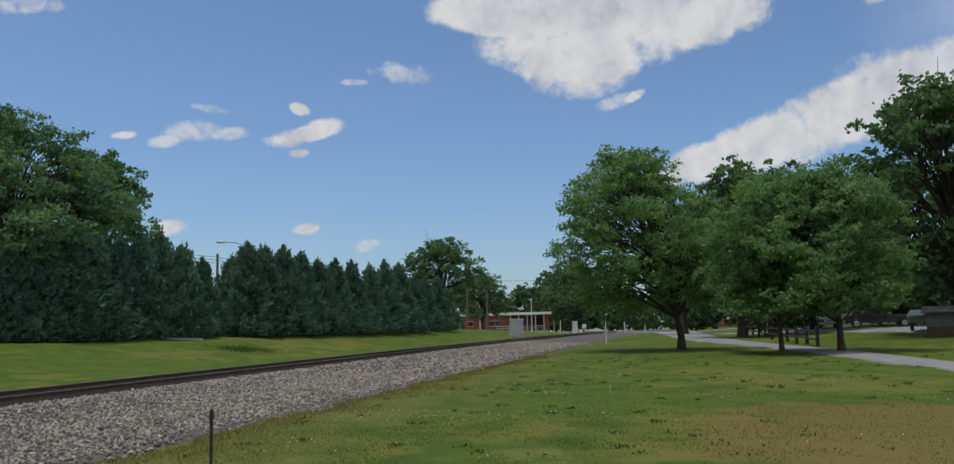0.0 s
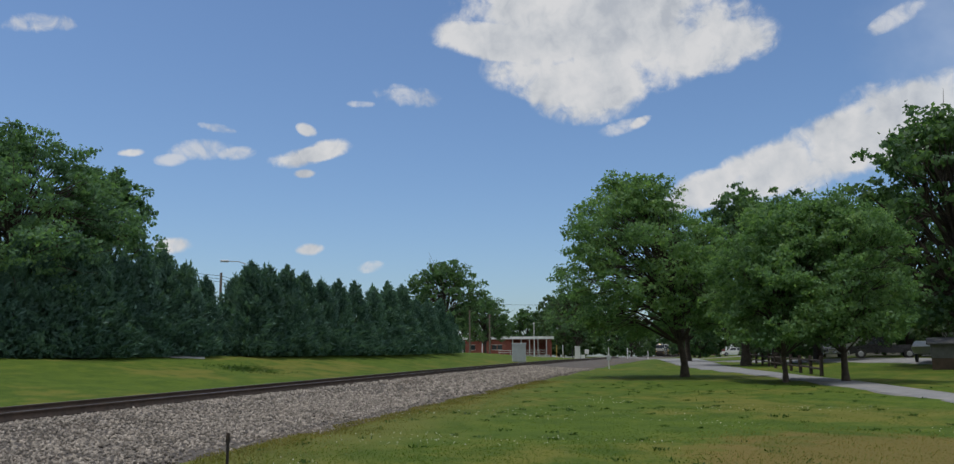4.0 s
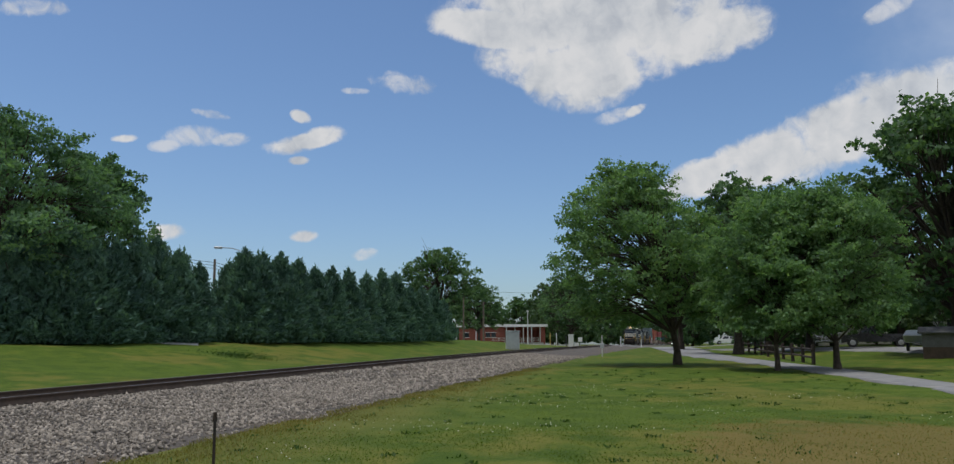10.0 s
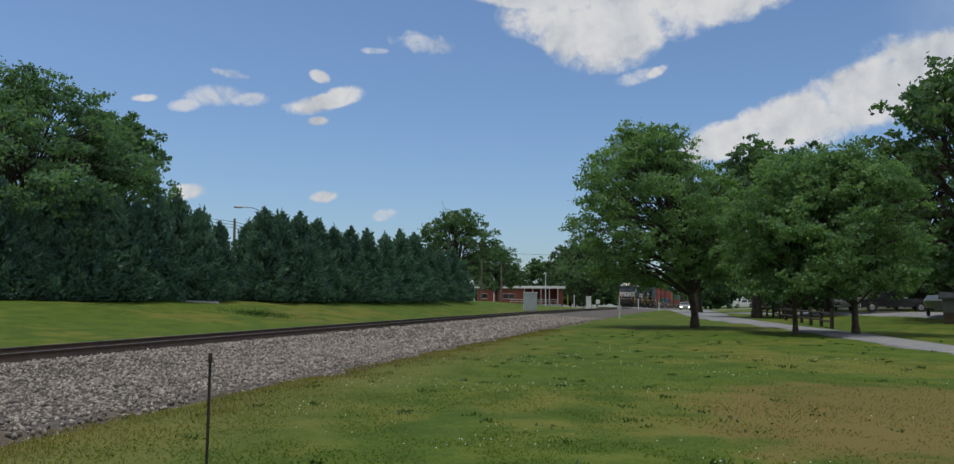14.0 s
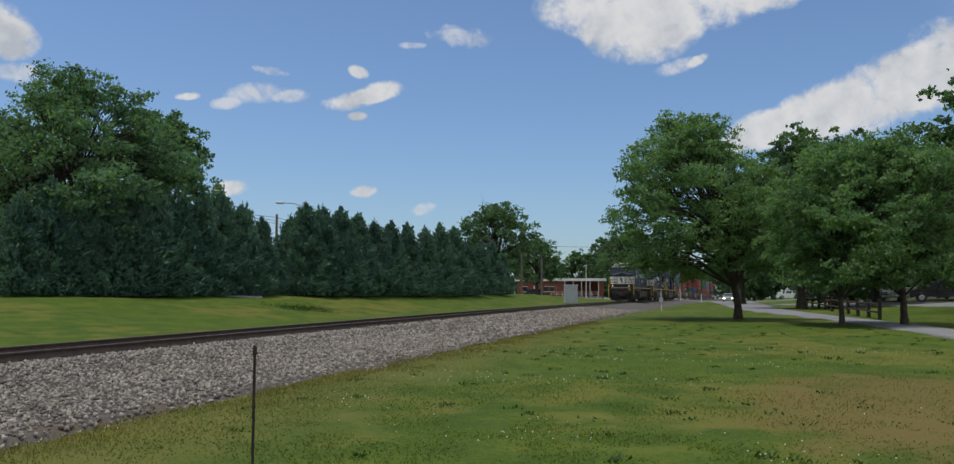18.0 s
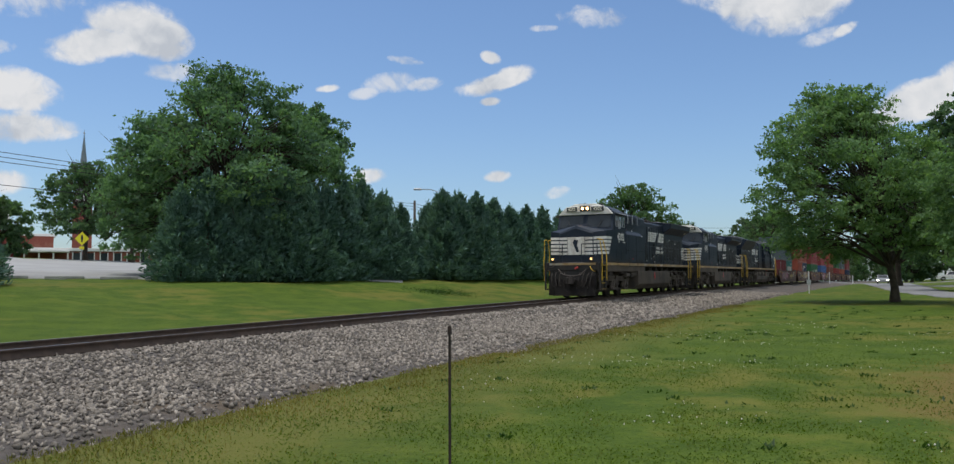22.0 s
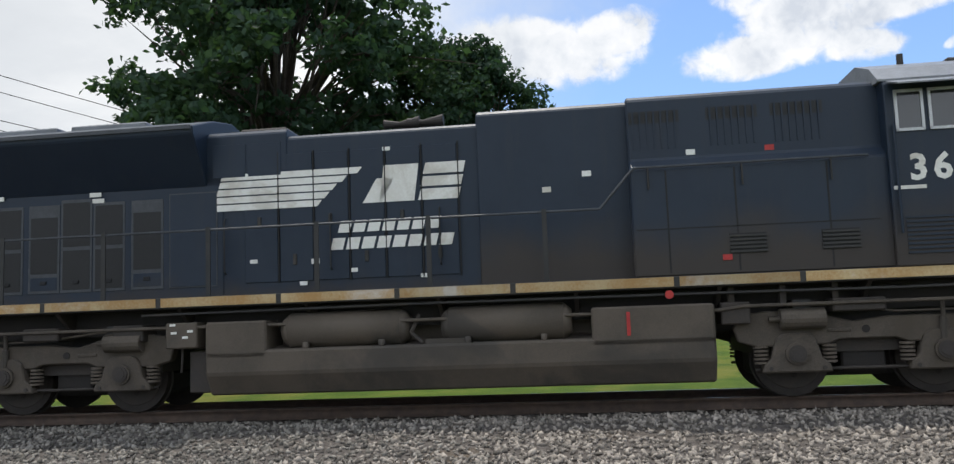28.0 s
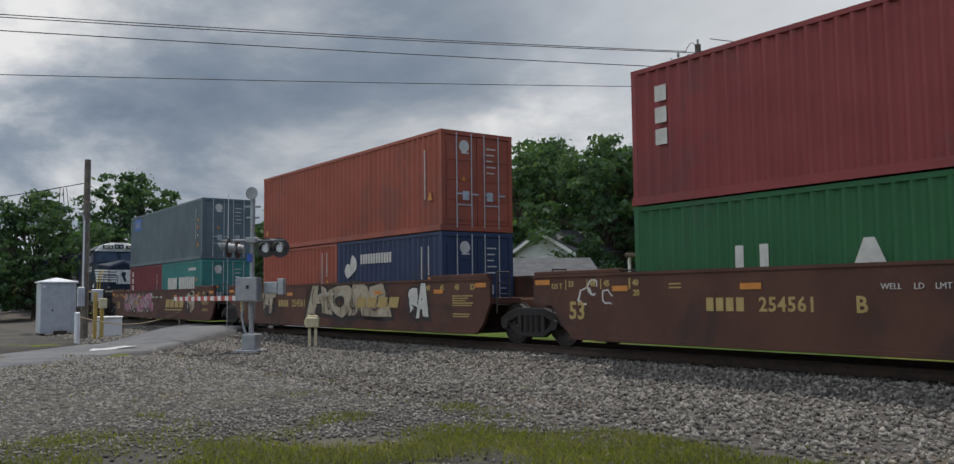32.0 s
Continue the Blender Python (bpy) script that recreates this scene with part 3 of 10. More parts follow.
def strip(name, left, right, mat, label, category, lift=0.03, step=1.5, flat=None):
    """A paved strip between two edge lines, draped on the ground, with a thickness."""
    def along(line):
        p = np.array(line, float)
        d = np.concatenate([[0], np.cumsum(np.hypot(*np.diff(p, axis=0).T))])
        return lambda f: np.stack([np.interp(f * d[-1], d, p[:, 0]), np.interp(f * d[-1], d, p[:, 1])], -1)
    n = int(max(np.hypot(*np.diff(np.array(left, float), axis=0).T).sum() / step, 4))
    f = np.linspace(0, 1, n)
    a, b = along(left)(f), along(right)(f)
    verts, faces, k = [], [], 7
    for i in range(n):
        for j in range(k):
            w = j / (k - 1)
            x, y = a[i] * (1 - w) + b[i] * w
            z = flat(x, y) if flat else ground_z(x, y)
            verts.append((x, y, z + lift + 0.03 * math.sin(math.pi * w)))
    for i in range(n - 1):
        for j in range(k - 1):
            faces.append((i * k + j, (i + 1) * k + j, (i + 1) * k + j + 1, i * k + j + 1))
    base = len(verts)
    for i in range(n):
        for e in (a[i], b[i]):
            z = flat(e[0], e[1]) if flat else ground_z(e[0], e[1])
            verts.append((e[0], e[1], z - 0.3))
    for i in range(n - 1):
        faces.append((i * k, base + 2 * i, base + 2 * i + 2, (i + 1) * k))
        faces.append((i * k + k - 1, (i + 1) * k + k - 1, base + 2 * i + 3, base + 2 * i + 1))
    ob = raw(name, verts, faces, mat, smooth=False)
    return tagged(ob, label, category, kind="structure")


def make_ballast():
    """The raised stone bed, and loose stones over the part that is seen."""
    ss = np.concatenate([np.arange(-200, -60, 4.0), np.arange(-60, 130, 1.0), np.arange(130, 560, 5.0)])
    prof = [(7.0, -0.62), (6.4, -0.47), (4.6, -0.42), (2.6, -0.30), (1.9, -0.20), (0.0, -0.19), (-1.9, -0.20), (-2.6, -0.28), (-3.7, -0.55)]
    verts, faces, k = [], [], len(prof)
    for s in ss:
        for lat, z in prof:
            wob = 0.25 * noise.noise((s * 0.35, lat, 0)) if abs(lat) > 3 else 0
            verts.append(track_point(s, lat + wob, z))
    for i in range(len(ss) - 1):
        for j in range(k - 1):
            faces.append((i * k + j, i * k + j + 1, (i + 1) * k + j + 1, (i + 1) * k + j))
    bed = raw("ballast_bed", verts, faces, BALLAST)
    tagged(bed, "grey crushed stone bed under the railway track", "ballast", kind="structure")
    rng = np.random.default_rng(11)
    # one rough stone in a few shapes, scattered
    base = np.array([(1, 0, 0), (-1, 0, 0), (0, 1, 0), (0, -1, 0), (0, 0, 1), (0, 0, -1)], float)
    tri = np.array([(0, 2, 4), (2, 1, 4), (1, 3, 4), (3, 0, 4), (2, 0, 5), (1, 2, 5), (3, 1, 5), (0, 3, 5)])
    spans = [(-26.0, 30.0, 56000), (30.0, 75.0, 12000), (-45.0, -26.0, 9000)]
    pts, size = [], []
    for lo, hi, n in spans:
        s = rng.uniform(lo, hi, n)
        lat = np.where(rng.random(n) < 0.93, rng.uniform(0.95, 7.0, n), rng.uniform(-3.2, 0.6, n))
        lat = np.where((lat > 6.2) & (rng.random(n) < 0.55), lat - 2.5, lat)
        z = np.interp(lat, [-3.7, -2.6, -1.9, 1.9, 2.6, 4.6, 6.4, 7.0], [-0.55, -0.28, -0.20, -0.20, -0.30, -0.42, -0.47, -0.60])
        h = np.interp(s, TRACK_S, TRACK_H)
        x = np.interp(s, TRACK_S, TRACK_X) + np.sin(h) * lat
        y = np.interp(s, TRACK_S, TRACK_Y) - np.cos(h) * lat
        pts.append(np.stack([x, y, rail_z(s) + z], -1))
        size.append(rng.uniform(0.022, 0.058, n) * (1.0 if lo > -30 and hi < 31 else 1.5))
    pts, size = np.concatenate(pts), np.concatenate(size)
    n = len(pts)
    ax = rng.normal(size=(n, 3, 3))
    q, _ = np.linalg.qr(ax)
    shape = base[None] * rng.uniform(0.6, 1.25, (n, 6, 1)) * (np.array([1.2, 0.9, 0.65]) * rng.uniform(0.8, 1.2, (n, 1, 3)))
    v = np.einsum("nij,nkj->nki", q, shape) * size[:, None, None] + pts[:, None] + np.array([0, 0, 0.012])
    f = tri[None] + 6 * np.arange(n)[:, None, None]
    # towards the crossing the dull cloudy light is put into a darker stone colour
    dulled = pts[:, 0] < -3.0 + rng.normal(0, 1.5, n)
    for some, mat, label in ((~dulled, STONE, "loose angular grey ballast stones beside the rails"), (dulled, DULLSTONE, "ballast stones beside the crossing, darkened for the clouded light there")):
        ob = raw("ballast_stones", v[some].reshape(-1, 3), f[: some.sum()].reshape(-1, 3), mat)
        tagged(ob, label, "stones", kind="stuff")


def rail_piece(name, lat, parent, lo, hi):
    """One rail: foot, web and worn bright head."""
    prof = [(-0.07, -0.175), (-0.07, -0.16), (-0.012, -0.14), (-0.012, -0.045), (-0.036, -0.035), (-0.036, -0.004), (-0.03, 0.0),
            (0.03, 0.0), (0.036, -0.004), (0.036, -0.035), (0.012, -0.045), (0.012, -0.14), (0.07, -0.16), (0.07, -0.175)]
    ss = np.concatenate([np.arange(lo, -60, 5.0), np.arange(max(lo, -60), 130, 1.0), np.arange(130, hi, 6.0)])
    verts, faces, k = [], [], len(prof)
    for s in ss:
        for dl, z in prof:
            verts.append(track_point(s, lat + dl, z))
    for i in range(len(ss) - 1):
        for j in range(k):
            faces.append((i * k + j, i * k + (j + 1) % k, (i + 1) * k + (j + 1) % k, (i + 1) * k + j))
    ob = raw(name, verts, faces, RAIL, parent)
    ob.data.materials.append(RAILTOP)
    for p in ob.data.polygons:
        if abs(p.normal.z) > 0.9 and verts[p.vertices[0]].z - rail_z(verts[p.vertices[0]].x) > -0.02:
            p.material_index = 1
    return ob


def make_track():
    line = thing("railway_track", "single railway track with rust-brown rails on dark timber ties", "railway track", kind="structure")
    rail_piece("rail", 0.7525, line, -200, 560)
    rail_piece("rail", -0.7525, line, -200, 560)
    bm = box(bmesh.new(), -0.115, -1.3, -0.37, 0.115, 1.3, -0.18, 0.012)
    first = part("tie", bm, TIE, line)
    rng = random.Random(4)
    spots = [s * 0.5 for s in range(-64, 168)]
    for i, s in enumerate(spots):
        p = track_point(s)
        h = float(np.interp(s, TRACK_S, TRACK_H))
        m = pose(p.x, p.y, p.z + rng.uniform(-0.008, 0.004), 0, 0, math.degrees(h) + rng.uniform(-1.2, 1.2))
        if i == 0:
            first.matrix_basis = m
        else:
            twin(first, m, line)
    # the far ties, too small to tell apart
    bm = bmesh.new()
    for s in np.arange(84, 300, 0.5):
        p = track_point(s)
        box(bm, p.x - 0.11, p.y - 1.3, p.z - 0.37, p.x + 0.11, p.y + 1.3, p.z - 0.18)
    far = part("ties", bm, TIE, line)
    tagged(far, kind="stuff")


make_ground()
make_ballast()
make_track()

# ---- the train ----
def dusty_black(name, top, low):
    """Satin black paint with fine streaks, dulled by brown road dust that is thickest near the sill."""
    m = bpy.data.materials.new(name)
    m.use_nodes = True
    k = Nodes(m.node_tree)
    where = k.add("ShaderNodeTexCoord").outputs["Object"]
    grain, broad = k.noise(where, 30.0, 3.0, 0.6), k.noise(where, 1.1, 5.0, 0.6)
    streak = k.noise(k.vec("MULTIPLY", where, (5.0, 5.0, 0.5)), 1.0, 4.0, 0.6)
    col = k.mix(k.step(broad, 0.36, 0.64), rgb(0.009, 0.0185, 0.036), rgb(0.013, 0.0235, 0.042))
    col = k.mix(k.math("MULTIPLY", k.step(streak, 0.52, 0.72), 0.35), col, rgb(0.024, 0.029, 0.040))
    high = k.math("ADD", k.vec("DOT_PRODUCT", where, (0, 0, 1)), k.math("MULTIPLY", k.math("SUBTRACT", broad, 0.5), 0.9))
    dust = k.math("SUBTRACT", 1.0, k.step(high, low, top))
    col = k.mix(k.math("MULTIPLY", dust, 0.75), col, rgb(0.060, 0.047, 0.036))
    b = k.add("ShaderNodeBsdfPrincipled")
    k.put(b, Base_Color=col, Roughness=k.math("ADD", 0.36, k.math("ADD", k.math("MULTIPLY", broad, 0.2), k.math("MULTIPLY", dust, 0.25))))
    b.inputs["Specular IOR Level"].default_value = 0.38
    n = k.put(k.add("ShaderNodeBump"), Strength=0.02, Distance=0.02, Height=k.math("ADD", grain, k.math("MULTIPLY", broad, 3.0)))
    k.put(b, Normal=n.outputs[0])
    k.put(k.add("ShaderNodeOutputMaterial"), Surface=b.outputs[0])
    return m


BLACK = dusty_black("engine_black", 2.05, 1.55)
DUSTED = dusty_black("engine_black_dusted", 2.80, 1.95)
SEAM = material("door_seam", (0.008, 0.008, 0.009), (0.012, 0.012, 0.013), 0.7, scale=6)
# The highlight along the door edges is put into this lighter grey.
EDGE = material("worn_door_frame", (0.055, 0.060, 0.070), (0.040, 0.043, 0.050), 0.5, scale=5, fine=40, bump=0.03)
BLACK2 = material("engine_black_dusty", (0.030, 0.028, 0.027), (0.020, 0.020, 0.020), 0.6, scale=1.5, fine=35, bump=0.06, dirt=(0.053, 0.043, 0.034), dirt_scale=0.8)
GRIME = material("running_gear_grime", (0.098, 0.080, 0.063), (0.062, 0.052, 0.043), 0.85, scale=2.5, fine=40, bump=0.25, dirt=(0.074, 0.059, 0.044), dirt_scale=1.2)
GRIME2 = material("tank_grime", (0.105, 0.084, 0.065), (0.079, 0.065, 0.051), 0.8, scale=1.2, fine=45, bump=0.12, dirt=(0.046, 0.041, 0.036), dirt_scale=0.6)
DARKIRON = material("dark_iron", (0.034, 0.029, 0.026), (0.05, 0.04, 0.034), 0.75, 0.0, scale=4, fine=40)
WHEEL = material("wheel_steel", (0.032, 0.025, 0.021), (0.020, 0.016, 0.014), 0.7, 0.1, scale=5, fine=40)
WHITE = material("engine_white", (0.814, 0.809, 0.777), (0.701, 0.684, 0.638), 0.6, scale=2, fine=30, bump=0.05, dirt=(0.508, 0.467, 0.406), dirt_scale=1.3)
STRIPE = material("sill_reflector", (0.442, 0.340, 0.187), (0.340, 0.196, 0.068), 0.6, scale=1.8, fine=25, dirt=(0.527, 0.510, 0.476), dirt_scale=0.9, by_object=0.25)
YELLOW = material("safety_yellow", (0.72, 0.48, 0.04), (0.55, 0.36, 0.04), 0.5, scale=5, fine=40)
WINDOW = glass("engine_glass", (0.03, 0.035, 0.04))
SHIELD = glass("windshield_glass", (0.035, 0.043, 0.05), 0.10)
SILVER = material("bare_metal", (0.50, 0.51, 0.52), (0.40, 0.41, 0.42), 0.4, 0.5, scale=6, fine=50, bump=0.05)
GREYROOF = material("roof_grey", (0.22, 0.23, 0.25), (0.15, 0.16, 0.17), 0.5, scale=2, fine=40)
LAMP = material("headlight", (0.7, 0.55, 0.3), (0.6, 0.45, 0.22), 0.3, bump=0, glow=((1.0, 0.62, 0.28), 5.0))
LAMPDIM = material("ditch_light", (0.7, 0.55, 0.3), (0.6, 0.45, 0.22), 0.3, bump=0, glow=((1.0, 0.55, 0.18), 2.2))
LAMPOFF = material("lamp_unlit", (0.5, 0.52, 0.54), (0.4, 0.42, 0.44), 0.2, 0.3)
RED = material("signal_red", (0.45, 0.03, 0.025), (0.35, 0.02, 0.02), 0.5)
BOARD = material("number_board", (0.05, 0.05, 0.05), (0.04, 0.04, 0.04), 0.4)
DIGIT = material("number_digits", (0.80, 0.76, 0.62), (0.72, 0.68, 0.55), 0.5)
GRILLE = material("grille_black", (0.010, 0.010, 0.011), (0.016, 0.016, 0.017), 0.6, scale=20, fine=80, bump=0.3)


# Near-black iron; under the walkway and in the trucks its colour holds the shade.
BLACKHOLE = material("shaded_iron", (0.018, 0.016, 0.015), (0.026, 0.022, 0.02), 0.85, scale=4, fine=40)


def wheelset(parent, x, radius, gauge=0.7525):
    """An axle with two wheels, turning about its own middle."""
    bm = bmesh.new()
    rod(bm, (0, -1.0, 0), (0, 1.0, 0), 0.09, n=10)
    for sy in (-1, 1):
        rod(bm, (0, sy * (gauge - 0.07), 0), (0, sy * (gauge + 0.065), 0), radius, n=28)
        rod(bm, (0, sy * (gauge - 0.10), 0), (0, sy * (gauge - 0.068), 0), radius + 0.03, n=28)
        rod(bm, (0, sy * (gauge + 0.06), 0), (0, sy * (gauge + 0.075), 0), radius * 0.82, radius * 0.78, n=28, mi=1)
        for k in range(5):
            a = k * 2 * math.pi / 5
            rod(bm, (0.22 * math.cos(a), sy * (gauge + 0.07), 0.22 * math.sin(a)), (0.22 * math.cos(a), sy * (gauge + 0.085), 0.22 * math.sin(a)), 0.05, n=8)
    ob = part("wheelset", bm, (WHEEL, DARKIRON), parent)
    ob.matrix_basis = pose(x, 0, radius)
    ob["roll"] = radius
    return ob


def engine_truck(parent, x, flip):
    """A three-axle truck with side frames, coil springs and journal boxes."""
    tr = new("truck")
    tr.parent, tr.matrix_basis = parent, pose(x, 0, 0)
    for sy in (-1, 1):
        lo, hi = (1.02, 1.20) if sy > 0 else (-1.20, -1.02)
        out = [(-2.78, 1.00), (-2.62, 1.18), (-2.3, 1.22), (-1.7, 1.18), (-1.15, 1.04), (-0.7, 1.10), (0.7, 1.10), (1.15, 1.04), (1.7, 1.18), (2.3, 1.22), (2.62, 1.18), (2.78, 1.00),
               (2.72, 0.80), (2.45, 0.72), (1.50, 0.74), (1.35, 0.80), (0.60, 0.80), (0.45, 0.74), (-0.45, 0.74), (-0.60, 0.80), (-1.35, 0.80), (-1.50, 0.74), (-2.45, 0.72), (-2.72, 0.80)]
        part("side_frame", prism(bmesh.new(), out, lo, hi, "y", bevel=0.018), GRIME, tr, "brown cast side frame")
        for ax in (-1.95, 0.0, 1.95):
            box_out = [(ax - 0.47, 0.36), (ax + 0.47, 0.36), (ax + 0.45, 0.46), (ax + 0.34, 0.56), (ax + 0.27, 0.82), (ax + 0.17, 0.90), (ax - 0.17, 0.90), (ax - 0.27, 0.82), (ax - 0.34, 0.56), (ax - 0.45, 0.46)]
            bm = prism(bmesh.new(), box_out, lo + 0.01 if sy > 0 else -1.26, 1.26 if sy > 0 else hi - 0.01, "y", bevel=0.02)
            rod(bm, (ax, sy * 1.22, 0.62), (ax, sy * 1.30, 0.62), 0.155, n=18)
            jb = part("journal_box", bm, GRIME, tr)
            part("axle_cap", rod(rod(bmesh.new(), (ax, sy * 1.295, 0.62), (ax, sy * 1.325, 0.62), 0.12, n=18), (ax, sy * 1.32, 0.62), (ax, sy * 1.335, 0.62), 0.085, n=14), DARKIRON, jb)
            for dx in (-0.36, 0.36):
                part("bolt", rod(bmesh.new(), (ax + dx, sy * 1.26, 0.42), (ax + dx, sy * 1.275, 0.42), 0.03, n=8), DARKIRON, jb)
        # flat near-black discs for the holes, the shade inside put into their colour
        for hx in (-1.0, 1.0):
            part("frame_hole", rod(bmesh.new(), (hx, sy * 1.195, 0.93), (hx, sy * 1.212, 0.93), 0.055, n=12), BLACKHOLE, tr)
            part("frame_rib", box(bmesh.new(), hx * 1.35 - 0.16, min(sy * 1.19, sy * 1.22), 0.90, hx * 1.35 + 0.16, max(sy * 1.19, sy * 1.22), 0.95, 0.01), GRIME, tr)
        # brake cylinders and pipes
        for cx in (-2.3, 1.55):
            bm = rod(bmesh.new(), (cx, sy * 1.26, 1.10), (cx + 0.60, sy * 1.26, 1.10), 0.145, n=16)
            rod(bm, (cx + 0.58, sy * 1.26, 1.10), (cx + 0.75, sy * 1.26, 1.10), 0.04, n=8)
            part("brake_cylinder", bm, GRIME, tr, "brown brake cylinder")
        part("brake_pipe", pipe(bmesh.new(), [(-2.7, sy * 1.22, 1.28), (-2.2, sy * 1.24, 1.30), (-1.5, sy * 1.24, 1.26), (-0.6, sy * 1.24, 1.16), (0.6, sy * 1.24, 1.16), (1.4, sy * 1.24, 1.28), (2.5, sy * 1.22, 1.30)], 0.016), GRIME2, tr)
        part("brake_rod", rod(bmesh.new(), (-2.5, sy * 1.12, 0.40), (2.5, sy * 1.12, 0.40), 0.022), DARKIRON, tr)
        part("damper", rod(rod(bmesh.new(), (0.02, sy * 1.24, 0.72), (0.0, sy * 1.26, 1.05), 0.05), (0.0, sy * 1.26, 1.05), (0.0, sy * 1.27, 1.32), 0.03), GRIME2, tr)
        # added dark blocks fill the gaps between wheels, shade in their colour
        for bx in (-1.0, 1.0):
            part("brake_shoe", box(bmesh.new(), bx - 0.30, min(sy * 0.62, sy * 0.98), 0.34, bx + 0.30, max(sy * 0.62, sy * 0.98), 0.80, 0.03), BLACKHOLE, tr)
    part("bolster", box(bmesh.new(), -2.5, -1.02, 0.62, 2.5, 1.02, 1.02), DARKIRON, tr)
    # one dark block for the motors, the shade under the truck in its colour
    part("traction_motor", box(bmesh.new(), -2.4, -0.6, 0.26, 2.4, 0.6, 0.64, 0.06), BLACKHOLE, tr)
    spring = bmesh.new()
    for k in range(5):
        bmesh.ops.create_cone(spring, cap_ends=True, segments=12, radius1=0.10, radius2=0.10, depth=0.032, matrix=Matrix.Translation((0, 0, k * 0.055)))
    first = part("coil_spring", spring, GRIME2, tr)
    spots = [(ax + d, sy * 1.14, 0.50) for sy in (-1, 1) for ax in (-1.95, 0.0, 1.95) for d in (-0.46, 0.46)]
    first.matrix_basis = pose(*spots[0])
    for sp in spots[1:]:
        twin(first, pose(*sp), tr)
    return tr, [wheelset(tr, ax, 0.53) for ax in (-1.95, 0.0, 1.95)]


def emblem(parent, x0, x1, z, sy):
    """The line's mark as plain shapes: a fan of five bars and two blocks."""
    L, y = x1 - x0, sy * 1.004
    # on the +y side the mark is drawn the other way round, so that it reads on
    def fx(f):
        return x0 + f * L if sy < 0 else x1 - f * L
    way = (0, sy, 0)
    for i in range(5):
        za, zb = z + 0.30 - i * 0.12, z + 0.30 - i * 0.12 - 0.098
        a, b = 0.04 - 0.009 * i, (0.60, 0.54, 0.50, 0.47, 0.44)[i]
        bm = panel(bmesh.new(), [(fx(a), y, za), (fx(b), y, za), (fx(b - 0.02), y, zb), (fx(a - 0.008), y, zb)], way=way)
        part("emblem_bar", bm, WHITE, parent, "white bar of a fan-shaped mark")
    # the two blocks with their notches
    for a, b, top, bot, lean in ((0.60, 0.67, 0.10, -0.27, 0.055), (0.665, 0.80, 0.30, -0.27, 0.020)):
        bm = panel(bmesh.new(), [(fx(a + lean), y, z + top), (fx(b + lean), y, z + top), (fx(b), y, z + bot), (fx(a), y, z + bot)], way=way)
        part("emblem_block", bm, WHITE, parent, "slanting white block")
    for a, b, za, zb in ((0.835, 1.0, 0.30, 0.13), (0.825, 0.99, 0.09, -0.06), (0.815, 0.98, -0.10, -0.27)):
        bm = panel(bmesh.new(), [(fx(a + 0.012), y - sy * 0.001, z + za), (fx(b), y - sy * 0.001, z + za), (fx(b - 0.01), y - sy * 0.001, z + zb), (fx(a), y - sy * 0.001, z + zb)], way=way)
        part("emblem_block", bm, WHITE, parent, "short white block")
    for row, (a, b) in enumerate(((0.50, 0.90), (0.47, 0.95))):
        zc = z - 0.62 - row * 0.26
        n = 7 + row
        for k in range(n):
            p, q = a + (b - a) * k / n, a + (b - a) * (k + 0.80) / n
            bm = panel(bmesh.new(), [(fx(p + 0.012), y, zc + 0.09), (fx(q + 0.012), y, zc + 0.09), (fx(q), y, zc - 0.09), (fx(p), y, zc - 0.09)], way=way)
            part("name_bar", bm, WHITE, parent, "plain white bar")


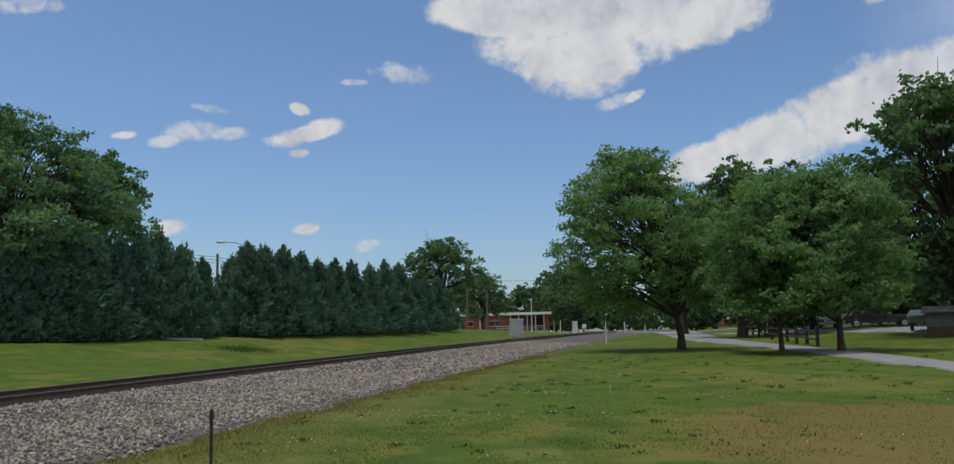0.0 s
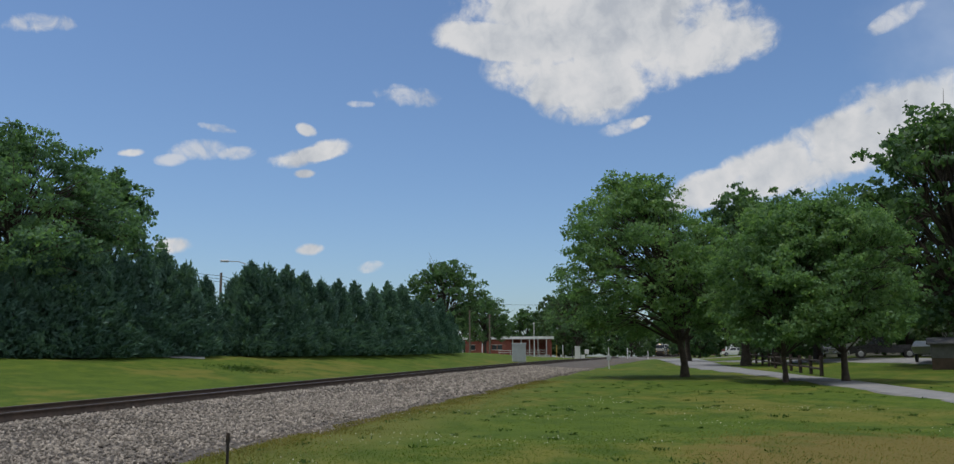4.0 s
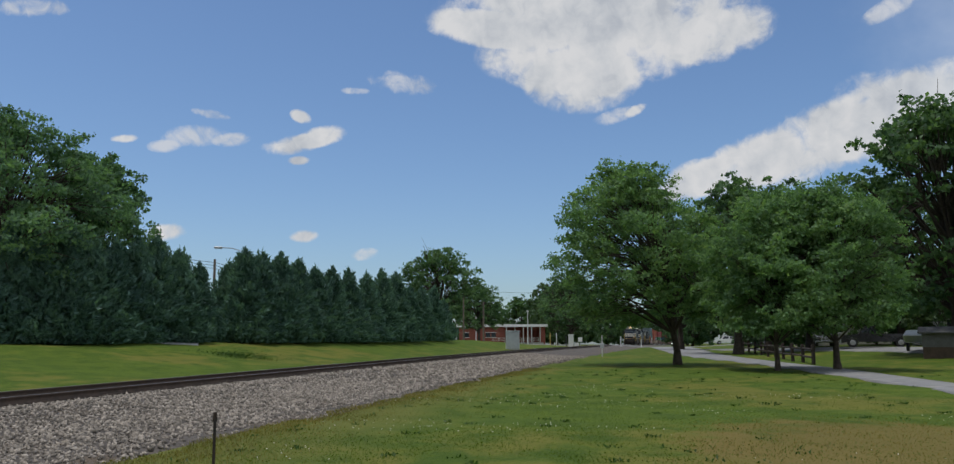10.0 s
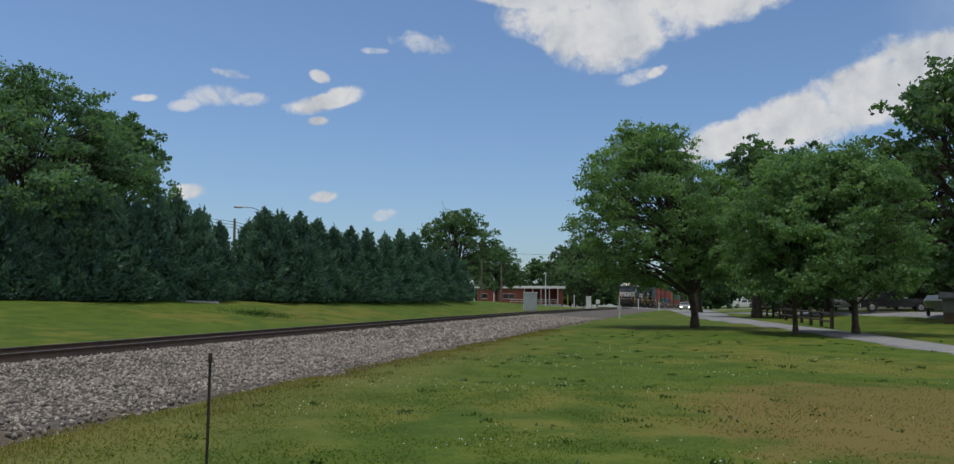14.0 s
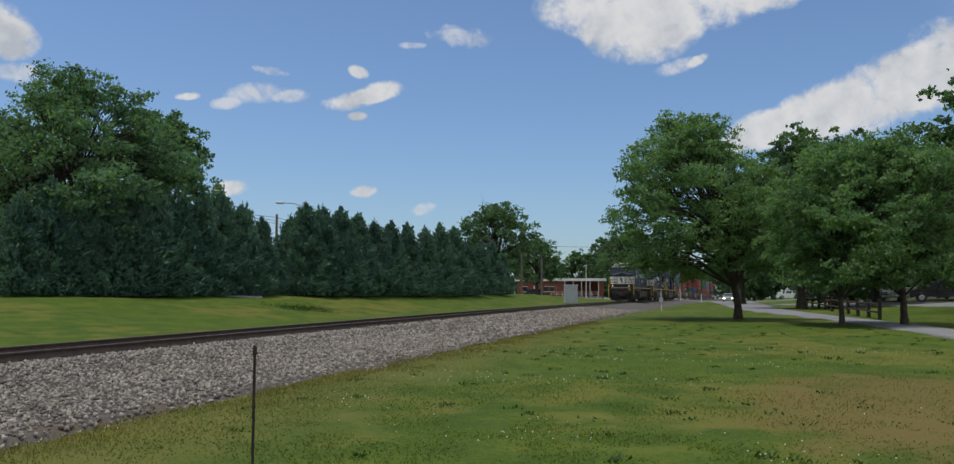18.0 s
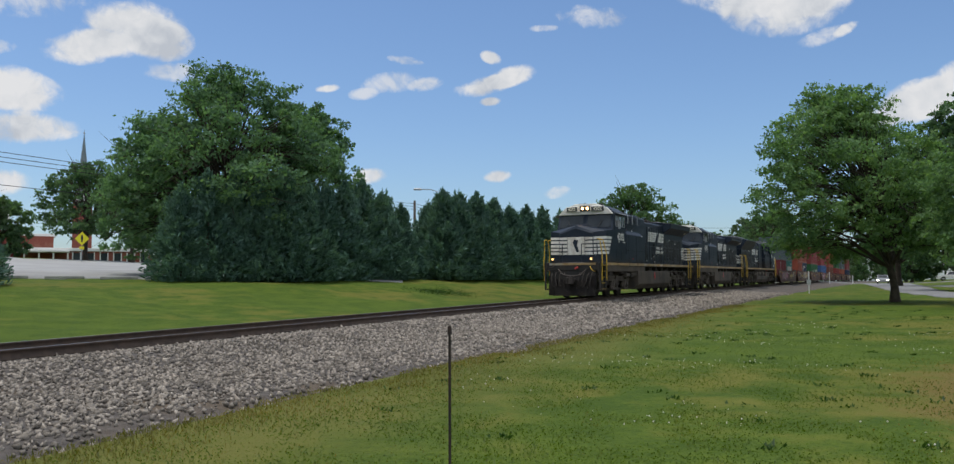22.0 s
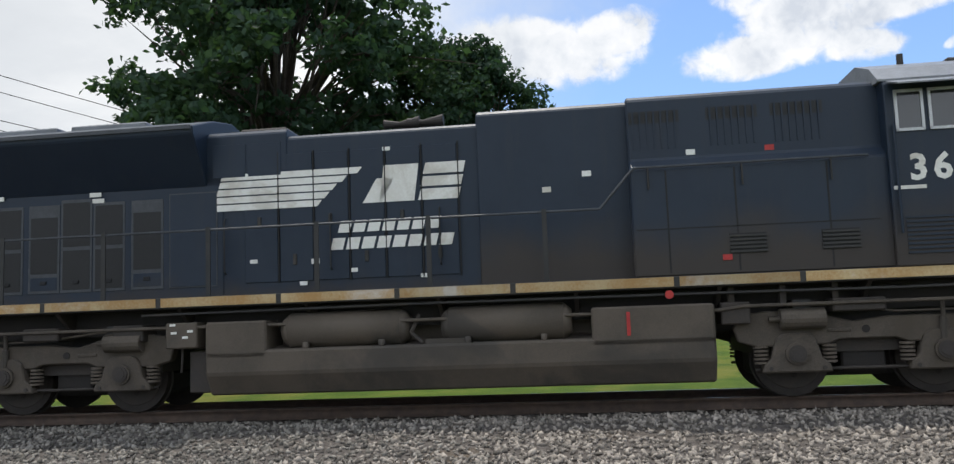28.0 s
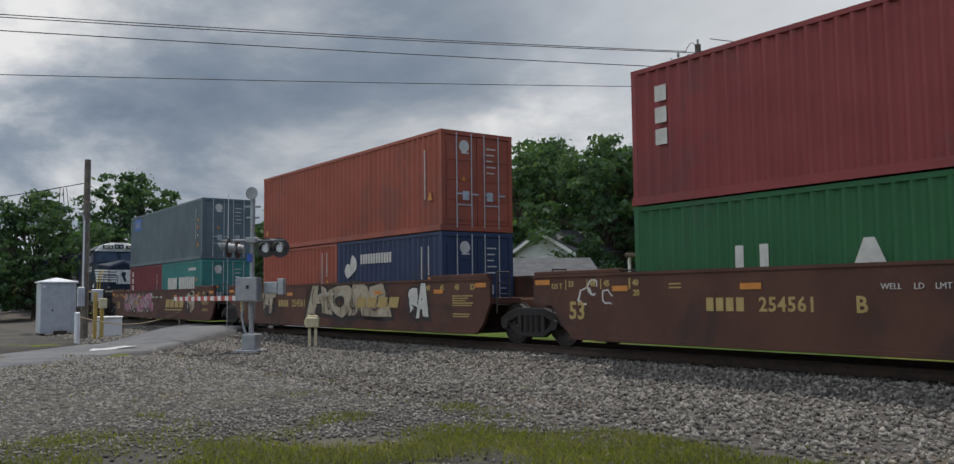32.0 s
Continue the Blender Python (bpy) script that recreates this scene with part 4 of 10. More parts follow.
def locomotive(number, late, lit, name_label):
    """A six-axle road engine; its front points to -x. late: the newer kind with air tanks and sun awnings."""
    loco = thing("locomotive", name_label, "locomotive", "engines of the train")
    P = loco
    # underframe
    bm = bmesh.new()
    lo, hi = (-10.4, 10.3) if late else (-9.95, 9.95)
    part("underframe", box(bm, lo, -1.47, 1.585, hi, 1.47, 1.755, 0.015), BLACK2, P)
    # near-black, so that the shaded space under the walkway is in the colour
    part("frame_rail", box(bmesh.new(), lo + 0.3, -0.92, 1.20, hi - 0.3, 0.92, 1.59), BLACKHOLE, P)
    for sy in (-1, 1):
        for x in range(-8, 9, 2):
            part("walkway_bracket", prism(bmesh.new(), [(sy * 0.9, 1.22), (sy * 0.9, 1.588), (sy * 1.42, 1.588)], x - 0.03, x + 0.03, "x"), DARKIRON, P)
        if not late:
            part("side_skirt", box(bmesh.new(), -9.1, min(sy * 1.36, sy * 1.44), 1.30, -1.9, max(sy * 1.36, sy * 1.44), 1.586, 0.01), GRIME2, P, "brown dusty side skirt below the walkway")
            for x, w, z in ((-1.5, 0.5, 1.36), (-0.2, 0.7, 1.30), (1.3, 0.4, 1.38), (2.6, 0.6, 1.34)):
                part("frame_box", box(bmesh.new(), x, min(sy * 0.9, sy * 1.25), z, x + w, max(sy * 0.9, sy * 1.25), 1.588, 0.02), DARKIRON, P)
    part("centre_sill", box(bmesh.new(), -9.6, -0.55, 0.95, 9.6, 0.55, 1.365), BLACK2, P)
    for x in (-8.9, -5.1, 5.1, 8.9):
        part("bolster", box(bmesh.new(), x - 0.12, -1.3, 1.1, x + 0.12, 1.3, 1.362), BLACK2, P)
    for sy in (-1, 1):
        for x, w, z in ((-8.3, 0.5, 1.12), (-6.2, 0.7, 1.18), (-4.4, 0.4, 1.05), (4.6, 0.5, 1.1), (6.0, 0.6, 1.16), (8.2, 0.5, 1.12)):
            part("frame_box", box(bmesh.new(), x, min(sy * 0.9, sy * 1.36), z, x + w, max(sy * 0.9, sy * 1.36), 1.362, 0.02), DARKIRON, P)
        part("brake_pipe", pipe(bmesh.new(), [(-9.2, sy * 1.38, 1.30), (-4.3, sy * 1.38, 1.30), (-4.0, sy * 1.38, 1.26), (4.4, sy * 1.38, 1.30), (9.2, sy * 1.38, 1.30)], 0.025), GRIME, P)
    # sill stripes
    cuts = [-9.2, -7.2, -5.1, -3.4, -1.1, 0.6, 2.4, 4.3, 6.2, 7.9, 9.5]
    for sy in (-1, 1):
        for a, b in zip(cuts, cuts[1:]):
            bm = panel(bmesh.new(), [(a + 0.03, sy * 1.472, 1.61), (b - 0.05, sy * 1.472, 1.61), (b - 0.05, sy * 1.472, 1.745), (a + 0.03, sy * 1.472, 1.745)], way=(0, sy, 0))
            part("sill_stripe", bm, STRIPE, P, "faded cream reflective stripe")
    # fuel tank
    bm = bmesh.new()
    if late:
        prism(bm, [(-1.46, 0.58), (-1.27, 0.26), (1.27, 0.26), (1.46, 0.58), (1.46, 0.92), (0.75, 0.98), (0.75, 1.32), (-0.75, 1.32), (-0.75, 0.98), (-1.46, 0.92)], -3.9, 3.55, "x", bevel=0.03)
        for a, b in ((-3.9, -2.2), (2.6, 3.55)):
            prism(bm, [(-1.46, 0.80), (1.46, 0.80), (1.46, 1.36), (-1.46, 1.36)], a, b, "x", bevel=0.03)
        box(bm, -0.45, -1.40, 0.90, 0.2, 1.40, 1.0)
        tank = part("fuel_tank", bm, GRIME2, P, "brown dusty fuel tank")
        for sy in (-1, 1):
            for a, b in ((-1.92, -0.02), (0.46, 2.41)):
                bm = rod(bmesh.new(), (a + 0.12, sy * 1.16, 1.19), (b - 0.12, sy * 1.16, 1.19), 0.27, n=22)
                rod(bm, (a, sy * 1.16, 1.19), (a + 0.12, sy * 1.16, 1.19), 0.17, 0.27, n=22)
                rod(bm, (b - 0.12, sy * 1.16, 1.19), (b, sy * 1.16, 1.19), 0.27, 0.17, n=22)
                for c in (a + 0.4, b - 0.4):
                    box(bm, c - 0.04, sy * 1.30, 0.88, c + 0.04, sy * 1.42, 1.02)
                part("air_tank", bm, GRIME2, P, "brown cylindrical air reservoir", True)
            bm = panel(bmesh.new(), [(-2.74, sy * 1.465, 0.95), (-2.69, sy * 1.465, 0.95), (-2.69, sy * 1.465, 1.28), (-2.74, sy * 1.465, 1.28)], way=(0, sy, 0))
            part("fuel_gauge", bm, RED, tank, "thin red sight gauge")
            part("filler_cap", rod(bmesh.new(), (-3.3, sy * 1.40, 1.50), (-3.3, sy * 1.47, 1.50), 0.06, n=12), RED, P, "round red filler cap")
            for a in (-5.6, -4.9, -4.2):
                part("hanger", box(bmesh.new(), a, min(sy * 1.15, sy * 1.3), 1.30, a + 0.08, max(sy * 1.15, sy * 1.3), 1.59), DARKIRON, P)
            part("cab_conduit", pipe(bmesh.new(), [(-9.0, sy * 1.40, 1.50), (-6.4, sy * 1.40, 1.48), (-4.0, sy * 1.40, 1.50), (0.4, sy * 1.38, 1.52), (4.6, sy * 1.38, 1.50)], 0.022), BLACK2, P)
            valve = part("valve_box", box(bmesh.new(), 3.70, min(sy * 1.0, sy * 1.42), 0.98, 4.20, max(sy * 1.0, sy * 1.42), 1.37, 0.02), GRIME2, P, "brown valve box with small white tags")
            for a, z in ((4.02, 1.20), (3.84, 1.13), (4.04, 1.32), (3.76, 1.22)):
                part("tag", panel(bmesh.new(), [(a, sy * 1.42, z), (a + 0.09, sy * 1.42, z), (a + 0.09, sy * 1.42, z + 0.035), (a, sy * 1.42, z + 0.035)], way=(0, sy, 0)), WHITE, valve)
            part("drain_box", box(bmesh.new(), 3.56, min(sy * 0.6, sy * 1.24), 0.30, 3.90, max(sy * 0.6, sy * 1.24), 0.93, 0.02), DARKIRON, P)
            part("drain_pipe", pipe(bmesh.new(), [(3.98, sy * 1.3, 1.0), (3.99, sy * 1.3, 0.75), (4.02, sy * 1.26, 0.62)], 0.02), DARKIRON, P)
            pipe_bm = pipe(bmesh.new(), [(0.3, sy * 1.3, 1.36), (0.42, sy * 1.36, 1.1), (0.25, sy * 1.36, 0.95)], 0.03)
            part("fuel_pipe", pipe_bm, DARKIRON, P)
    else:
        prism(bm, [(-1.46, 0.60), (-1.2, 0.32), (1.2, 0.32), (1.46, 0.60), (1.46, 1.34), (-1.46, 1.34)], -3.3, 4.1, "x", bevel=0.03)
        tank = part("fuel_tank", bm, GRIME2, P, "brown dusty fuel tank")
        for sy in (-1, 1):
            bm = panel(bmesh.new(), [(0.15, sy * 1.465, 0.85), (0.40, sy * 1.465, 0.85), (0.40, sy * 1.465, 1.27), (0.15, sy * 1.465, 1.27)], way=(0, sy, 0))
            part("fuel_gauge", bm, RED, tank, "red fuel filler plate")
            bm = rod(bmesh.new(), (-4.3, sy * 1.2, 1.15), (-3.4, sy * 1.2, 1.15), 0.2, n=16)
            part("air_filter", bm, GRIME, P)
    wheels = []
    for x, fl in ((-6.95, False), (6.95, True)):
        wheels += engine_truck(P, x, fl)[1]
    # long hood, with doors set on it
    bm = bmesh.new()
    prism(bm, [(-0.98, 1.75), (-0.98, 4.19), (-0.90, 4.25), (-0.55, 4.28), (0.55, 4.28), (0.90, 4.25), (0.98, 4.19), (0.98, 1.75)], -1.25, 3.5 if late else 4.4, "x", bevel=0.02)
    hood = part("long_hood", bm, BLACK, P)
    for sy in (-1, 1):
        for i in range(9 if not late else 6):
            a = (-0.75 if not late else -0.3) + i * 0.57
            bm = box(bmesh.new(), a + 0.02, min(sy * 0.975, sy * 0.998), 1.95, a + 0.55, max(sy * 0.975, sy * 0.998), 3.95, 0.006)
            part("hood_door", bm, BLACK, hood)
            part("door_gap", box(bmesh.new(), a - 0.009, min(sy * 0.97, sy * 1.013), 1.93, a + 0.009, max(sy * 0.97, sy * 1.013), 3.98), SEAM, hood)
    # equipment cab behind the crew cab
    bm = bmesh.new()
    prism(bm, [(-1.40, 1.75), (-1.40, 3.30), (-1.24, 3.46), (-1.22, 4.36), (-1.12, 4.43), (1.12, 4.43), (1.22, 4.36), (1.24, 3.46), (1.40, 3.30), (1.40, 1.75)], -6.4 if late else -5.95, -2.85 if late else -2.1, "x", bevel=0.025)
    zt = 4.46
    prism(bm, [(-1.05, 1.75), (-1.05, zt - 0.12), (-0.96, zt - 0.05), (0.96, zt - 0.05), (1.05, zt - 0.12), (1.05, 1.75)], -2.9 if late else -2.15, -0.6 if late else -0.3, "x", bevel=0.02)
    eq = part("equipment_cab", bm, DUSTED if late else BLACK, P)
    for sy in (-1, 1):
        for x in ((-5.55, -4.3, -3.35) if late else (-4.9, -3.4)):
            part("panel_seam", box(bmesh.new(), x - 0.012, min(sy * 1.395, sy * 1.404), 1.8, x + 0.012, max(sy * 1.395, sy * 1.404), 3.26), SEAM, eq)
        part("panel_seam", box(bmesh.new(), -6.2 if late else -5.9, min(sy * 1.395, sy * 1.404), 2.42, -2.9 if late else -2.15, max(sy * 1.395, sy * 1.404), 2.435), SEAM, eq)
    for sy in (-1, 1):
        for a in (-5.6, -4.7, -3.6):
            bm = bmesh.new()
            panel(bm, [(a, sy * 1.222, 3.62), (a + 0.72, sy * 1.222, 3.62), (a + 0.72, sy * 1.222, 4.18), (a, sy * 1.222, 4.18)], way=(0, sy, 0), mi=0)
            for k in range(7):
                c = a + 0.06 + k * 0.1
                if late:
                    box(bm, c - 0.012, min(sy * 1.22, sy * 1.25), 3.62, c + 0.012, max(sy * 1.22, sy * 1.25), 4.18, mi=1)
                else:
                    box(bm, a, min(sy * 1.22, sy * 1.25), 3.66 + k * 0.075, a + 0.72, max(sy * 1.22, sy * 1.25), 3.69 + k * 0.075, mi=1)
            part("louvre", bm, (GRILLE, BLACK), eq)
        for a in (-5.92, -4.68) if late else ():
            vent = part("vent", box(bmesh.new(), a, min(sy * 1.39, sy * 1.406), 2.04, a + 0.5, max(sy * 1.39, sy * 1.406), 2.32), SEAM, eq)
            for k in range(5):
                part("vent_slat", box(bmesh.new(), a, min(sy * 1.40, sy * 1.425), 2.05 + k * 0.055, a + 0.5, max(sy * 1.40, sy * 1.425), 2.08 + k * 0.055), BLACK2, vent)
        for a, z in ((-4.9, 3.5), (-3.8, 3.5), (-2.3, 3.25), (-1.7, 3.1), (1.9, 2.2), (-4.2, 1.95)):
            yy = sy * (1.235 if a < -2.6 and z > 3.45 else 1.405 if a < -2.1 else 1.06 if a < -0.4 else 1.0)
            bm = panel(bmesh.new(), [(a, yy, z), (a + 0.13, yy, z), (a + 0.13, yy, z + 0.08), (a, yy, z + 0.08)], way=(0, sy, 0))
            part("notice_plate", bm, WHITE if a > -4 else RED, eq)
    for sy in (-1, 1):
        for k in range(6 if late else 8):
            a = (-0.02 if late else -0.62) + k * 0.57
            part("door_latch", box(bmesh.new(), a, min(sy * 0.99, sy * 1.02), 2.2 + 0.6 * (k % 2), a + 0.06, max(sy * 0.99, sy * 1.02), 2.37 + 0.6 * (k % 2), 0.008), BLACK2, hood)
        for a, z in ((0.2, 1.92), (1.3, 2.05), (2.9, 2.25), (0.75, 3.9), (2.1, 1.88)):
            part("notice_plate", panel(bmesh.new(), [(a, sy * 0.996, z), (a + 0.12, sy * 0.996, z), (a + 0.12, sy * 0.996, z + 0.06), (a, sy * 0.996, z + 0.06)], way=(0, sy, 0)), WHITE, hood)
        for a in (0.0, 1.71, 3.42):
            part("hood_grab", pipe(bmesh.new(), [(a, sy * 0.99, 2.1), (a, sy * 1.05, 2.13), (a, sy * 1.05, 2.95), (a, sy * 0.99, 2.98)], 0.012, 5), BLACK2, hood)
    # radiator end with wide wings
    bm = bmesh.new()
    prism(bm, [(-1.0, 1.75), (-1.0, 3.80), (1.0, 3.80), (1.0, 1.75)], 3.45 if late else 4.35, 9.75, "x", bevel=0.02)
    rad = part("radiator_housing", bm, BLACK, P)
    bm = bmesh.new()
    # thin eaves and a shallow ridged roof over sides that slant in to the hood
    w0, w1, w2, w3 = (4.26, 4.38, 4.62, 4.74) if late else (4.06, 4.36, 4.46, 4.52)
    foot = 3.50 if late else 3.72
    prism(bm, [(-1.0, foot), (-1.50, w0), (-1.52, w1), (-0.75, w2), (0, w3), (0.75, w2), (1.52, w1), (1.50, w0), (1.0, foot)], 3.72 if late else 4.3, 10.1 if late else 9.9, "x", bevel=0.02)
    if late:
        prism(bm, [(-1.0, 3.5), (-1.0, 4.30), (-0.92, 4.37), (0.92, 4.37), (1.0, 4.30), (1.0, 3.5)], 2.4, 3.75, "x", bevel=0.02)
    wing = part("radiator_wing", bm, BLACK, P)
    for sy in (-1, 1):
        part("eave_strip", box(bmesh.new(), 3.74 if late else 4.32, min(sy * 1.515, sy * 1.54), w1 - 0.05, 10.08 if late else 9.88, max(sy * 1.515, sy * 1.54), w1 + 0.01), EDGE, wing)
        if late:
            for a in (2.5, 3.08):
                part("hood_door", box(bmesh.new(), a, min(sy * 0.99, sy * 1.012), 3.62, a + 0.54, max(sy * 0.99, sy * 1.012), 4.15, 0.006), BLACK, wing)
    part("lifting_eye", pipe(bmesh.new(), [(9.6, -0.2, w3 - 0.05), (9.6, -0.2, w3 + 0.10), (9.6, 0.2, w3 + 0.10), (9.6, 0.2, w3 - 0.05)], 0.015, 5), DARKIRON, wing)
    for a in (5.0, 6.6, 8.2):
        bm = box(bmesh.new(), a, -0.55, w2 - 0.06, a + 1.35, 0.55, w3 + 0.01, 0.02)
        fan = part("roof_fan_screen", bm, GREYROOF, wing)
        for k in range(8):
            part("screen_bar", box(bmesh.new(), a + 0.1 + k * 0.15, -0.5, w3 + 0.01, a + 0.16 + k * 0.15, 0.5, w3 + 0.022), GREYROOF, P)
    for sy in (-1, 1):
        for i, a in enumerate((3.55, 4.45, 5.10, 5.66, 6.22, 6.86, 7.50, 8.06, 8.72) if late else (4.5, 5.2, 5.9, 6.6, 7.3, 8.0, 8.7)):
            w = 0.80 if late and i == 0 else 0.54
            top = 3.35 if i % 3 else 3.42
            d = part("radiator_door", box(bmesh.new(), a, min(sy * 0.99, sy * 1.012), 1.92, a + w, max(sy * 0.99, sy * 1.012), top, 0.006), EDGE, rad, "black door, its grey frame coloured as an edge highlight")
            if i == 0 and late:
                part("door_skin", box(bmesh.new(), a + 0.02, min(sy * 1.0, sy * 1.018), 1.94, a + w - 0.02, max(sy * 1.0, sy * 1.018), top - 0.02, 0.004), BLACK, d)
                continue
            for z0, z1 in ((1.97, 2.60), (2.66, top - 0.05)) if i % 3 != 1 else ((1.97, 2.18), (2.24, top - 0.2)):
                part("intake_screen", box(bmesh.new(), a + 0.035, min(sy * 1.0, sy * 1.017), z0, a + w - 0.035, max(sy * 1.0, sy * 1.017), z1, 0.004), GRILLE if z1 - z0 > 0.3 else BLACK, d)
            part("door_latch", box(bmesh.new(), a + w * 0.4, min(sy * 1.015, sy * 1.035), 2.06, a + w * 0.6, max(sy * 1.015, sy * 1.035), 2.12, 0.005), SEAM, d)
        for a, z in ((7.2, 3.46), (5.5, 3.44), (5.45, 3.34)) if late else ((5.8, 3.3), (7.4, 3.1)):
            part("notice_plate", panel(bmesh.new(), [(a, sy * 1.02, z), (a + 0.2, sy * 1.02, z), (a + 0.2, sy * 1.02, z + 0.07), (a, sy * 1.02, z + 0.07)], way=(0, sy, 0)), WHITE, rad)
    # rear end stripes and number
    bm = bmesh.new()
    for i in range(5):
        z = 2.9 - i * 0.16
        panel(bm, [(9.756, -0.98, z), (9.756, 0.98, z), (9.756, 0.98, z - 0.1), (9.756, -0.98, z - 0.1)], way=(1, 0, 0))
        for sy in (-1, 1):
            panel(bm, [(9.2 + 0.05 * i, sy * 1.014, z), (9.75, sy * 1.014, z), (9.75, sy * 1.014, z - 0.1), (9.22 + 0.05 * i, sy * 1.014, z - 0.1)], way=(0, sy, 0))
    part("rear_stripes", bm, WHITE, rad, "white horizontal stripes")
    for sy in () if late else (-1, 1):
        letters(number, 0.30, pose(9.35, sy * 1.30, 3.93, 90 + 34, 0, 0 if sy < 0 else 180), DIGIT, wing, "rear_number")
    for y in (-0.9, 0.75) if late else ():
        letters(number, 0.30, pose(10.125, y, 4.05, 90, 0, 90), DIGIT, wing, "rear_number", bold=0.006)
    for y in (-0.12, 0.12):
        bm = rod(bmesh.new(), (9.74, y, 3.35), (9.82, y, 3.35), 0.10, n=14)
        part("rear_headlight", bm, LAMPOFF, rad)
    # exhaust, horn, bell on the roof
    bm = box(bmesh.new(), 2.6, -0.45, 4.26, 3.4, 0.45, 4.52, 0.03)
    part("exhaust_outlet", bm, DARKIRON, P)
    horn = part("air_horn", box(bmesh.new(), 0.2, -0.05, 4.27, 0.9, 0.05, 4.5), DARKIRON, P, "cluster of dark air horns")
    for dx, dy in ((-0.2, 0.1), (0, -0.1), (0.2, 0.08)):
        bm = bmesh.new()
        rod(bm, (0.6 + dx, dy, 4.52), (0.25 + dx, dy, 4.54), 0.04, 0.10, n=12)
        rod(bm, (0.6 + dx, dy, 4.52), (0.85 + dx, dy, 4.53), 0.04, 0.08, n=12)
        part("trumpet", bm, DARKIRON, horn)
    # crew cab
    roof = [(-1.5, 1.75), (-1.5, 4.28), (-1.12, 4.58), (-0.55, 4.78), (0.55, 4.78), (1.12, 4.58), (1.5, 4.28), (1.5, 1.75)]
    bm = prism(bmesh.new(), roof, -7.75, -5.9, "x", bevel=0.015)
    # sloping front of the cab above the nose
    v = [bm.verts.new(p) for p in ((-7.76, -1.5, 3.1), (-8.08, -1.5, 3.4), (-7.80, -1.42, 4.25), (-7.76, -1.48, 4.28),
                                   (-7.76, 1.5, 3.1), (-8.08, 1.5, 3.4), (-7.80, 1.42, 4.25), (-7.76, 1.48, 4.28))]
    for f in ((0, 1, 2, 3), (7, 6, 5, 4), (1, 5, 6, 2), (2, 6, 7, 3), (0, 4, 5, 1)):
        bm.faces.new([v[i] for i in f])
    bmesh.ops.recalc_face_normals(bm, faces=bm.faces[:])
    cab = part("crew_cab", bm, DUSTED if late else BLACK, P)
    # pale brow that carries the lights and number boards
    bm = bmesh.new()
    prism(bm, [(-1.46, 4.24), (-1.12, 4.59), (-0.55, 4.80), (0.55, 4.80), (1.12, 4.59), (1.46, 4.24)], -7.95, -7.70, "x", bevel=0.02)
    brow = part("cab_brow", bm, WHITE, cab, "weathered white brow above the windshields")
    bm = prism(bmesh.new(), [(-1.45, 4.36), (-1.12, 4.60), (-0.5, 4.81), (0.5, 4.81), (1.12, 4.60), (1.45, 4.36), (1.45, 4.33), (-1.45, 4.33)], -7.7, -5.85, "x")
    part("cab_roof", bm, GREYROOF if late else BLACK, cab, "grey sheet metal roof" if late else "black sheet metal roof")
    part("headlight_box", box(bmesh.new(), -8.0, -0.27, 4.41, -7.9, 0.27, 4.69, 0.015), BLACK2, brow, "black housing of the twin headlights")
    for x, y in ((-7.3, 0.4), (-6.8, -0.5), (-6.3, 0.2), (-7.1, -0.2)):
        part("roof_antenna", box(bmesh.new(), x - 0.15, y - 0.12, 4.76, x + 0.15, y + 0.12, 4.86, 0.02), DARKIRON, cab)
    part("beacon", rod(bmesh.new(), (-6.5, 0.5, 4.76), (-6.5, 0.5, 4.96), 0.05), DARKIRON, cab)
    for sy in (-1, 1):
        nb = part("number_board", box(bmesh.new(), -0.36, -0.03, -0.14, 0.36, 0.2, 0.14, 0.02), WHITE, brow, "pale number board frame")
        nb.matrix_basis = pose(-8.02, sy * 0.68, 4.52, 0, 0, -90 + sy * -14)
        part("board_face", box(bmesh.new(), -0.32, -0.042, -0.11, 0.32, -0.02, 0.11), BOARD, nb)
        letters(number, 0.22, pose(0, -0.046, 0, 90, 0, 0), DIGIT, nb, "board_number", bold=0.006)
        bm = rod(bmesh.new(), (-7.93, sy * 0.13, 4.55), (-8.02, sy * 0.13, 4.55), 0.075, n=16)
        part("headlight", bm, LAMP if lit else LAMPOFF, brow, "round glowing headlight" if lit else "")
        # windshields
        bm = panel(bmesh.new(), [(-8.03, sy * 0.12, 3.56), (-8.03, sy * 1.38, 3.56), (-7.83, sy * 1.32, 4.20), (-7.83, sy * 0.12, 4.20)], way=(-1, 0, 0.28), depth=0.02)
        part("windshield", bm, SHIELD, cab)
        bm = pipe(bmesh.new(), [(-8.09, sy * 0.7, 3.56), (-8.0, sy * 0.95, 3.95)], 0.012)
        part("wiper", bm, DARKIRON, cab)
        # side windows, three panes with bright frames
        for a, b in ((-7.62, -7.22), (-7.16, -6.46), (-6.40, -6.02)):
            bm = bmesh.new()
            for c, d, e, g in ((a, b, 4.14, 4.18), (a, b, 3.60, 3.64), (a, a + 0.04, 3.6, 4.18), (b - 0.04, b, 3.6, 4.18)):
                box(bm, c, min(sy * 1.5, sy * 1.525), e, d, max(sy * 1.5, sy * 1.525), g)
            w = part("window_frame", bm, SILVER, cab, "bright metal window frame")
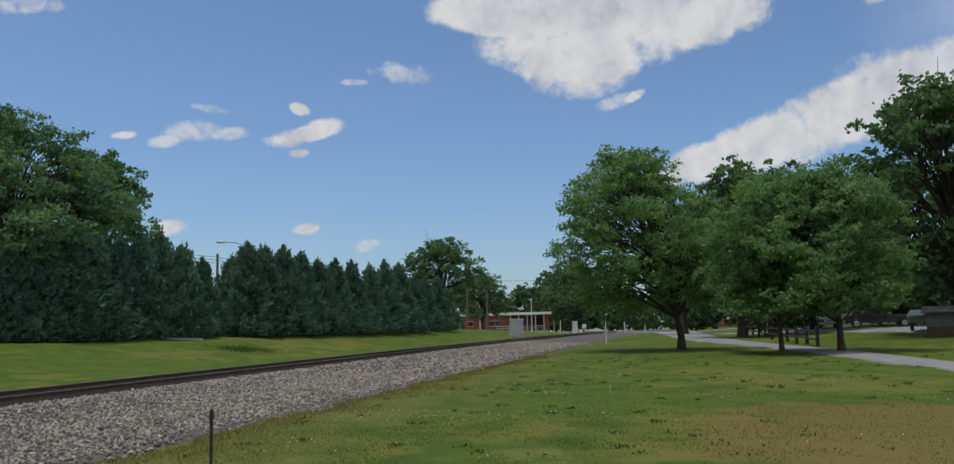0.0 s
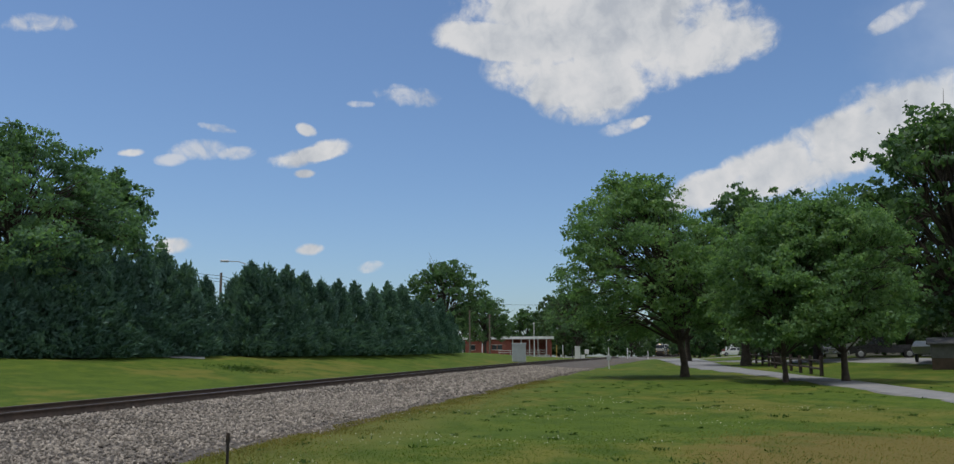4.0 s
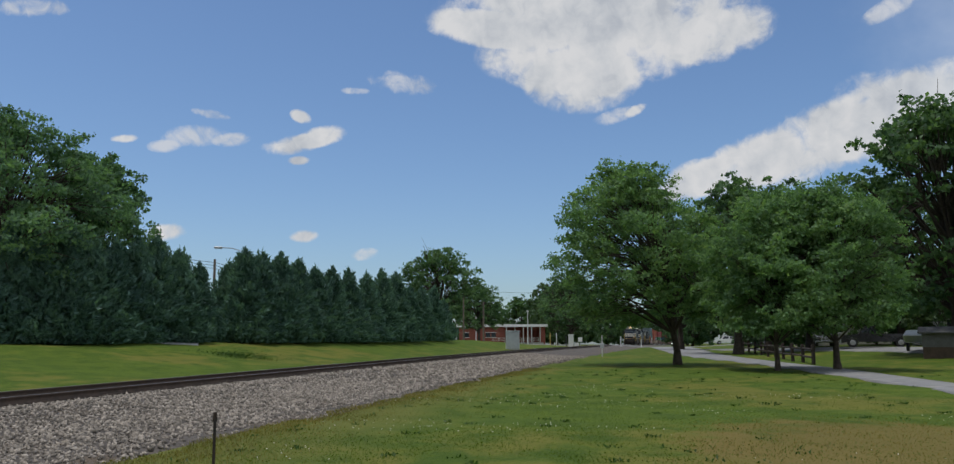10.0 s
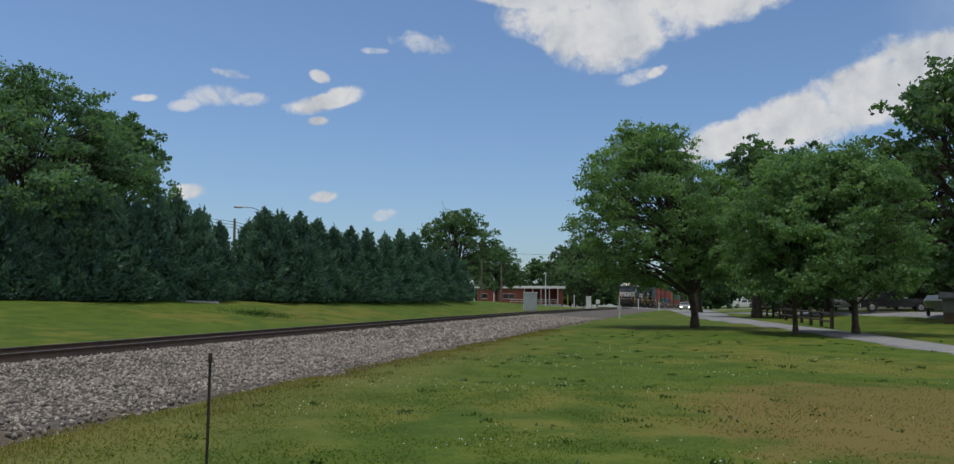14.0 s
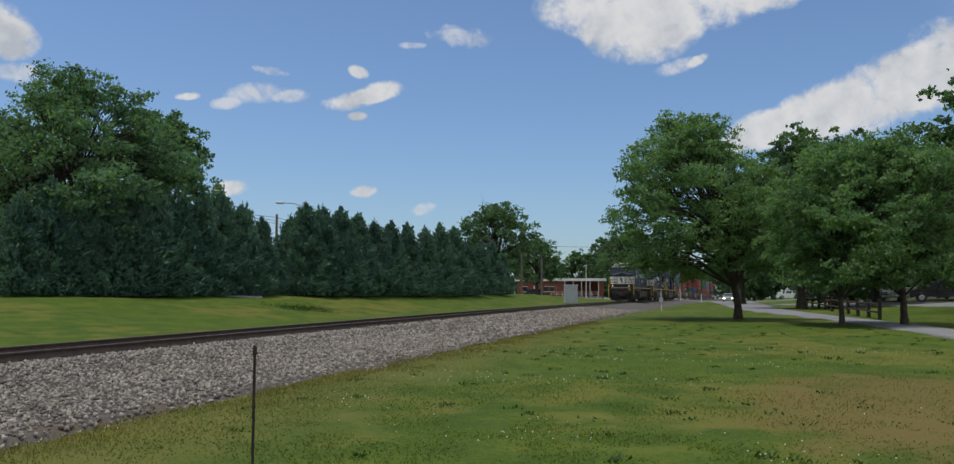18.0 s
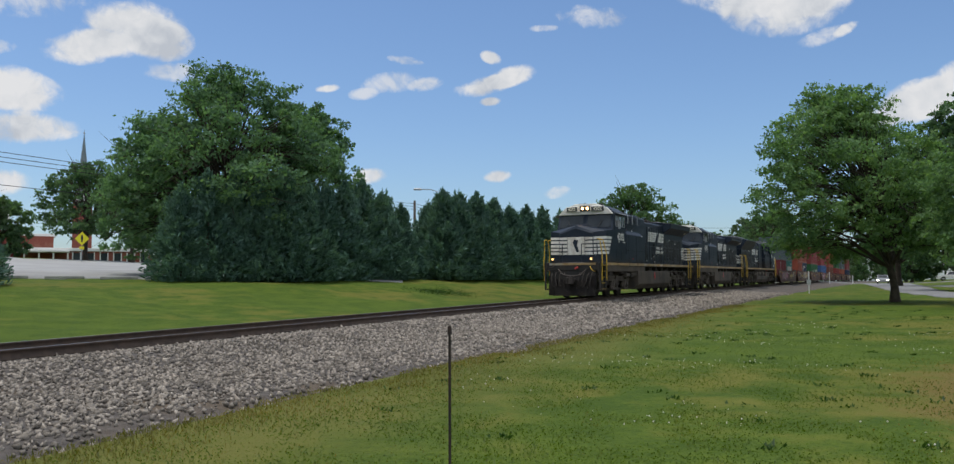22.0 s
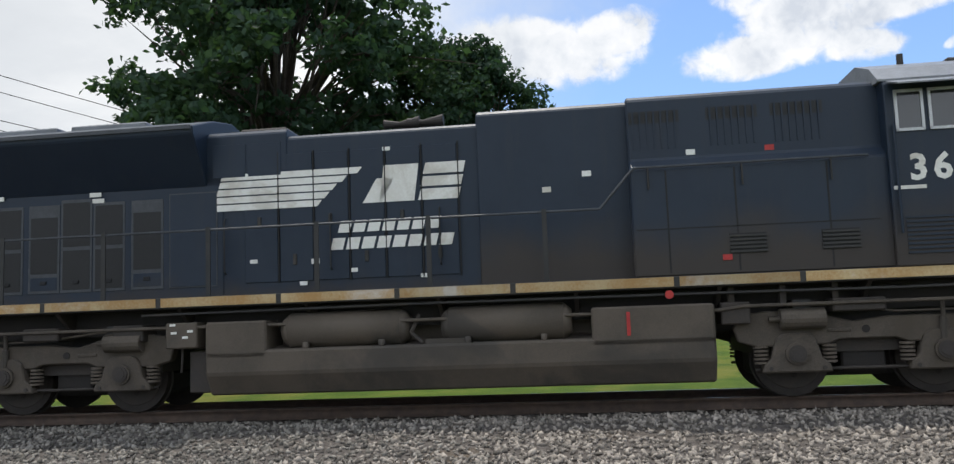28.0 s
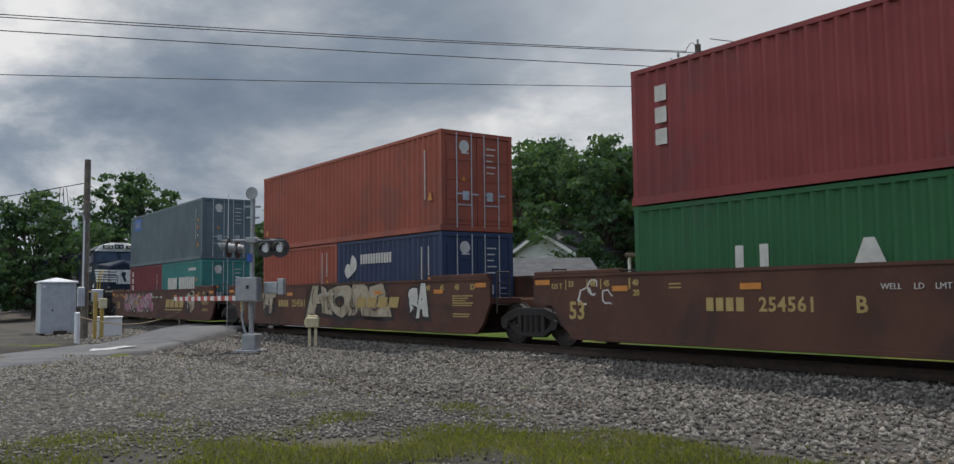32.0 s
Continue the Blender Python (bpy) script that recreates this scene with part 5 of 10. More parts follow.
            bm = panel(bmesh.new(), [(a + 0.04, sy * 1.503, 3.64), (b - 0.04, sy * 1.503, 3.64), (b - 0.04, sy * 1.503, 4.14), (a + 0.04, sy * 1.503, 4.14)], way=(0, sy, 0))
            part("pane", bm, WINDOW, w)
        bm = box(bmesh.new(), -7.2, min(sy * 1.5, sy * 1.62), 3.50, -7.08, max(sy * 1.5, sy * 1.62), 3.95, 0.01)
        part("mirror", bm, SILVER, cab)
        bm = bmesh.new()
        panel(bm, [(-7.65, sy * 1.49, 4.30), (-5.95, sy * 1.49, 4.30), (-5.98, sy * 1.86, 4.18), (-7.5, sy * 1.86, 4.18)], way=(0, 0, 1), depth=0.02)
        part("awning", bm, GREYROOF, cab, "grey sun awning")
        letters(number, 0.53 if not late else 0.50, pose(-6.74, sy * 1.502, 3.08, 90, 0, 0 if sy < 0 else 180), WHITE, cab, "cab_number", bold=0.014, spacing=1.12 if not late else 1.25)
        bm = bmesh.new()
        for a, w in ((-7.1, 0.16), (-6.35, 0.42)):
            panel(bm, [(a, sy * 1.502, 2.80), (a + w, sy * 1.502, 2.80), (a + w, sy * 1.502, 2.85), (a, sy * 1.502, 2.85)], way=(0, sy, 0))
        part("marking_bars", bm, WHITE, cab)
        bm = bmesh.new()
        for a in (-7.55, -6.7):
            for k in range(9):
                box(bm, a, min(sy * 1.5, sy * 1.515), 1.92 + k * 0.06, a + 0.65, max(sy * 1.5, sy * 1.515), 1.95 + k * 0.06)
        part("cab_louvre", bm, BLACK, cab)
        bm = pipe(bmesh.new(), [(-5.98, sy * 1.56, 2.2), (-5.98, sy * 1.56, 3.7)], 0.018)
        part("grab_iron", bm, BLACK, cab)
    # nose: a wedge with a ridge
    kx, fx = (-9.14, -9.44) if late else (-9.06, -9.42)
    fw = 0.86
    bm = bmesh.new()
    ring = []
    for x, w, side, ridge in ((-7.76, 1.5, 3.40, 3.68), (kx, 1.47, 3.34, 3.66), (fx + 0.05, fw + 0.04, 3.27, 3.60), (fx, fw, 3.19, 3.46)):
        ring.append([bm.verts.new(p) for p in ((x, -w, 1.76), (x, -w, side), (x, 0, ridge), (x, w, side), (x, w, 1.76))])
    for a, b in zip(ring, ring[1:]):
        for i in range(4):
            bm.faces.new((a[i], a[i + 1], b[i + 1], b[i]))
        bm.faces.new((a[4], a[0], b[0], b[4]))
    bm.faces.new(ring[0])
    bm.faces.new(ring[-1][::-1])
    bmesh.ops.recalc_face_normals(bm, faces=bm.faces[:])
    nose = part("nose", bm, BLACK, P)
    for i in range(5):
        za = 3.05 - i * (0.165 if late else 0.188)
        zb = za - (0.105 if late else 0.128)
        for sy in (-1, 1):
            bm = bmesh.new()
            n = Vector((kx - fx, 0, 0)).length
            out = Vector((-(1.47 - fw), sy * n, 0)).normalized()
            a, b = Vector((kx, sy * 1.47, 0)), Vector((fx + 0.02, sy * (fw + 0.02), 0))
            end = -8.26 - i * 0.12
            panel(bm, [(kx, sy * 1.475, za), (end, sy * 1.492, za), (end - 0.08, sy * 1.492, zb), (kx, sy * 1.475, zb)], way=(0, sy, 0), depth=0.012)
            c = a.lerp(b, 0.97)
            panel(bm, [(a.x, a.y, za), (c.x, c.y, za - 0.02), (c.x, c.y, zb - 0.02), (a.x, a.y, zb)], way=out, depth=0.014)
            panel(bm, [(fx, sy * fw, za - 0.03), (fx, sy * 0.46, za - 0.03), (fx, sy * 0.46, zb - 0.03), (fx, sy * fw, zb - 0.03)], way=(-1, 0, 0), depth=0.014)
            part("nose_stripe", bm, WHITE, nose, "white stripe wrapping the nose")
            if i == 4 and late:
                for a, w, h in ((-8.24, 0.32, 0.26), (-7.90, 0.17, 0.13)):
                    part("notice_plate", panel(bmesh.new(), [(a, sy * 1.505, 1.92), (a + w, sy * 1.505, 1.92), (a + w, sy * 1.505, 1.92 + h), (a, sy * 1.505, 1.92 + h)], way=(0, sy, 0)), WHITE, nose)
    bm = box(bmesh.new(), fx - 0.035, -0.44, 2.14, fx + 0.01, 0.44, 3.02, 0.01)
    door = part("nose_plate", bm, WHITE, nose, "white square plate on the nose")
    px = fx - 0.037
    bm = panel(bmesh.new(), [(px, 0.10, 2.90), (px, -0.12, 2.86), (px, -0.06, 2.62), (px, -0.16, 2.30), (px, -0.04, 2.26), (px, 0.08, 2.54), (px, 0.16, 2.74)], way=(-1, 0, 0))
    part("nose_emblem", bm, BLACK, door, "plain dark slanting shape")
    bm = pipe(bmesh.new(), [(kx + 0.1, -0.6, 3.4), (kx + 0.1, -0.6, 3.66), (kx + 0.1, 0.6, 3.66), (kx + 0.1, 0.6, 3.4)], 0.015)
    part("nose_rail", bm, BLACK, nose)
    # emblems
    for sy in (-1, 1):
        if late:
            emblem(P, -0.42, 3.62, 3.37, sy)
        else:
            emblem(P, 0.60, 4.50, 3.39, sy)
    # end platforms, pilots, steps and rails
    for sx in (-1, 1):
        bm = bmesh.new()
        box(bm, sx * 9.6, -1.36, 1.36, sx * 10.02, 1.36, 1.76, 0.02)
        prism(bm, [(sx * 9.85, 1.37), (sx * 9.98, 1.37), (sx * 10.0, 0.75), (sx * 10.06, 0.30), (sx * 9.92, 0.26), (sx * 9.85, 0.6)], -1.2, 1.2, "y", bevel=0.02)
        pilot = part("pilot" if sx < 0 else "rear_pilot", bm, BLACK2, P)
        bm = box(bmesh.new(), sx * 9.9, -0.16, 0.76, sx * 10.50, 0.16, 0.98, 0.05)
        prism(bm, [(sx * 10.42, -0.20), (sx * 10.58, -0.26), (sx * 10.76, -0.22), (sx * 10.80, -0.08), (sx * 10.64, -0.02), (sx * 10.70, 0.12), (sx * 10.48, 0.20)], 0.70, 1.04, "z", bevel=0.02)
        part("coupler", bm, DARKIRON, P)
        for k, y in enumerate((-1.05, -0.85, -0.62, -0.40, 0.40, 0.62, 0.85, 1.05)):
            part("air_hose", pipe(bmesh.new(), [(sx * 10.03, y, 1.28 - 0.06 * (k % 2)), (sx * 10.22, y * 0.98, 1.10), (sx * (10.28 + 0.03 * (k % 3)), y * 0.93, 0.82), (sx * 10.26, y * 0.86 + 0.05 * (k % 2), 0.60), (sx * 10.18, y * 0.80, 0.50 + 0.05 * (k % 3))], 0.024), DARKIRON, P, "hanging black rubber air hose")
            part("hose_coupling", rod(bmesh.new(), (sx * 10.20, y * 0.80, 0.52 + 0.05 * (k % 3)), (sx * 10.15, y * 0.74, 0.47 + 0.05 * (k % 3)), 0.035, n=8), SILVER if k % 3 == 0 else DARKIRON, P)
        part("brake_handle", rod(bmesh.new(), (sx * 10.04, -0.30, 1.52), (sx * 10.14, -0.16, 1.44), 0.05, n=10), RED, P, "red handle")
        part("jumper_cable", pipe(bmesh.new(), [(sx * 10.14, -0.75, 1.42), (sx * 10.32, -0.5, 1.12), (sx * 10.36, 0, 1.08), (sx * 10.32, 0.4, 1.15), (sx * 10.14, 0.7, 1.42)], 0.035), DARKIRON, P)
        bm = panel(bmesh.new(), [(sx * 10.025, -1.2, 1.62), (sx * 10.025, 1.2, 1.62), (sx * 10.025, 1.2, 1.73), (sx * 10.025, -1.2, 1.73)], way=(sx, 0, 0), depth=0.01)
        part("end_stripe", bm, STRIPE, P)
        if sx < 0:
            for sy in (-1, 1):
                bm = rod(bmesh.new(), (-10.05, sy * 1.0, 1.92), (-10.13, sy * 1.0, 1.92), 0.055, n=14)
                part("lamp_bracket", box(rod(bmesh.new(), (-9.98, sy * 1.0, 1.92), (-10.12, sy * 1.0, 1.92), 0.075, n=14), -10.07, sy * 1.0 - 0.1, 1.74, -10.01, sy * 1.0 + 0.1, 1.87), BLACK2, P)
                part("ditch_light", bm, LAMPDIM if lit else LAMPOFF, P, "amber glowing ditch light" if lit else "")
        for sy in (-1, 1):
            # step well with treads
            bm = bmesh.new()
            box(bm, sx * 9.22, min(sy * 1.0, sy * 1.46), 0.40, sx * 10.06, max(sy * 1.0, sy * 1.46), 0.43)
            box(bm, sx * 9.22, min(sy * 1.38, sy * 1.46), 0.42, sx * 9.34, max(sy * 1.38, sy * 1.46), 1.70)
            box(bm, sx * 9.98, min(sy * 1.38, sy * 1.46), 0.42, sx * 10.06, max(sy * 1.38, sy * 1.46), 1.70)
            box(bm, sx * 9.3, min(sy * 0.98, sy * 1.04), 0.42, sx * 10.0, max(sy * 0.98, sy * 1.04), 1.5)
            well = part("step_well", bm, BLACK2, P)
            for k in range(5):
                z = 0.45 + k * 0.29
                bm = box(bmesh.new(), sx * 9.34, min(sy * 1.04, sy * 1.46), z - 0.02, sx * 9.98, max(sy * 1.04, sy * 1.46), z + 0.01)
                box(bm, sx * 9.34, min(sy * 1.455, sy * 1.475), z - 0.012, sx * 9.98, max(sy * 1.455, sy * 1.475), z + 0.010, mi=1)
                part("step_tread", bm, (BLACK2, YELLOW), well, "step tread with a yellow edge")
            for x, bendx in ((9.25, 9.58), (9.98, 10.06)):
                pts = [(sx * x, sy * 1.5, 0.85), (sx * x, sy * 1.52, 1.85), (sx * (x - 0.05), sy * 1.5, 2.15), (sx * bendx, sy * 1.44, 2.86), (sx * bendx, sy * 1.30, 2.90)]
                part("yellow_grab_rail", pipe(bmesh.new(), pts, 0.024, 8), YELLOW, P, "yellow bent grab rail")
            pts = [(sx * 10.08, sy * 0.5, 1.76), (sx * 10.08, sy * 0.5, 2.65), (sx * 10.1, sy * 1.3, 2.65), (sx * 10.08, sy * 1.36, 1.2)]
            part("end_rail", pipe(bmesh.new(), pts, 0.022, 8), BLACK, P)
            pts = [(sx * 10.12, sy * 0.95, 1.55), (sx * 10.4, sy * 1.05, 1.5), (sx * 10.42, sy * 1.15, 1.36), (sx * 10.14, sy * 1.2, 1.3)]
            part("cut_lever", pipe(bmesh.new(), pts, 0.02), YELLOW if sy < 0 else BLACK, P)
    # plow under the leading coupler
    bm = bmesh.new()
    v = [bm.verts.new(p) for p in ((-10.12, -1.22, 0.14), (-10.34, -0.8, 0.12), (-10.38, 0, 0.12), (-10.34, 0.8, 0.12), (-10.12, 1.22, 0.14),
                                   (-10.04, -1.22, 1.12), (-10.10, -0.8, 0.98), (-10.12, 0, 0.80), (-10.10, 0.8, 0.98), (-10.04, 1.22, 1.12))]
    for i in range(4):
        bm.faces.new((v[i], v[i + 1], v[i + 6], v[i + 5]))
    bmesh.ops.solidify(bm, geom=bm.faces[:], thickness=0.03)
    part("snow_plow", bm, BLACKHOLE, P, "dented black snow plow")
    # walkway railings
    for sy in (-1, 1):
        y = sy * 1.44
        pts = [(-6.1, y, 3.32), (-2.9, y, 3.32), (-2.4, y, 2.76), (9.1, y, 2.76), (9.2, y, 2.7)] if late else [(-2.1, y, 2.78), (9.1, y, 2.78), (9.2, y, 2.7)]
        rail = part("walkway_rail", pipe(bmesh.new(), pts, 0.018, 6), EDGE, P)
        for x in (-1.6, 0.1, 1.8, 3.5, 5.2, 6.9, 8.6):
            bm = box(bmesh.new(), x - 0.035, min(y, y + sy * 0.02), 1.70, x + 0.035, max(y, y + sy * 0.02), 2.80)
            part("stanchion", bm, BLACK2, rail)
        for x in (-5.6, -4.4, -3.1) if late else ():
            part("stanchion", rod(bmesh.new(), (x, y, 3.0), (x, y, 3.33), 0.014), BLACK2, rail)
        if not late:
            top = part("roof_rail", pipe(bmesh.new(), [(-5.8, sy * 1.28, 4.44), (-2.15, sy * 1.28, 4.38)], 0.016), EDGE, P)
            part("roof_rail", pipe(bmesh.new(), [(-5.8, sy * 1.28, 3.98), (-2.15, sy * 1.28, 3.92)], 0.014), EDGE, P)
            for x in (-5.5, -4.65, -4.55, -3.75, -3.65, -2.7):
                part("roof_post", box(bmesh.new(), x - 0.022, min(sy * 1.27, sy * 1.29), 3.88, x + 0.022, max(sy * 1.27, sy * 1.29), 4.42), SILVER, top, "pale upright post")
    if late:
        for ob in list(loco.children):
            if ob.type != "MESH" or ob.name.split(".")[0] in ("sill_stripe", "underframe", "frame_rail", "walkway_bracket", "centre_sill", "radiator_wing", "radiator_housing", "walkway_rail"):
                continue
            xs = [v.co.x for v in ob.data.vertices]
            if max(xs) < -5.8:
                ob.matrix_basis = Matrix.Translation((-0.45, 0, 0)) @ ob.matrix_basis
            elif min(xs) > 9.15:
                ob.matrix_basis = Matrix.Translation((0.35, 0, 0)) @ ob.matrix_basis
    return loco, wheels


WHEELS = []
for number, late, lit, u, flip, label in (
        ("4202", False, True, 8.25, False, "black diesel locomotive with white stripes and lit headlights, leading the train"),
        ("4245", False, False, 30.55, False, "black diesel locomotive with white nose stripes coupled behind the first"),
        ("3610", True, False, 52.7, True, "black diesel locomotive running backwards with brown air tanks")):
    eng, axles = locomotive(number, late, lit, label)
    RIDES.append((eng, u, 6.95, flip, 0.0))
    WHEELS += [(w, -1 if flip else 1) for w in axles]


# ---- well cars and containers ----
CARBROWN = material("car_brown", (0.099, 0.038, 0.022), (0.073, 0.029, 0.017), 0.75, scale=1.2, fine=30, bump=0.08, dirt=(0.037, 0.021, 0.017), dirt_scale=0.5)
ORANGE = material("reflector_orange", (0.62, 0.24, 0.03), (0.5, 0.18, 0.03), 0.5)
CREAM = material("car_lettering", (0.440, 0.320, 0.120), (0.384, 0.272, 0.096), 0.7)
PAINTS = {}
for key, c in (("grey", (0.155, 0.195, 0.20)), ("rust", (0.43, 0.092, 0.046)), ("red", (0.32, 0.043, 0.040)), ("maroon", (0.22, 0.031, 0.036)),
               ("teal", (0.055, 0.25, 0.21)), ("navy", (0.030, 0.046, 0.105)), ("green", (0.016, 0.132, 0.036)), ("blue", (0.04, 0.12, 0.30)), ("brown", (0.22, 0.07, 0.04))):
    c = tuple(v * f for v, f in zip(c, (0.80, 0.86, 0.92)))
    PAINTS[key] = material("container_" + key, c, tuple(v * 0.82 for v in c), 0.6, scale=0.8, fine=25, bump=0.06, dirt=tuple(v * 0.55 + 0.02 for v in c), dirt_scale=0.45)
SPRAYS = [material("spray_cream", (0.50, 0.43, 0.32), (0.33, 0.27, 0.19), 0.8, scale=2.2, dirt=(0.24, 0.17, 0.11), dirt_scale=1.6), material("spray_pink", (0.50, 0.20, 0.28), (0.40, 0.14, 0.22), 0.8), material("spray_black", (0.03, 0.025, 0.02), (0.04, 0.03, 0.03), 0.8),
          material("spray_teal", (0.14, 0.24, 0.22), (0.1, 0.2, 0.2), 0.8), material("spray_white", (0.62, 0.6, 0.55), (0.5, 0.48, 0.44), 0.8)]


def wave_wall(x0, x1, z0, z1, y, sy, pitch=0.278, deep=0.055):
    """A corrugated sheet standing in a plane y."""
    n = max(1, round((x1 - x0) / pitch))
    p = (x1 - x0) / n
    xs, ys = [], []
    for i in range(n):
        for f, d in ((0.0, 0), (0.25, 0), (0.38, 1), (0.87, 1)):
            xs.append(x0 + (i + f) * p)
            ys.append(y - sy * deep * d)
    xs.append(x1)
    ys.append(y)
    k = len(xs)
    verts = [(x, yy, z0) for x, yy in zip(xs, ys)] + [(x, yy, z1) for x, yy in zip(xs, ys)]
    faces = [(i, i + 1, k + i + 1, k + i) for i in range(k - 1)]
    return verts, faces


def container(length, high, paint, label, marks=(), doors_at=1, group="containers on the train"):
    """A corrugated steel box; its middle bottom at the origin, doors on the end doors_at."""
    c = thing("shipping_container", label, "container", group)
    mat, h, w = PAINTS[paint], length / 2, 1.219
    bm = bmesh.new()
    for sy in (-1, 1):
        box(bm, -h, sy * w - 0.05, 0.0, h, sy * w + 0.05 * 0, 0.16) if sy < 0 else box(bm, -h, w - 0.05, 0.0, h, w, 0.16)
        box(bm, -h, min(sy * w, sy * (w - 0.06)), high - 0.09, h, max(sy * w, sy * (w - 0.06)), high)
    for sx in (-1, 1):
        box(bm, sx * h, -w, 0.0, sx * (h - 0.06), w, 0.16)
        box(bm, sx * h, -w, high - 0.12, sx * (h - 0.06), w, high)
    part("steel_frame", bm, mat, c)
    for sx in (-1, 1):
        for sy in (-1, 1):
            bm = box(bmesh.new(), sx * h, sy * w, 0.0, sx * (h - 0.13), sy * (w - 0.13), high)
            for z in (0.0, high - 0.12):
                box(bm, sx * (h + 0.004), sy * (w + 0.004), z, sx * (h - 0.17), sy * (w - 0.16), z + 0.122)
            part("corner_post", bm, mat, c)
    for sy in (-1, 1):
        v, f = wave_wall(-h + 0.12, h - 0.12, 0.15, high - 0.08, sy * (w - 0.008), sy)
        if sy > 0:
            f = [q[::-1] for q in f]
        raw("side_wall", v, f, mat, c)
    bm = box(bmesh.new(), -h + 0.02, -w + 0.02, high - 0.05, h - 0.02, w - 0.02, high - 0.02)
    part("roof", bm, mat, c)
    # plain end
    e = -doors_at
    ys = [(-w + 0.1, 0.03)]
    for k in range(8):
        y = -1.05 + k * 0.3
        ys += [(y - 0.09, 0.03), (y - 0.06, 0.005), (y + 0.06, 0.005), (y + 0.09, 0.03)]
    ys += [(w - 0.1, 0.03), (w - 0.1, 0.10), (-w + 0.1, 0.10)]
    part("end_wall", prism(bmesh.new(), [(e * (h - d), y) for y, d in ys], 0.15, high - 0.1, "z"), mat, c)
    d = doors_at
    for sy in (-1, 1):
        bm = box(bmesh.new(), d * (h - 0.03), min(sy * 0.01, sy * (w - 0.11)), 0.17, d * (h - 0.10), max(sy * 0.01, sy * (w - 0.11)), high - 0.13, 0.01)
        for k in range(4):
            z = 0.3 + k * (high - 0.55) / 4
            box(bm, d * (h - 0.012), min(sy * 0.08, sy * (w - 0.18)), z, d * (h - 0.04), max(sy * 0.08, sy * (w - 0.18)), z + (high - 0.55) / 4 - 0.12)
        door = part("door", bm, mat, c)
        for y in (0.22, 0.72):
            bm = rod(bmesh.new(), (d * (h + 0.012), sy * y, 0.08), (d * (h + 0.012), sy * y, high - 0.06), 0.018)
            box(bm, d * (h + 0.03), sy * y - 0.02, 1.0, d * (h + 0.0), sy * y + 0.22, 1.04)
            part("lock_rod", bm, SILVER, door, "galvanised lock rod")
        if sy < 0:
            ring = [(d * (h + 0.002), sy * 0.46 + 0.17 * math.cos(t), high - 0.42 + 0.17 * math.sin(t)) for t in np.linspace(0, 2 * math.pi, 14, endpoint=False)]
            part("door_badge", panel(bmesh.new(), ring, way=(d, 0, 0)), SPRAYS[4], door, "round pale badge")
            part("warning_plate", panel(bmesh.new(), [(d * (h + 0.002), sy * 0.40, high * 0.5), (d * (h + 0.002), sy * 0.56, high * 0.5), (d * (h + 0.002), sy * 0.48, high * 0.5 + 0.14)], way=(d, 0, 0)), ORANGE, door)
        part("data_plate", panel(bmesh.new(), [(d * (h + 0.002), sy * 0.30, 0.85), (d * (h + 0.002), sy * 0.52, 0.85), (d * (h + 0.002), sy * 0.52, 1.10), (d * (h + 0.002), sy * 0.30, 1.10)], way=(d, 0, 0)), SILVER, door)
        part("door_handle", box(bmesh.new(), d * (h + 0.035), sy * 0.25, 0.70, d * (h + 0.015), sy * 0.70, 0.73), SILVER, door)
        for z in (0.35, high * 0.35, high * 0.65, high - 0.35):
            part("hinge", box(bmesh.new(), d * (h + 0.01), sy * (w - 0.16), z, d * (h - 0.02), sy * (w - 0.06), z + 0.12), mat, door)
        for k in range(5):
            z = high - 0.45 - k * 0.17
            if sy > 0 or k == 1:
                bm = panel(bmesh.new(), [(d * (h + 0.002), sy * 0.30, z), (d * (h + 0.002), sy * (0.62 - 0.05 * (k % 3)), z), (d * (h + 0.002), sy * (0.62 - 0.05 * (k % 3)), z + 0.035), (d * (h + 0.002), sy * 0.30, z + 0.035)], way=(d, 0, 0))
                part("door_marking", bm, SPRAYS[4], door)
    for kind, mx, mz, mw, mh, mm in marks:
        for sy in (-1, 1):
            y = sy * (w + 0.004)
            bm = bmesh.new()
            sgn = 1 if sy < 0 else -1
            if kind in ("row", "words"):       # a row of plain blocks, one to a letter
                n = 14 if kind == "words" else max(1, round(mw / (mh * 0.52)))
                for k in range(n):
                    if kind == "words" and k == 5:
                        continue
                    a, b = mx + mw * k / n, mx + mw * (k + (0.72 if kind == "row" else 0.84)) / n
                    panel(bm, [(sgn * a, y, mz), (sgn * b, y, mz), (sgn * b, y, mz + mh), (sgn * a, y, mz + mh)], way=(0, sy, 0))
            elif kind == "column":
                mw = mw * 0.62 if mw < 0.12 else mw
                n = max(1, round(mh / (mw * 1.35)))
                for k in range(n):
                    a, b = mz + mh * k / n, mz + mh * (k + 0.72) / n
                    panel(bm, [(sgn * mx, y, a), (sgn * (mx + mw), y, a), (sgn * (mx + mw), y, b), (sgn * mx, y, b)], way=(0, sy, 0))
            elif kind == "disc":
                ring = [(sgn * (mx + mw / 2 + mw / 2 * math.cos(t)), y, mz + mh / 2 + mh / 2 * math.sin(t) * (1.0 + 0.18 * math.cos(3 * t))) for t in np.linspace(0, 2 * math.pi, 16, endpoint=False)]
                panel(bm, ring, way=(0, sy, 0))
            elif kind == "tri":
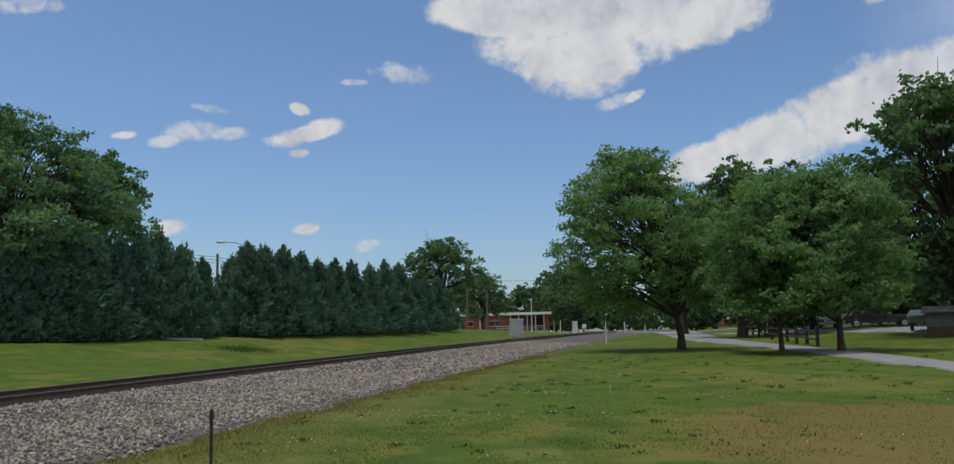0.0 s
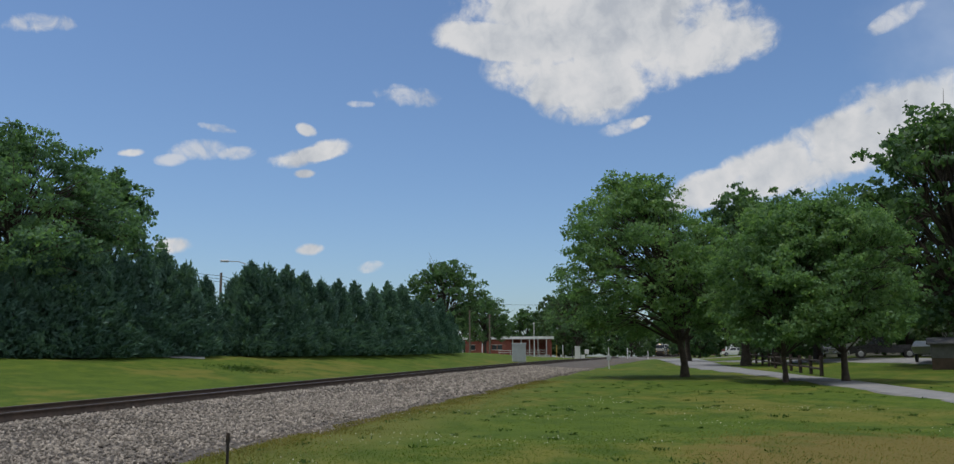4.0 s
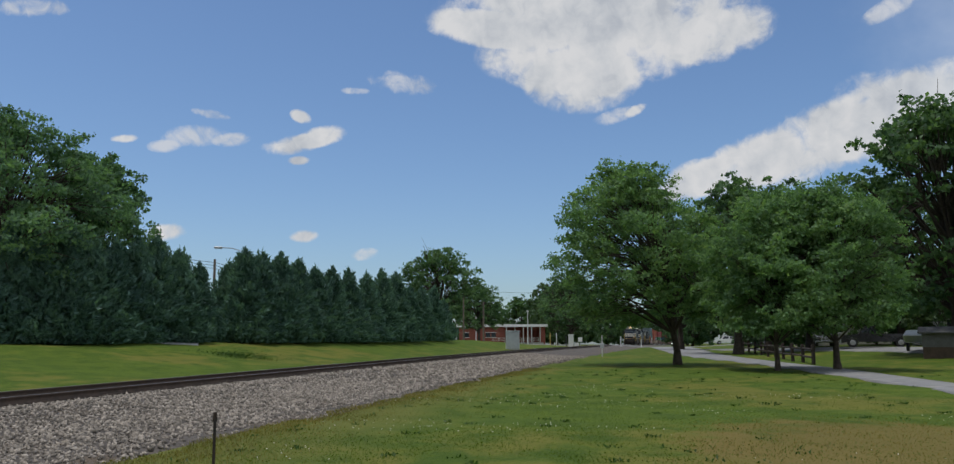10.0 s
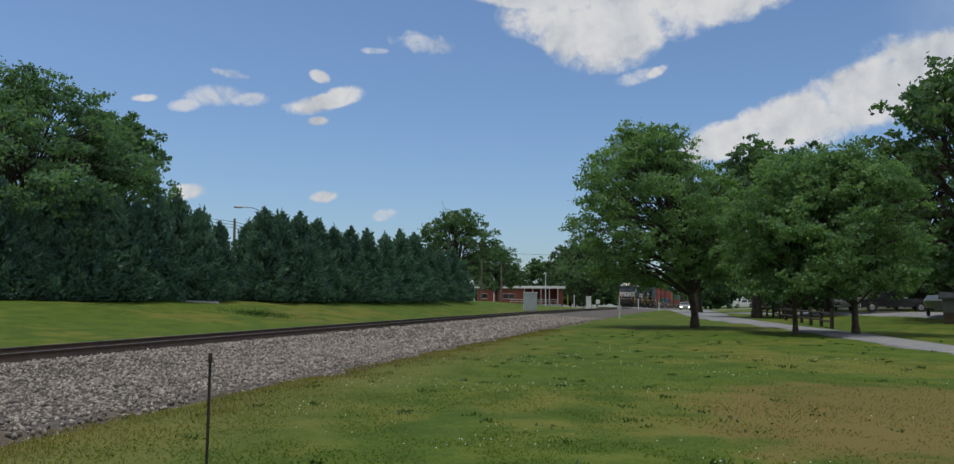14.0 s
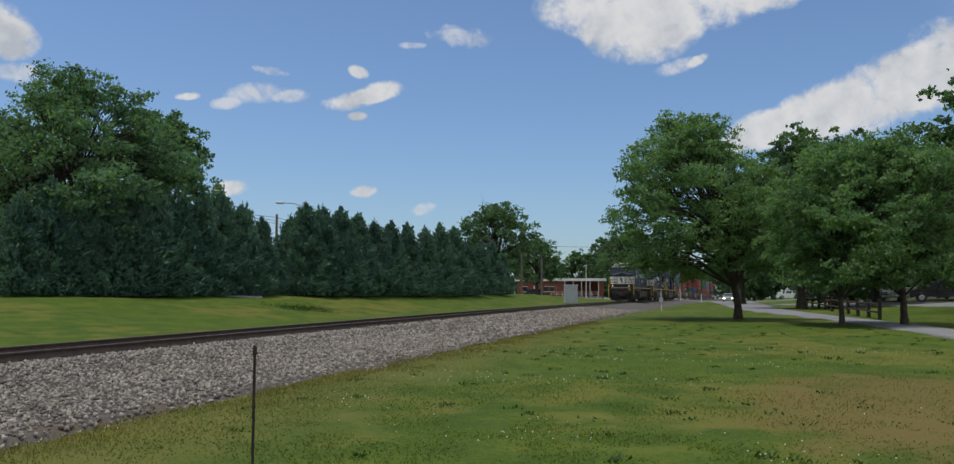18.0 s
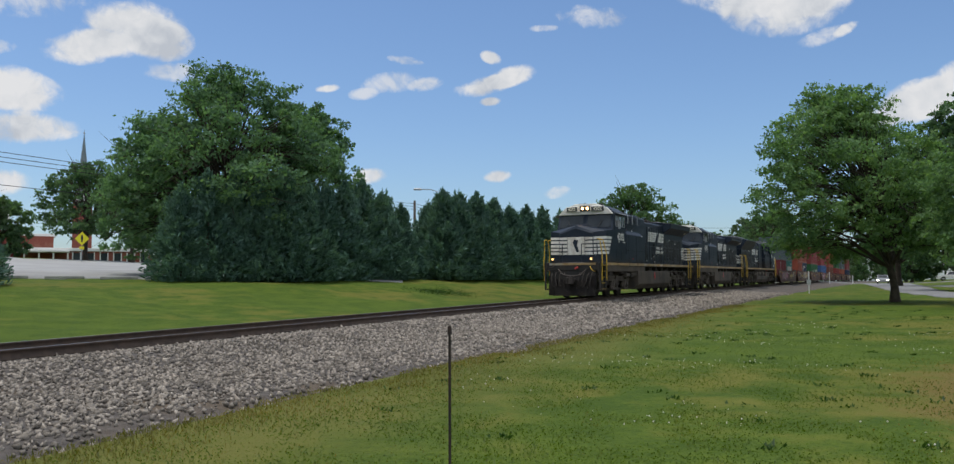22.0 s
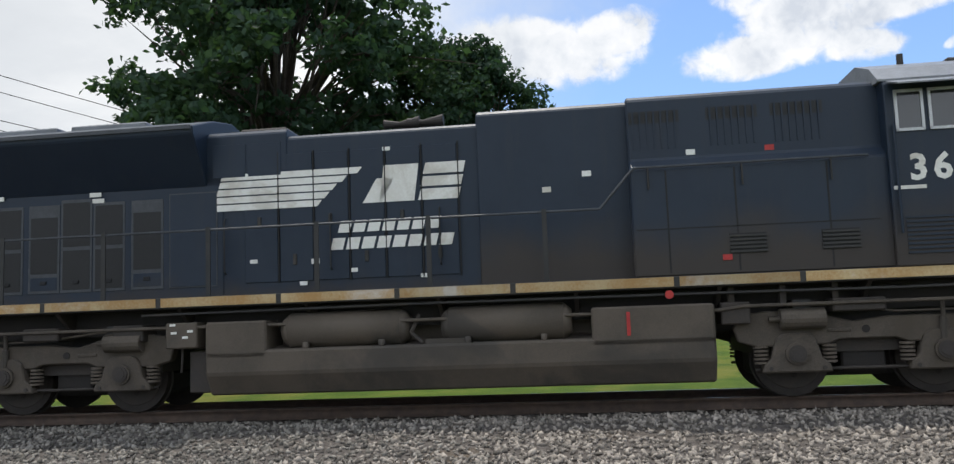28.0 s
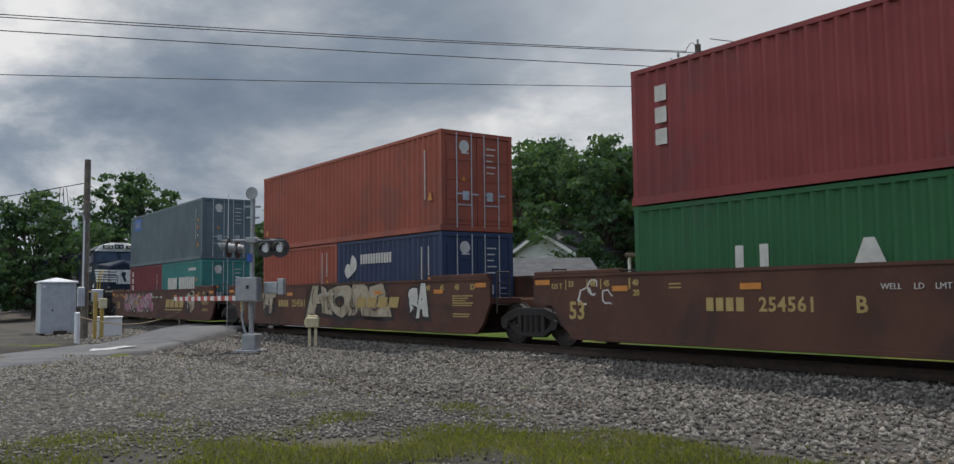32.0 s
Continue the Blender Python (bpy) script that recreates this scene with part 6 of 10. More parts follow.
                panel(bm, [(sgn * mx, y, mz), (sgn * (mx + mw), y, mz), (sgn * (mx + mw * 0.62), y, mz + mh), (sgn * (mx + mw * 0.38), y, mz + mh)], way=(0, sy, 0))
            else:
                panel(bm, [(sgn * mx, y, mz), (sgn * (mx + mw), y, mz), (sgn * (mx + mw), y, mz + mh), (sgn * mx, y, mz + mh)], way=(0, sy, 0))
            bmesh.ops.recalc_face_normals(bm, faces=bm.faces[:])
            part("marking", bm, mm, c)
    return c


def spray(parent, x0, x1, z0, z1, tones, seed, y=-1.452):
    """A painted tangle of plain rounded strokes, each a part."""
    rng = random.Random(seed)
    for layer, tone in enumerate(tones):
        yy = y - 0.004 * layer
        n = int((x1 - x0) * (2.4 if layer == 0 else 3.4))
        for i in range(n):
            bm = bmesh.new()
            cx = x0 + (x1 - x0) * (i + 0.5) / n + rng.uniform(-0.1, 0.1)
            cz = (z0 + z1) / 2 + rng.uniform(-0.25, 0.25) * (z1 - z0)
            a, b = rng.uniform(0.22, 0.40), rng.uniform(0.3, 0.5) * (z1 - z0)
            if layer:
                a, b = a * 0.55, b * 0.8
            tilt, k = rng.uniform(-0.5, 0.5), 12
            ring = []
            for j in range(k):
                t = 2 * math.pi * j / k
                q = 1 + rng.uniform(-0.22, 0.22)
                u, v = a * math.cos(t) * q, b * math.sin(t) * q
                ring.append((cx + u * math.cos(tilt) + v * math.sin(tilt), yy, min(z1, max(z0, cz + v * math.cos(tilt)))))
            if layer:
                inner = [(cx + (p[0] - cx) * 0.72, yy, cz + (p[2] - cz) * 0.78) for p in ring]
                o, m = [bm.verts.new(p) for p in ring], [bm.verts.new(p) for p in inner]
                for j in range(k - 2):
                    bm.faces.new((o[j], o[j + 1], m[j + 1], m[j]))
            else:
                bm.faces.new([bm.verts.new((p[0], yy - 0.0007 * i, p[2])) for p in ring])
            bmesh.ops.recalc_face_normals(bm, faces=bm.faces[:])
            part("spray_stroke", bm, SPRAYS[tone] if isinstance(tone, int) else tone, parent, "sprayed paint in a rounded stroke")


def fat_letters(parent, text, x0, x1, z0, z1, tone, y=-1.452):
    """Swollen sprayed letters that lean on one another: a dark rim under a pale filling."""
    for layer, (mat, swell) in enumerate(((SPRAYS[2], 0.29), (SPRAYS[tone], 0.155))):
        cu = bpy.data.curves.new("spray_letters", "FONT")
        cu.body, cu.size, cu.extrude, cu.offset, cu.space_character, cu.resolution_u = text, 1.0, 0.001, swell * 0.62, 0.93, 3
        cu.align_x, cu.align_y = "CENTER", "CENTER"
        tmp = new("font", cu)
        me = bpy.data.meshes.new_from_object(tmp)
        bpy.data.objects.remove(tmp)
        bpy.data.curves.remove(cu)
        xs, ys = [v.co.x for v in me.vertices], [v.co.y for v in me.vertices]
        if layer == 0:
            sx, sz = (x1 - x0) / (max(xs) - min(xs)), (z1 - z0) / (max(ys) - min(ys))
        for v in me.vertices:
            bulge = 0.10 * math.sin(v.co.x * 5.1) * sz
            v.co.x, v.co.y = v.co.x * sx + v.co.y * sx * 0.30 * math.sin(v.co.x * 3.7), v.co.y * sz * (1 + 0.10 * math.sin(v.co.x * 4.3 + 1)) + bulge * 0.5 - (0.03 if layer == 0 else 0)
        me.materials.clear()
        me.materials.append(mat)
        ob = new("spray_letters", me)
        ob.parent, ob.matrix_basis = parent, pose((x0 + x1) / 2, y - 0.003 - 0.004 * layer, (z0 + z1) / 2, 90, 0, 0)
        ob["label"] = "sprayed swollen letters with a dark rim"


def sprayed_arcs(parent, x0, x1, z0, z1, count, seed, y):
    """Thin dark bent lines over sprayed letters, each a part."""
    rng = random.Random(seed)
    for i in range(count):
        cx, cz = x0 + (x1 - x0) * (i + rng.uniform(0.2, 0.8)) / count, z0 + (z1 - z0) * rng.uniform(0.3, 0.7)
        rx, rz, start = rng.uniform(0.12, 0.30), rng.uniform(0.20, 0.42), rng.uniform(0, 6.28)
        bm = bmesh.new()
        rows = []
        for j in range(10):
            a = start + 2.6 * j / 9
            w = 0.028 * math.sin(math.pi * (j + 0.4) / 9.8)
            rows.append([bm.verts.new((cx + (rx + d) * math.cos(a), y, min(z1, max(z0, cz + (rz + d) * math.sin(a))))) for d in (-w, w)])
        for p, q in zip(rows, rows[1:]):
            bm.faces.new((p[0], p[1], q[1], q[0]))
        bmesh.ops.recalc_face_normals(bm, faces=bm.faces[:])
        part("spray_stroke", bm, SPRAYS[2], parent, "thin dark sprayed line")


def freight_truck(parent, x):
    tr = new("truck")
    tr.parent, tr.matrix_basis = parent, pose(x, 0, 0)
    bm = bmesh.new()
    for sy in (-1, 1):
        lo, hi = (0.98, 1.12) if sy > 0 else (-1.12, -0.98)
        prism(bm, [(-1.15, 0.62), (-1.0, 0.72), (-0.45, 0.88), (0.45, 0.88), (1.0, 0.72), (1.15, 0.62), (1.15, 0.44), (0.92, 0.50), (0.42, 0.70), (-0.42, 0.70), (-0.92, 0.50), (-1.15, 0.44)], lo, hi, "y", bevel=0.015)
        prism(bm, [(-1.0, 0.52), (-0.44, 0.20), (0.44, 0.20), (1.0, 0.52), (0.80, 0.52), (0.38, 0.31), (-0.38, 0.31), (-0.80, 0.52)], lo, hi, "y", bevel=0.015)
        for cx in (-0.42, 0.42):
            box(bm, cx - 0.07, lo, 0.26, cx + 0.07, hi, 0.74, 0.01)
        for ax in (-0.89, 0.89):
            rod(bm, (ax, sy * 1.05, 0.49), (ax, sy * 1.2, 0.49), 0.12, n=12)
        for dx in (-0.2, 0, 0.2):
            rod(bm, (dx, sy * 1.06, 0.3), (dx, sy * 1.06, 0.70), 0.08, n=10)
    box(bm, -0.25, -1.0, 0.5, 0.25, 1.0, 0.85)
    part("side_frame", bm, BLACKHOLE, tr)
    return [wheelset(tr, ax, 0.485) for ax in (-0.89, 0.89)]


def well_car(mark, art=0, lead=False):
    """One unit of a well car, 19.28 m long, with its trailing truck."""
    car = thing("well_car", "rust-brown steel well car with faded lettering and sprayed paint", "freight car", "well cars of the train")
    for sy in (-1, 1):
        lo, hi = (1.37, 1.45) if sy > 0 else (-1.45, -1.37)
        sill = part("side_sill", prism(bmesh.new(), [(-9.10, 0.98), (-8.45, 0.94), (-8.13, 0.50), (-7.75, 0.25), (7.95, 0.25), (8.2, 0.46), (8.5, 0.98), (8.5, 1.59), (-9.10, 1.59)], lo, hi, "y"), CARBROWN, car)
        part("top_chord", box(bmesh.new(), -9.12, lo - 0.03, 1.56, 8.5, hi + 0.03, 1.62), CARBROWN, sill)
        part("bottom_chord", box(bmesh.new(), -7.9, lo - 0.02, 0.22, 7.9, hi + 0.02, 0.29), CARBROWN, sill)
        part("top_rail", box(bmesh.new(), 5.9, lo - 0.02, 1.62, 8.42, hi + 0.02, 1.72, 0.01), CARBROWN, sill)
        part("top_rail", box(bmesh.new(), -9.05, lo - 0.02, 1.62, -6.3, hi + 0.02, 1.70, 0.01), CARBROWN, sill)
    bm = box(bmesh.new(), -7.2, -1.37, 0.20, 7.2, 1.37, 0.33)
    part("floor", bm, DARKIRON, car)
    for sx in (-1, 1):
        bm = box(bmesh.new(), sx * 6.9, -1.37, 0.33, sx * 6.98, 1.37, 1.1)
        box(bm, sx * 6.95, -1.35, 0.98, sx * 8.5, 1.35, 1.12)
        box(bm, sx * 8.4, -0.5, 0.85, sx * 9.5, 0.5, 1.10, 0.03)
        pl = part("end_platform", bm, CARBROWN, car)
        for sy in (-1, 1):
            bm = pipe(bmesh.new(), [(sx * 8.6, sy * 1.3, 0.75), (sx * 8.6, sy * 1.3, 1.75), (sx * 8.6, sy * 0.9, 1.75), (sx * 8.6, sy * 0.9, 1.1)], 0.018)
            for k in range(3):
                pipe(bm, [(sx * 8.6, sy * 0.9, 0.95 + k * 0.26), (sx * 8.6, sy * 1.3, 0.95 + k * 0.26)], 0.014)
            part("end_ladder", bm, DARKIRON, pl)
    y = -1.453
    for sy in (-1, 1):
        for x, z in ((-8.75, 1.40), (-6.3, 1.24), (-3.13, 1.24), (3.08, 1.24), (6.27, 1.24), (8.15, 1.38)):
            yy, wide = sy * 1.494, 0.25 if x < -8 else 0.22
            bm = panel(bmesh.new(), [(x - wide, yy, z), (x + wide, yy, z), (x + wide, yy, z + 0.11), (x - wide, yy, z + 0.11)], way=(0, sy, 0))
            for v in bm.verts:
                v.co.y -= sy * 0.028
            part("reflector", bm, ORANGE, car, "orange reflector plate")
        turn = 0 if sy < 0 else 180
        s = 1 if sy < 0 else -1
        letters("53", 0.52, pose(s * -7.62, sy * 1.454, 0.82, 90, 0, turn), CREAM, car, "size_number", bold=0.012)
        letters("254561", 0.34, pose(s * -2.43, sy * 1.454, 0.97, 90, 0, turn), CREAM, car, "car_number", bold=0.008, spacing=1.1)
        for k in range(4):
            bm = panel(bmesh.new(), [(s * (-4.11 + k * 0.22), sy * 1.454, 0.86), (s * (-3.95 + k * 0.22), sy * 1.454, 0.86), (s * (-3.95 + k * 0.22), sy * 1.454, 1.10), (s * (-4.11 + k * 0.22), sy * 1.454, 1.10)], way=(0, sy, 0))
            part("owner_bar", bm, CREAM, car)
        letters(mark, 0.36, pose(s * -1.11, sy * 1.454, 0.97, 90, 0, turn), CREAM, car, "unit_letter", bold=0.008)
        for word, x in (("WELL", -0.62), ("LD", -0.20), ("LMT", 0.15), ("120 000", 0.74)):
            letters(word, 0.13, pose(s * x, sy * 1.474, 1.25, 90, 0, turn), SPRAYS[4], car, "load_limit")
        for k, word in enumerate(("40", "45", "48", "53")):
            letters(word, 0.20, pose(s * (5.75 + k * 0.68), sy * 1.454, 1.39, 90, 0, turn), CREAM, car, "slot_mark", bold=0.006)
        letters("125 T", 0.16, pose(s * -8.28, sy * 1.454, 1.36, 90, 0, turn), CREAM, car, "length_mark", bold=0.004)
        for word, x in (("53", -7.80), ("48", -7.12), ("45", -6.70), ("40", -5.88), ("20", -5.86)):
            letters(word, 0.17, pose(s * x, sy * 1.454, 1.40 if word != "20" else 1.20, 90, 0, turn), CREAM, car, "slot_mark", bold=0.005)
            part("slot_line", panel(bmesh.new(), [(s * (x - 0.18), sy * 1.454, 1.28), (s * (x - 0.155), sy * 1.454, 1.28), (s * (x - 0.155), sy * 1.454, 1.50), (s * (x - 0.18), sy * 1.454, 1.50)], way=(0, sy, 0)), CREAM, car)
        for a, w, z in ((6.9, 0.9, 1.16), (6.9, 0.7, 1.10), (6.9, 0.6, 1.04), (6.9, 0.92, 0.98), (6.9, 0.85, 0.92), (6.92, 0.75, 0.70), (6.92, 0.7, 0.64), (-5.0, 0.3, 1.35), (-5.0, 0.3, 1.28)):
            bm = panel(bmesh.new(), [(s * a, sy * 1.454, z), (s * (a + w), sy * 1.454, z), (s * (a + w), sy * 1.454, z + 0.028), (s * a, sy * 1.454, z + 0.028)], way=(0, sy, 0))
            part("small_print_bar", bm, CREAM, car)
    if art == 1:
        spray(car, -6.2, -0.6, 0.48, 1.48, (1, 3, 4, 2), 5)
        fat_letters(car, "SB", 4.7, 6.0, 0.45, 1.5, 0)
        sprayed_arcs(car, 4.75, 5.95, 0.52, 1.44, 5, 23, -1.463)
        for k in range(4):
            part("owner_mark", panel(bmesh.new(), [(1.5 + k * 0.72, y, 0.76), (2.08 + k * 0.72, y, 0.76), (2.18 + k * 0.72, y, 1.14), (1.6 + k * 0.72, y, 1.14)]), CREAM, car)
        part("owner_stroke", panel(bmesh.new(), [(1.4, y, 0.62), (4.1, y, 0.62), (4.1, y, 0.68), (1.4, y, 0.68)]), CREAM, car)
    if art == 2:
        fat_letters(car, "HORE", -1.80, 3.75, 0.44, 1.60, 0)
        sprayed_arcs(car, -1.7, 3.7, 0.50, 1.52, 16, 21, -1.463)
        sprayed_arcs(car, -5.6, -4.4, 0.55, 1.45, 4, 22, -1.463)
        fat_letters(car, "ST", -5.65, -4.35, 0.48, 1.5, 0)
        fat_letters(car, "SA", 4.68, 5.88, 0.48, 1.5, 4)
        spray(car, -7.3, -6.4, 0.9, 1.4, (2, 4), 10)
        for k in range(4):
            part("owner_mark", panel(bmesh.new(), [(1.75 + k * 0.64, y - 0.016, 0.86), (2.28 + k * 0.64, y - 0.016, 0.86), (2.38 + k * 0.64, y - 0.016, 1.16), (1.85 + k * 0.64, y - 0.016, 1.16)]), CREAM, car)
    if art == 3:
        spray(car, -7.5, -6.6, 0.95, 1.5, (CARBROWN, 4), 11)
    axles = freight_truck(car, 9.64)
    if lead:
        axles += freight_truck(car, -9.3)
    return car, axles


Wt, Or, Cr = SPRAYS[4], ORANGE, SPRAYS[0]
BADGE = material("badge_blue", (0.05, 0.16, 0.48), (0.045, 0.14, 0.42), 0.6, scale=2)
STACKS = [
    (1, [(12.19, 2.76, "grey", 2.95, 0.0, "grey corrugated shipping container stacked above two smaller ones", [("patch", -5.25, 1.95, 1.25, 0.62, BADGE), ("row", -5.1, 2.08, 0.95, 0.36, Wt), ("column", 5.22, 0.95, 0.09, 1.4, Wt), ("patch", 5.46, 1.72, 0.14, 0.13, Or), ("patch", 5.46, 1.40, 0.14, 0.13, Or), ("patch", 5.46, 1.03, 0.12, 0.11, Wt), ("tri", 5.42, 0.58, 0.24, 0.22, Or)]),
         (6.06, 2.56, "maroon", 0.36, -3.06, "dark red shipping container in the bottom of a well car", [("column", -2.55, 1.3, 0.26, 1.1, Wt), ("column", 2.2, 0.9, 0.08, 1.2, Wt), ("patch", 2.2, 1.6, 0.14, 0.14, Or)]),
         (6.06, 2.56, "teal", 0.36, 3.06, "teal green shipping container with plain white blocks", [("words", -1.98, 1.14, 4.1, 0.68, Wt), ("row", 1.2, 2.10, 1.1, 0.13, Wt), ("patch", 2.3, 1.6, 0.15, 0.15, Or)])]),
    (2, [(12.19, 2.76, "rust", 2.95, 0.0, "rusty orange shipping container stacked on top", [("column", 5.25, 0.9, 0.09, 1.4, Wt), ("patch", -5.8, 0.55, 0.14, 0.18, Or), ("tri", 5.42, 0.85, 0.24, 0.22, Or)]),
         (6.06, 2.56, "rust", 0.36, -3.06, "rusty orange shipping container in the bottom of a well car", [("column", 1.95, 1.0, 0.08, 1.3, Wt), ("column", 2.3, 1.5, 0.08, 0.8, Wt), ("patch", 2.3, 1.25, 0.1, 0.13, Or)]),
         (6.06, 2.56, "navy", 0.36, 3.06, "dark blue shipping container with plain white marks", [("disc", -2.52, 1.42, 0.55, 0.42, Wt), ("disc", -2.15, 1.55, 0.42, 0.55, Wt), ("row", -1.48, 1.82, 1.9, 0.30, Wt), ("column", 2.0, 0.9, 0.09, 1.3, Wt), ("column", 2.35, 1.4, 0.09, 0.8, Wt), ("patch", 2.34, 1.2, 0.12, 0.14, Or)])]),
    (3, [(12.19, 2.76, "red", 2.95, 0.0, "red shipping container stacked above a green one", [("column", -5.45, 1.15, 0.30, 1.30, Wt), ("column", 5.0, 0.8, 0.1, 1.5, Wt)]),
         (12.19, 2.56, "green", 0.36, 0.0, "bright green shipping container with plain white shapes", [("patch", -3.62, 1.0, 0.18, 0.66, Wt), ("patch", -3.10, 1.0, 0.18, 0.66, Wt), ("tri", -1.45, 1.0, 0.75, 0.66, Wt), ("patch", 1.6, 1.05, 0.9, 0.62, Wt), ("patch", 3.6, 1.05, 0.8, 0.62, Wt)])]),
    (1, [(12.19, 2.76, "red", 2.95, 0.0, "red shipping container stacked on top", [("column", 5.0, 0.8, 0.1, 1.5, Wt)]), (12.19, 2.56, "blue", 0.36, 0.0, "blue shipping container in the bottom of a well car", [])]),
    (0, [(12.19, 2.76, "rust", 2.95, 0.0, "rusty orange shipping container stacked on top", [("column", 5.0, 0.8, 0.1, 1.5, Wt)]), (12.19, 2.56, "brown", 0.36, 0.0, "brown shipping container in the bottom of a well car", [])]),
    (3, [(12.19, 2.76, "green", 2.95, 0.0, "green shipping container stacked on top", []), (12.19, 2.56, "red", 0.36, 0.0, "red shipping container in the bottom of a well car", [])]),
    (0, [(12.19, 2.76, "grey", 2.95, 0.0, "grey shipping container stacked on top", []), (12.19, 2.56, "rust", 0.36, 0.0, "rusty orange shipping container in the bottom of a well car", [])]),
    (2, [(12.19, 2.76, "red", 2.95, 0.0, "red shipping container stacked on top", []), (12.19, 2.56, "navy", 0.36, 0.0, "dark blue shipping container in the bottom of a well car", [])]),
]
for i, (art, loads) in enumerate(STACKS):
    mid = 75.15 + 19.30 * i
    car, axles = well_car("ACBABCAB"[i], art, i == 0)
    RIDES.append((car, mid, 9.3, False, 0.0))
    if i < 4:
        WHEELS += [(w, 1) for w in axles]
    for length, high, paint, z, off, label, marks in loads:
        c = container(length, high, paint, label, marks)
        RIDES.append((c, (mid, off), 9.3, False, z))

# ---- trees ----
def leaf_quads(points, normals, size, rng):
    """A small folded leaf spray at every point."""
    n = len(points)
    a = rng.normal(size=(n, 3)) + normals * 0.8
    a /= np.linalg.norm(a, axis=1, keepdims=True)
    b = np.cross(a, rng.normal(size=(n, 3)))
    b /= np.linalg.norm(b, axis=1, keepdims=True) + 1e-9
    c = np.cross(a, b)
    s = (size * rng.uniform(0.6, 1.35, n))[:, None]
    w = s * rng.uniform(0.45, 0.8, n)[:, None]
    mid = points + a * s * 0.15
    v = np.stack([points - b * s, mid - c * w, points + b * s, mid + c * w], 1)
    f = np.arange(4 * n).reshape(n, 4)
    return v.reshape(-1, 3), f


def tube(path, radii, n=7):
    verts, faces = [], []
    for i, (p, r) in enumerate(zip(path, radii)):
        d = (Vector(path[min(i + 1, len(path) - 1)]) - Vector(path[max(i - 1, 0)])).normalized()
        u = d.orthogonal().normalized()
        v = d.cross(u)
        for j in range(n):
            t = 2 * math.pi * j / n
            verts.append(Vector(p) + (u * math.cos(t) + v * math.sin(t)) * r)
    for i in range(len(path) - 1):
        for j in range(n):
            faces.append((i * n + j, i * n + (j + 1) % n, (i + 1) * n + (j + 1) % n, (i + 1) * n + j))
    return verts, faces


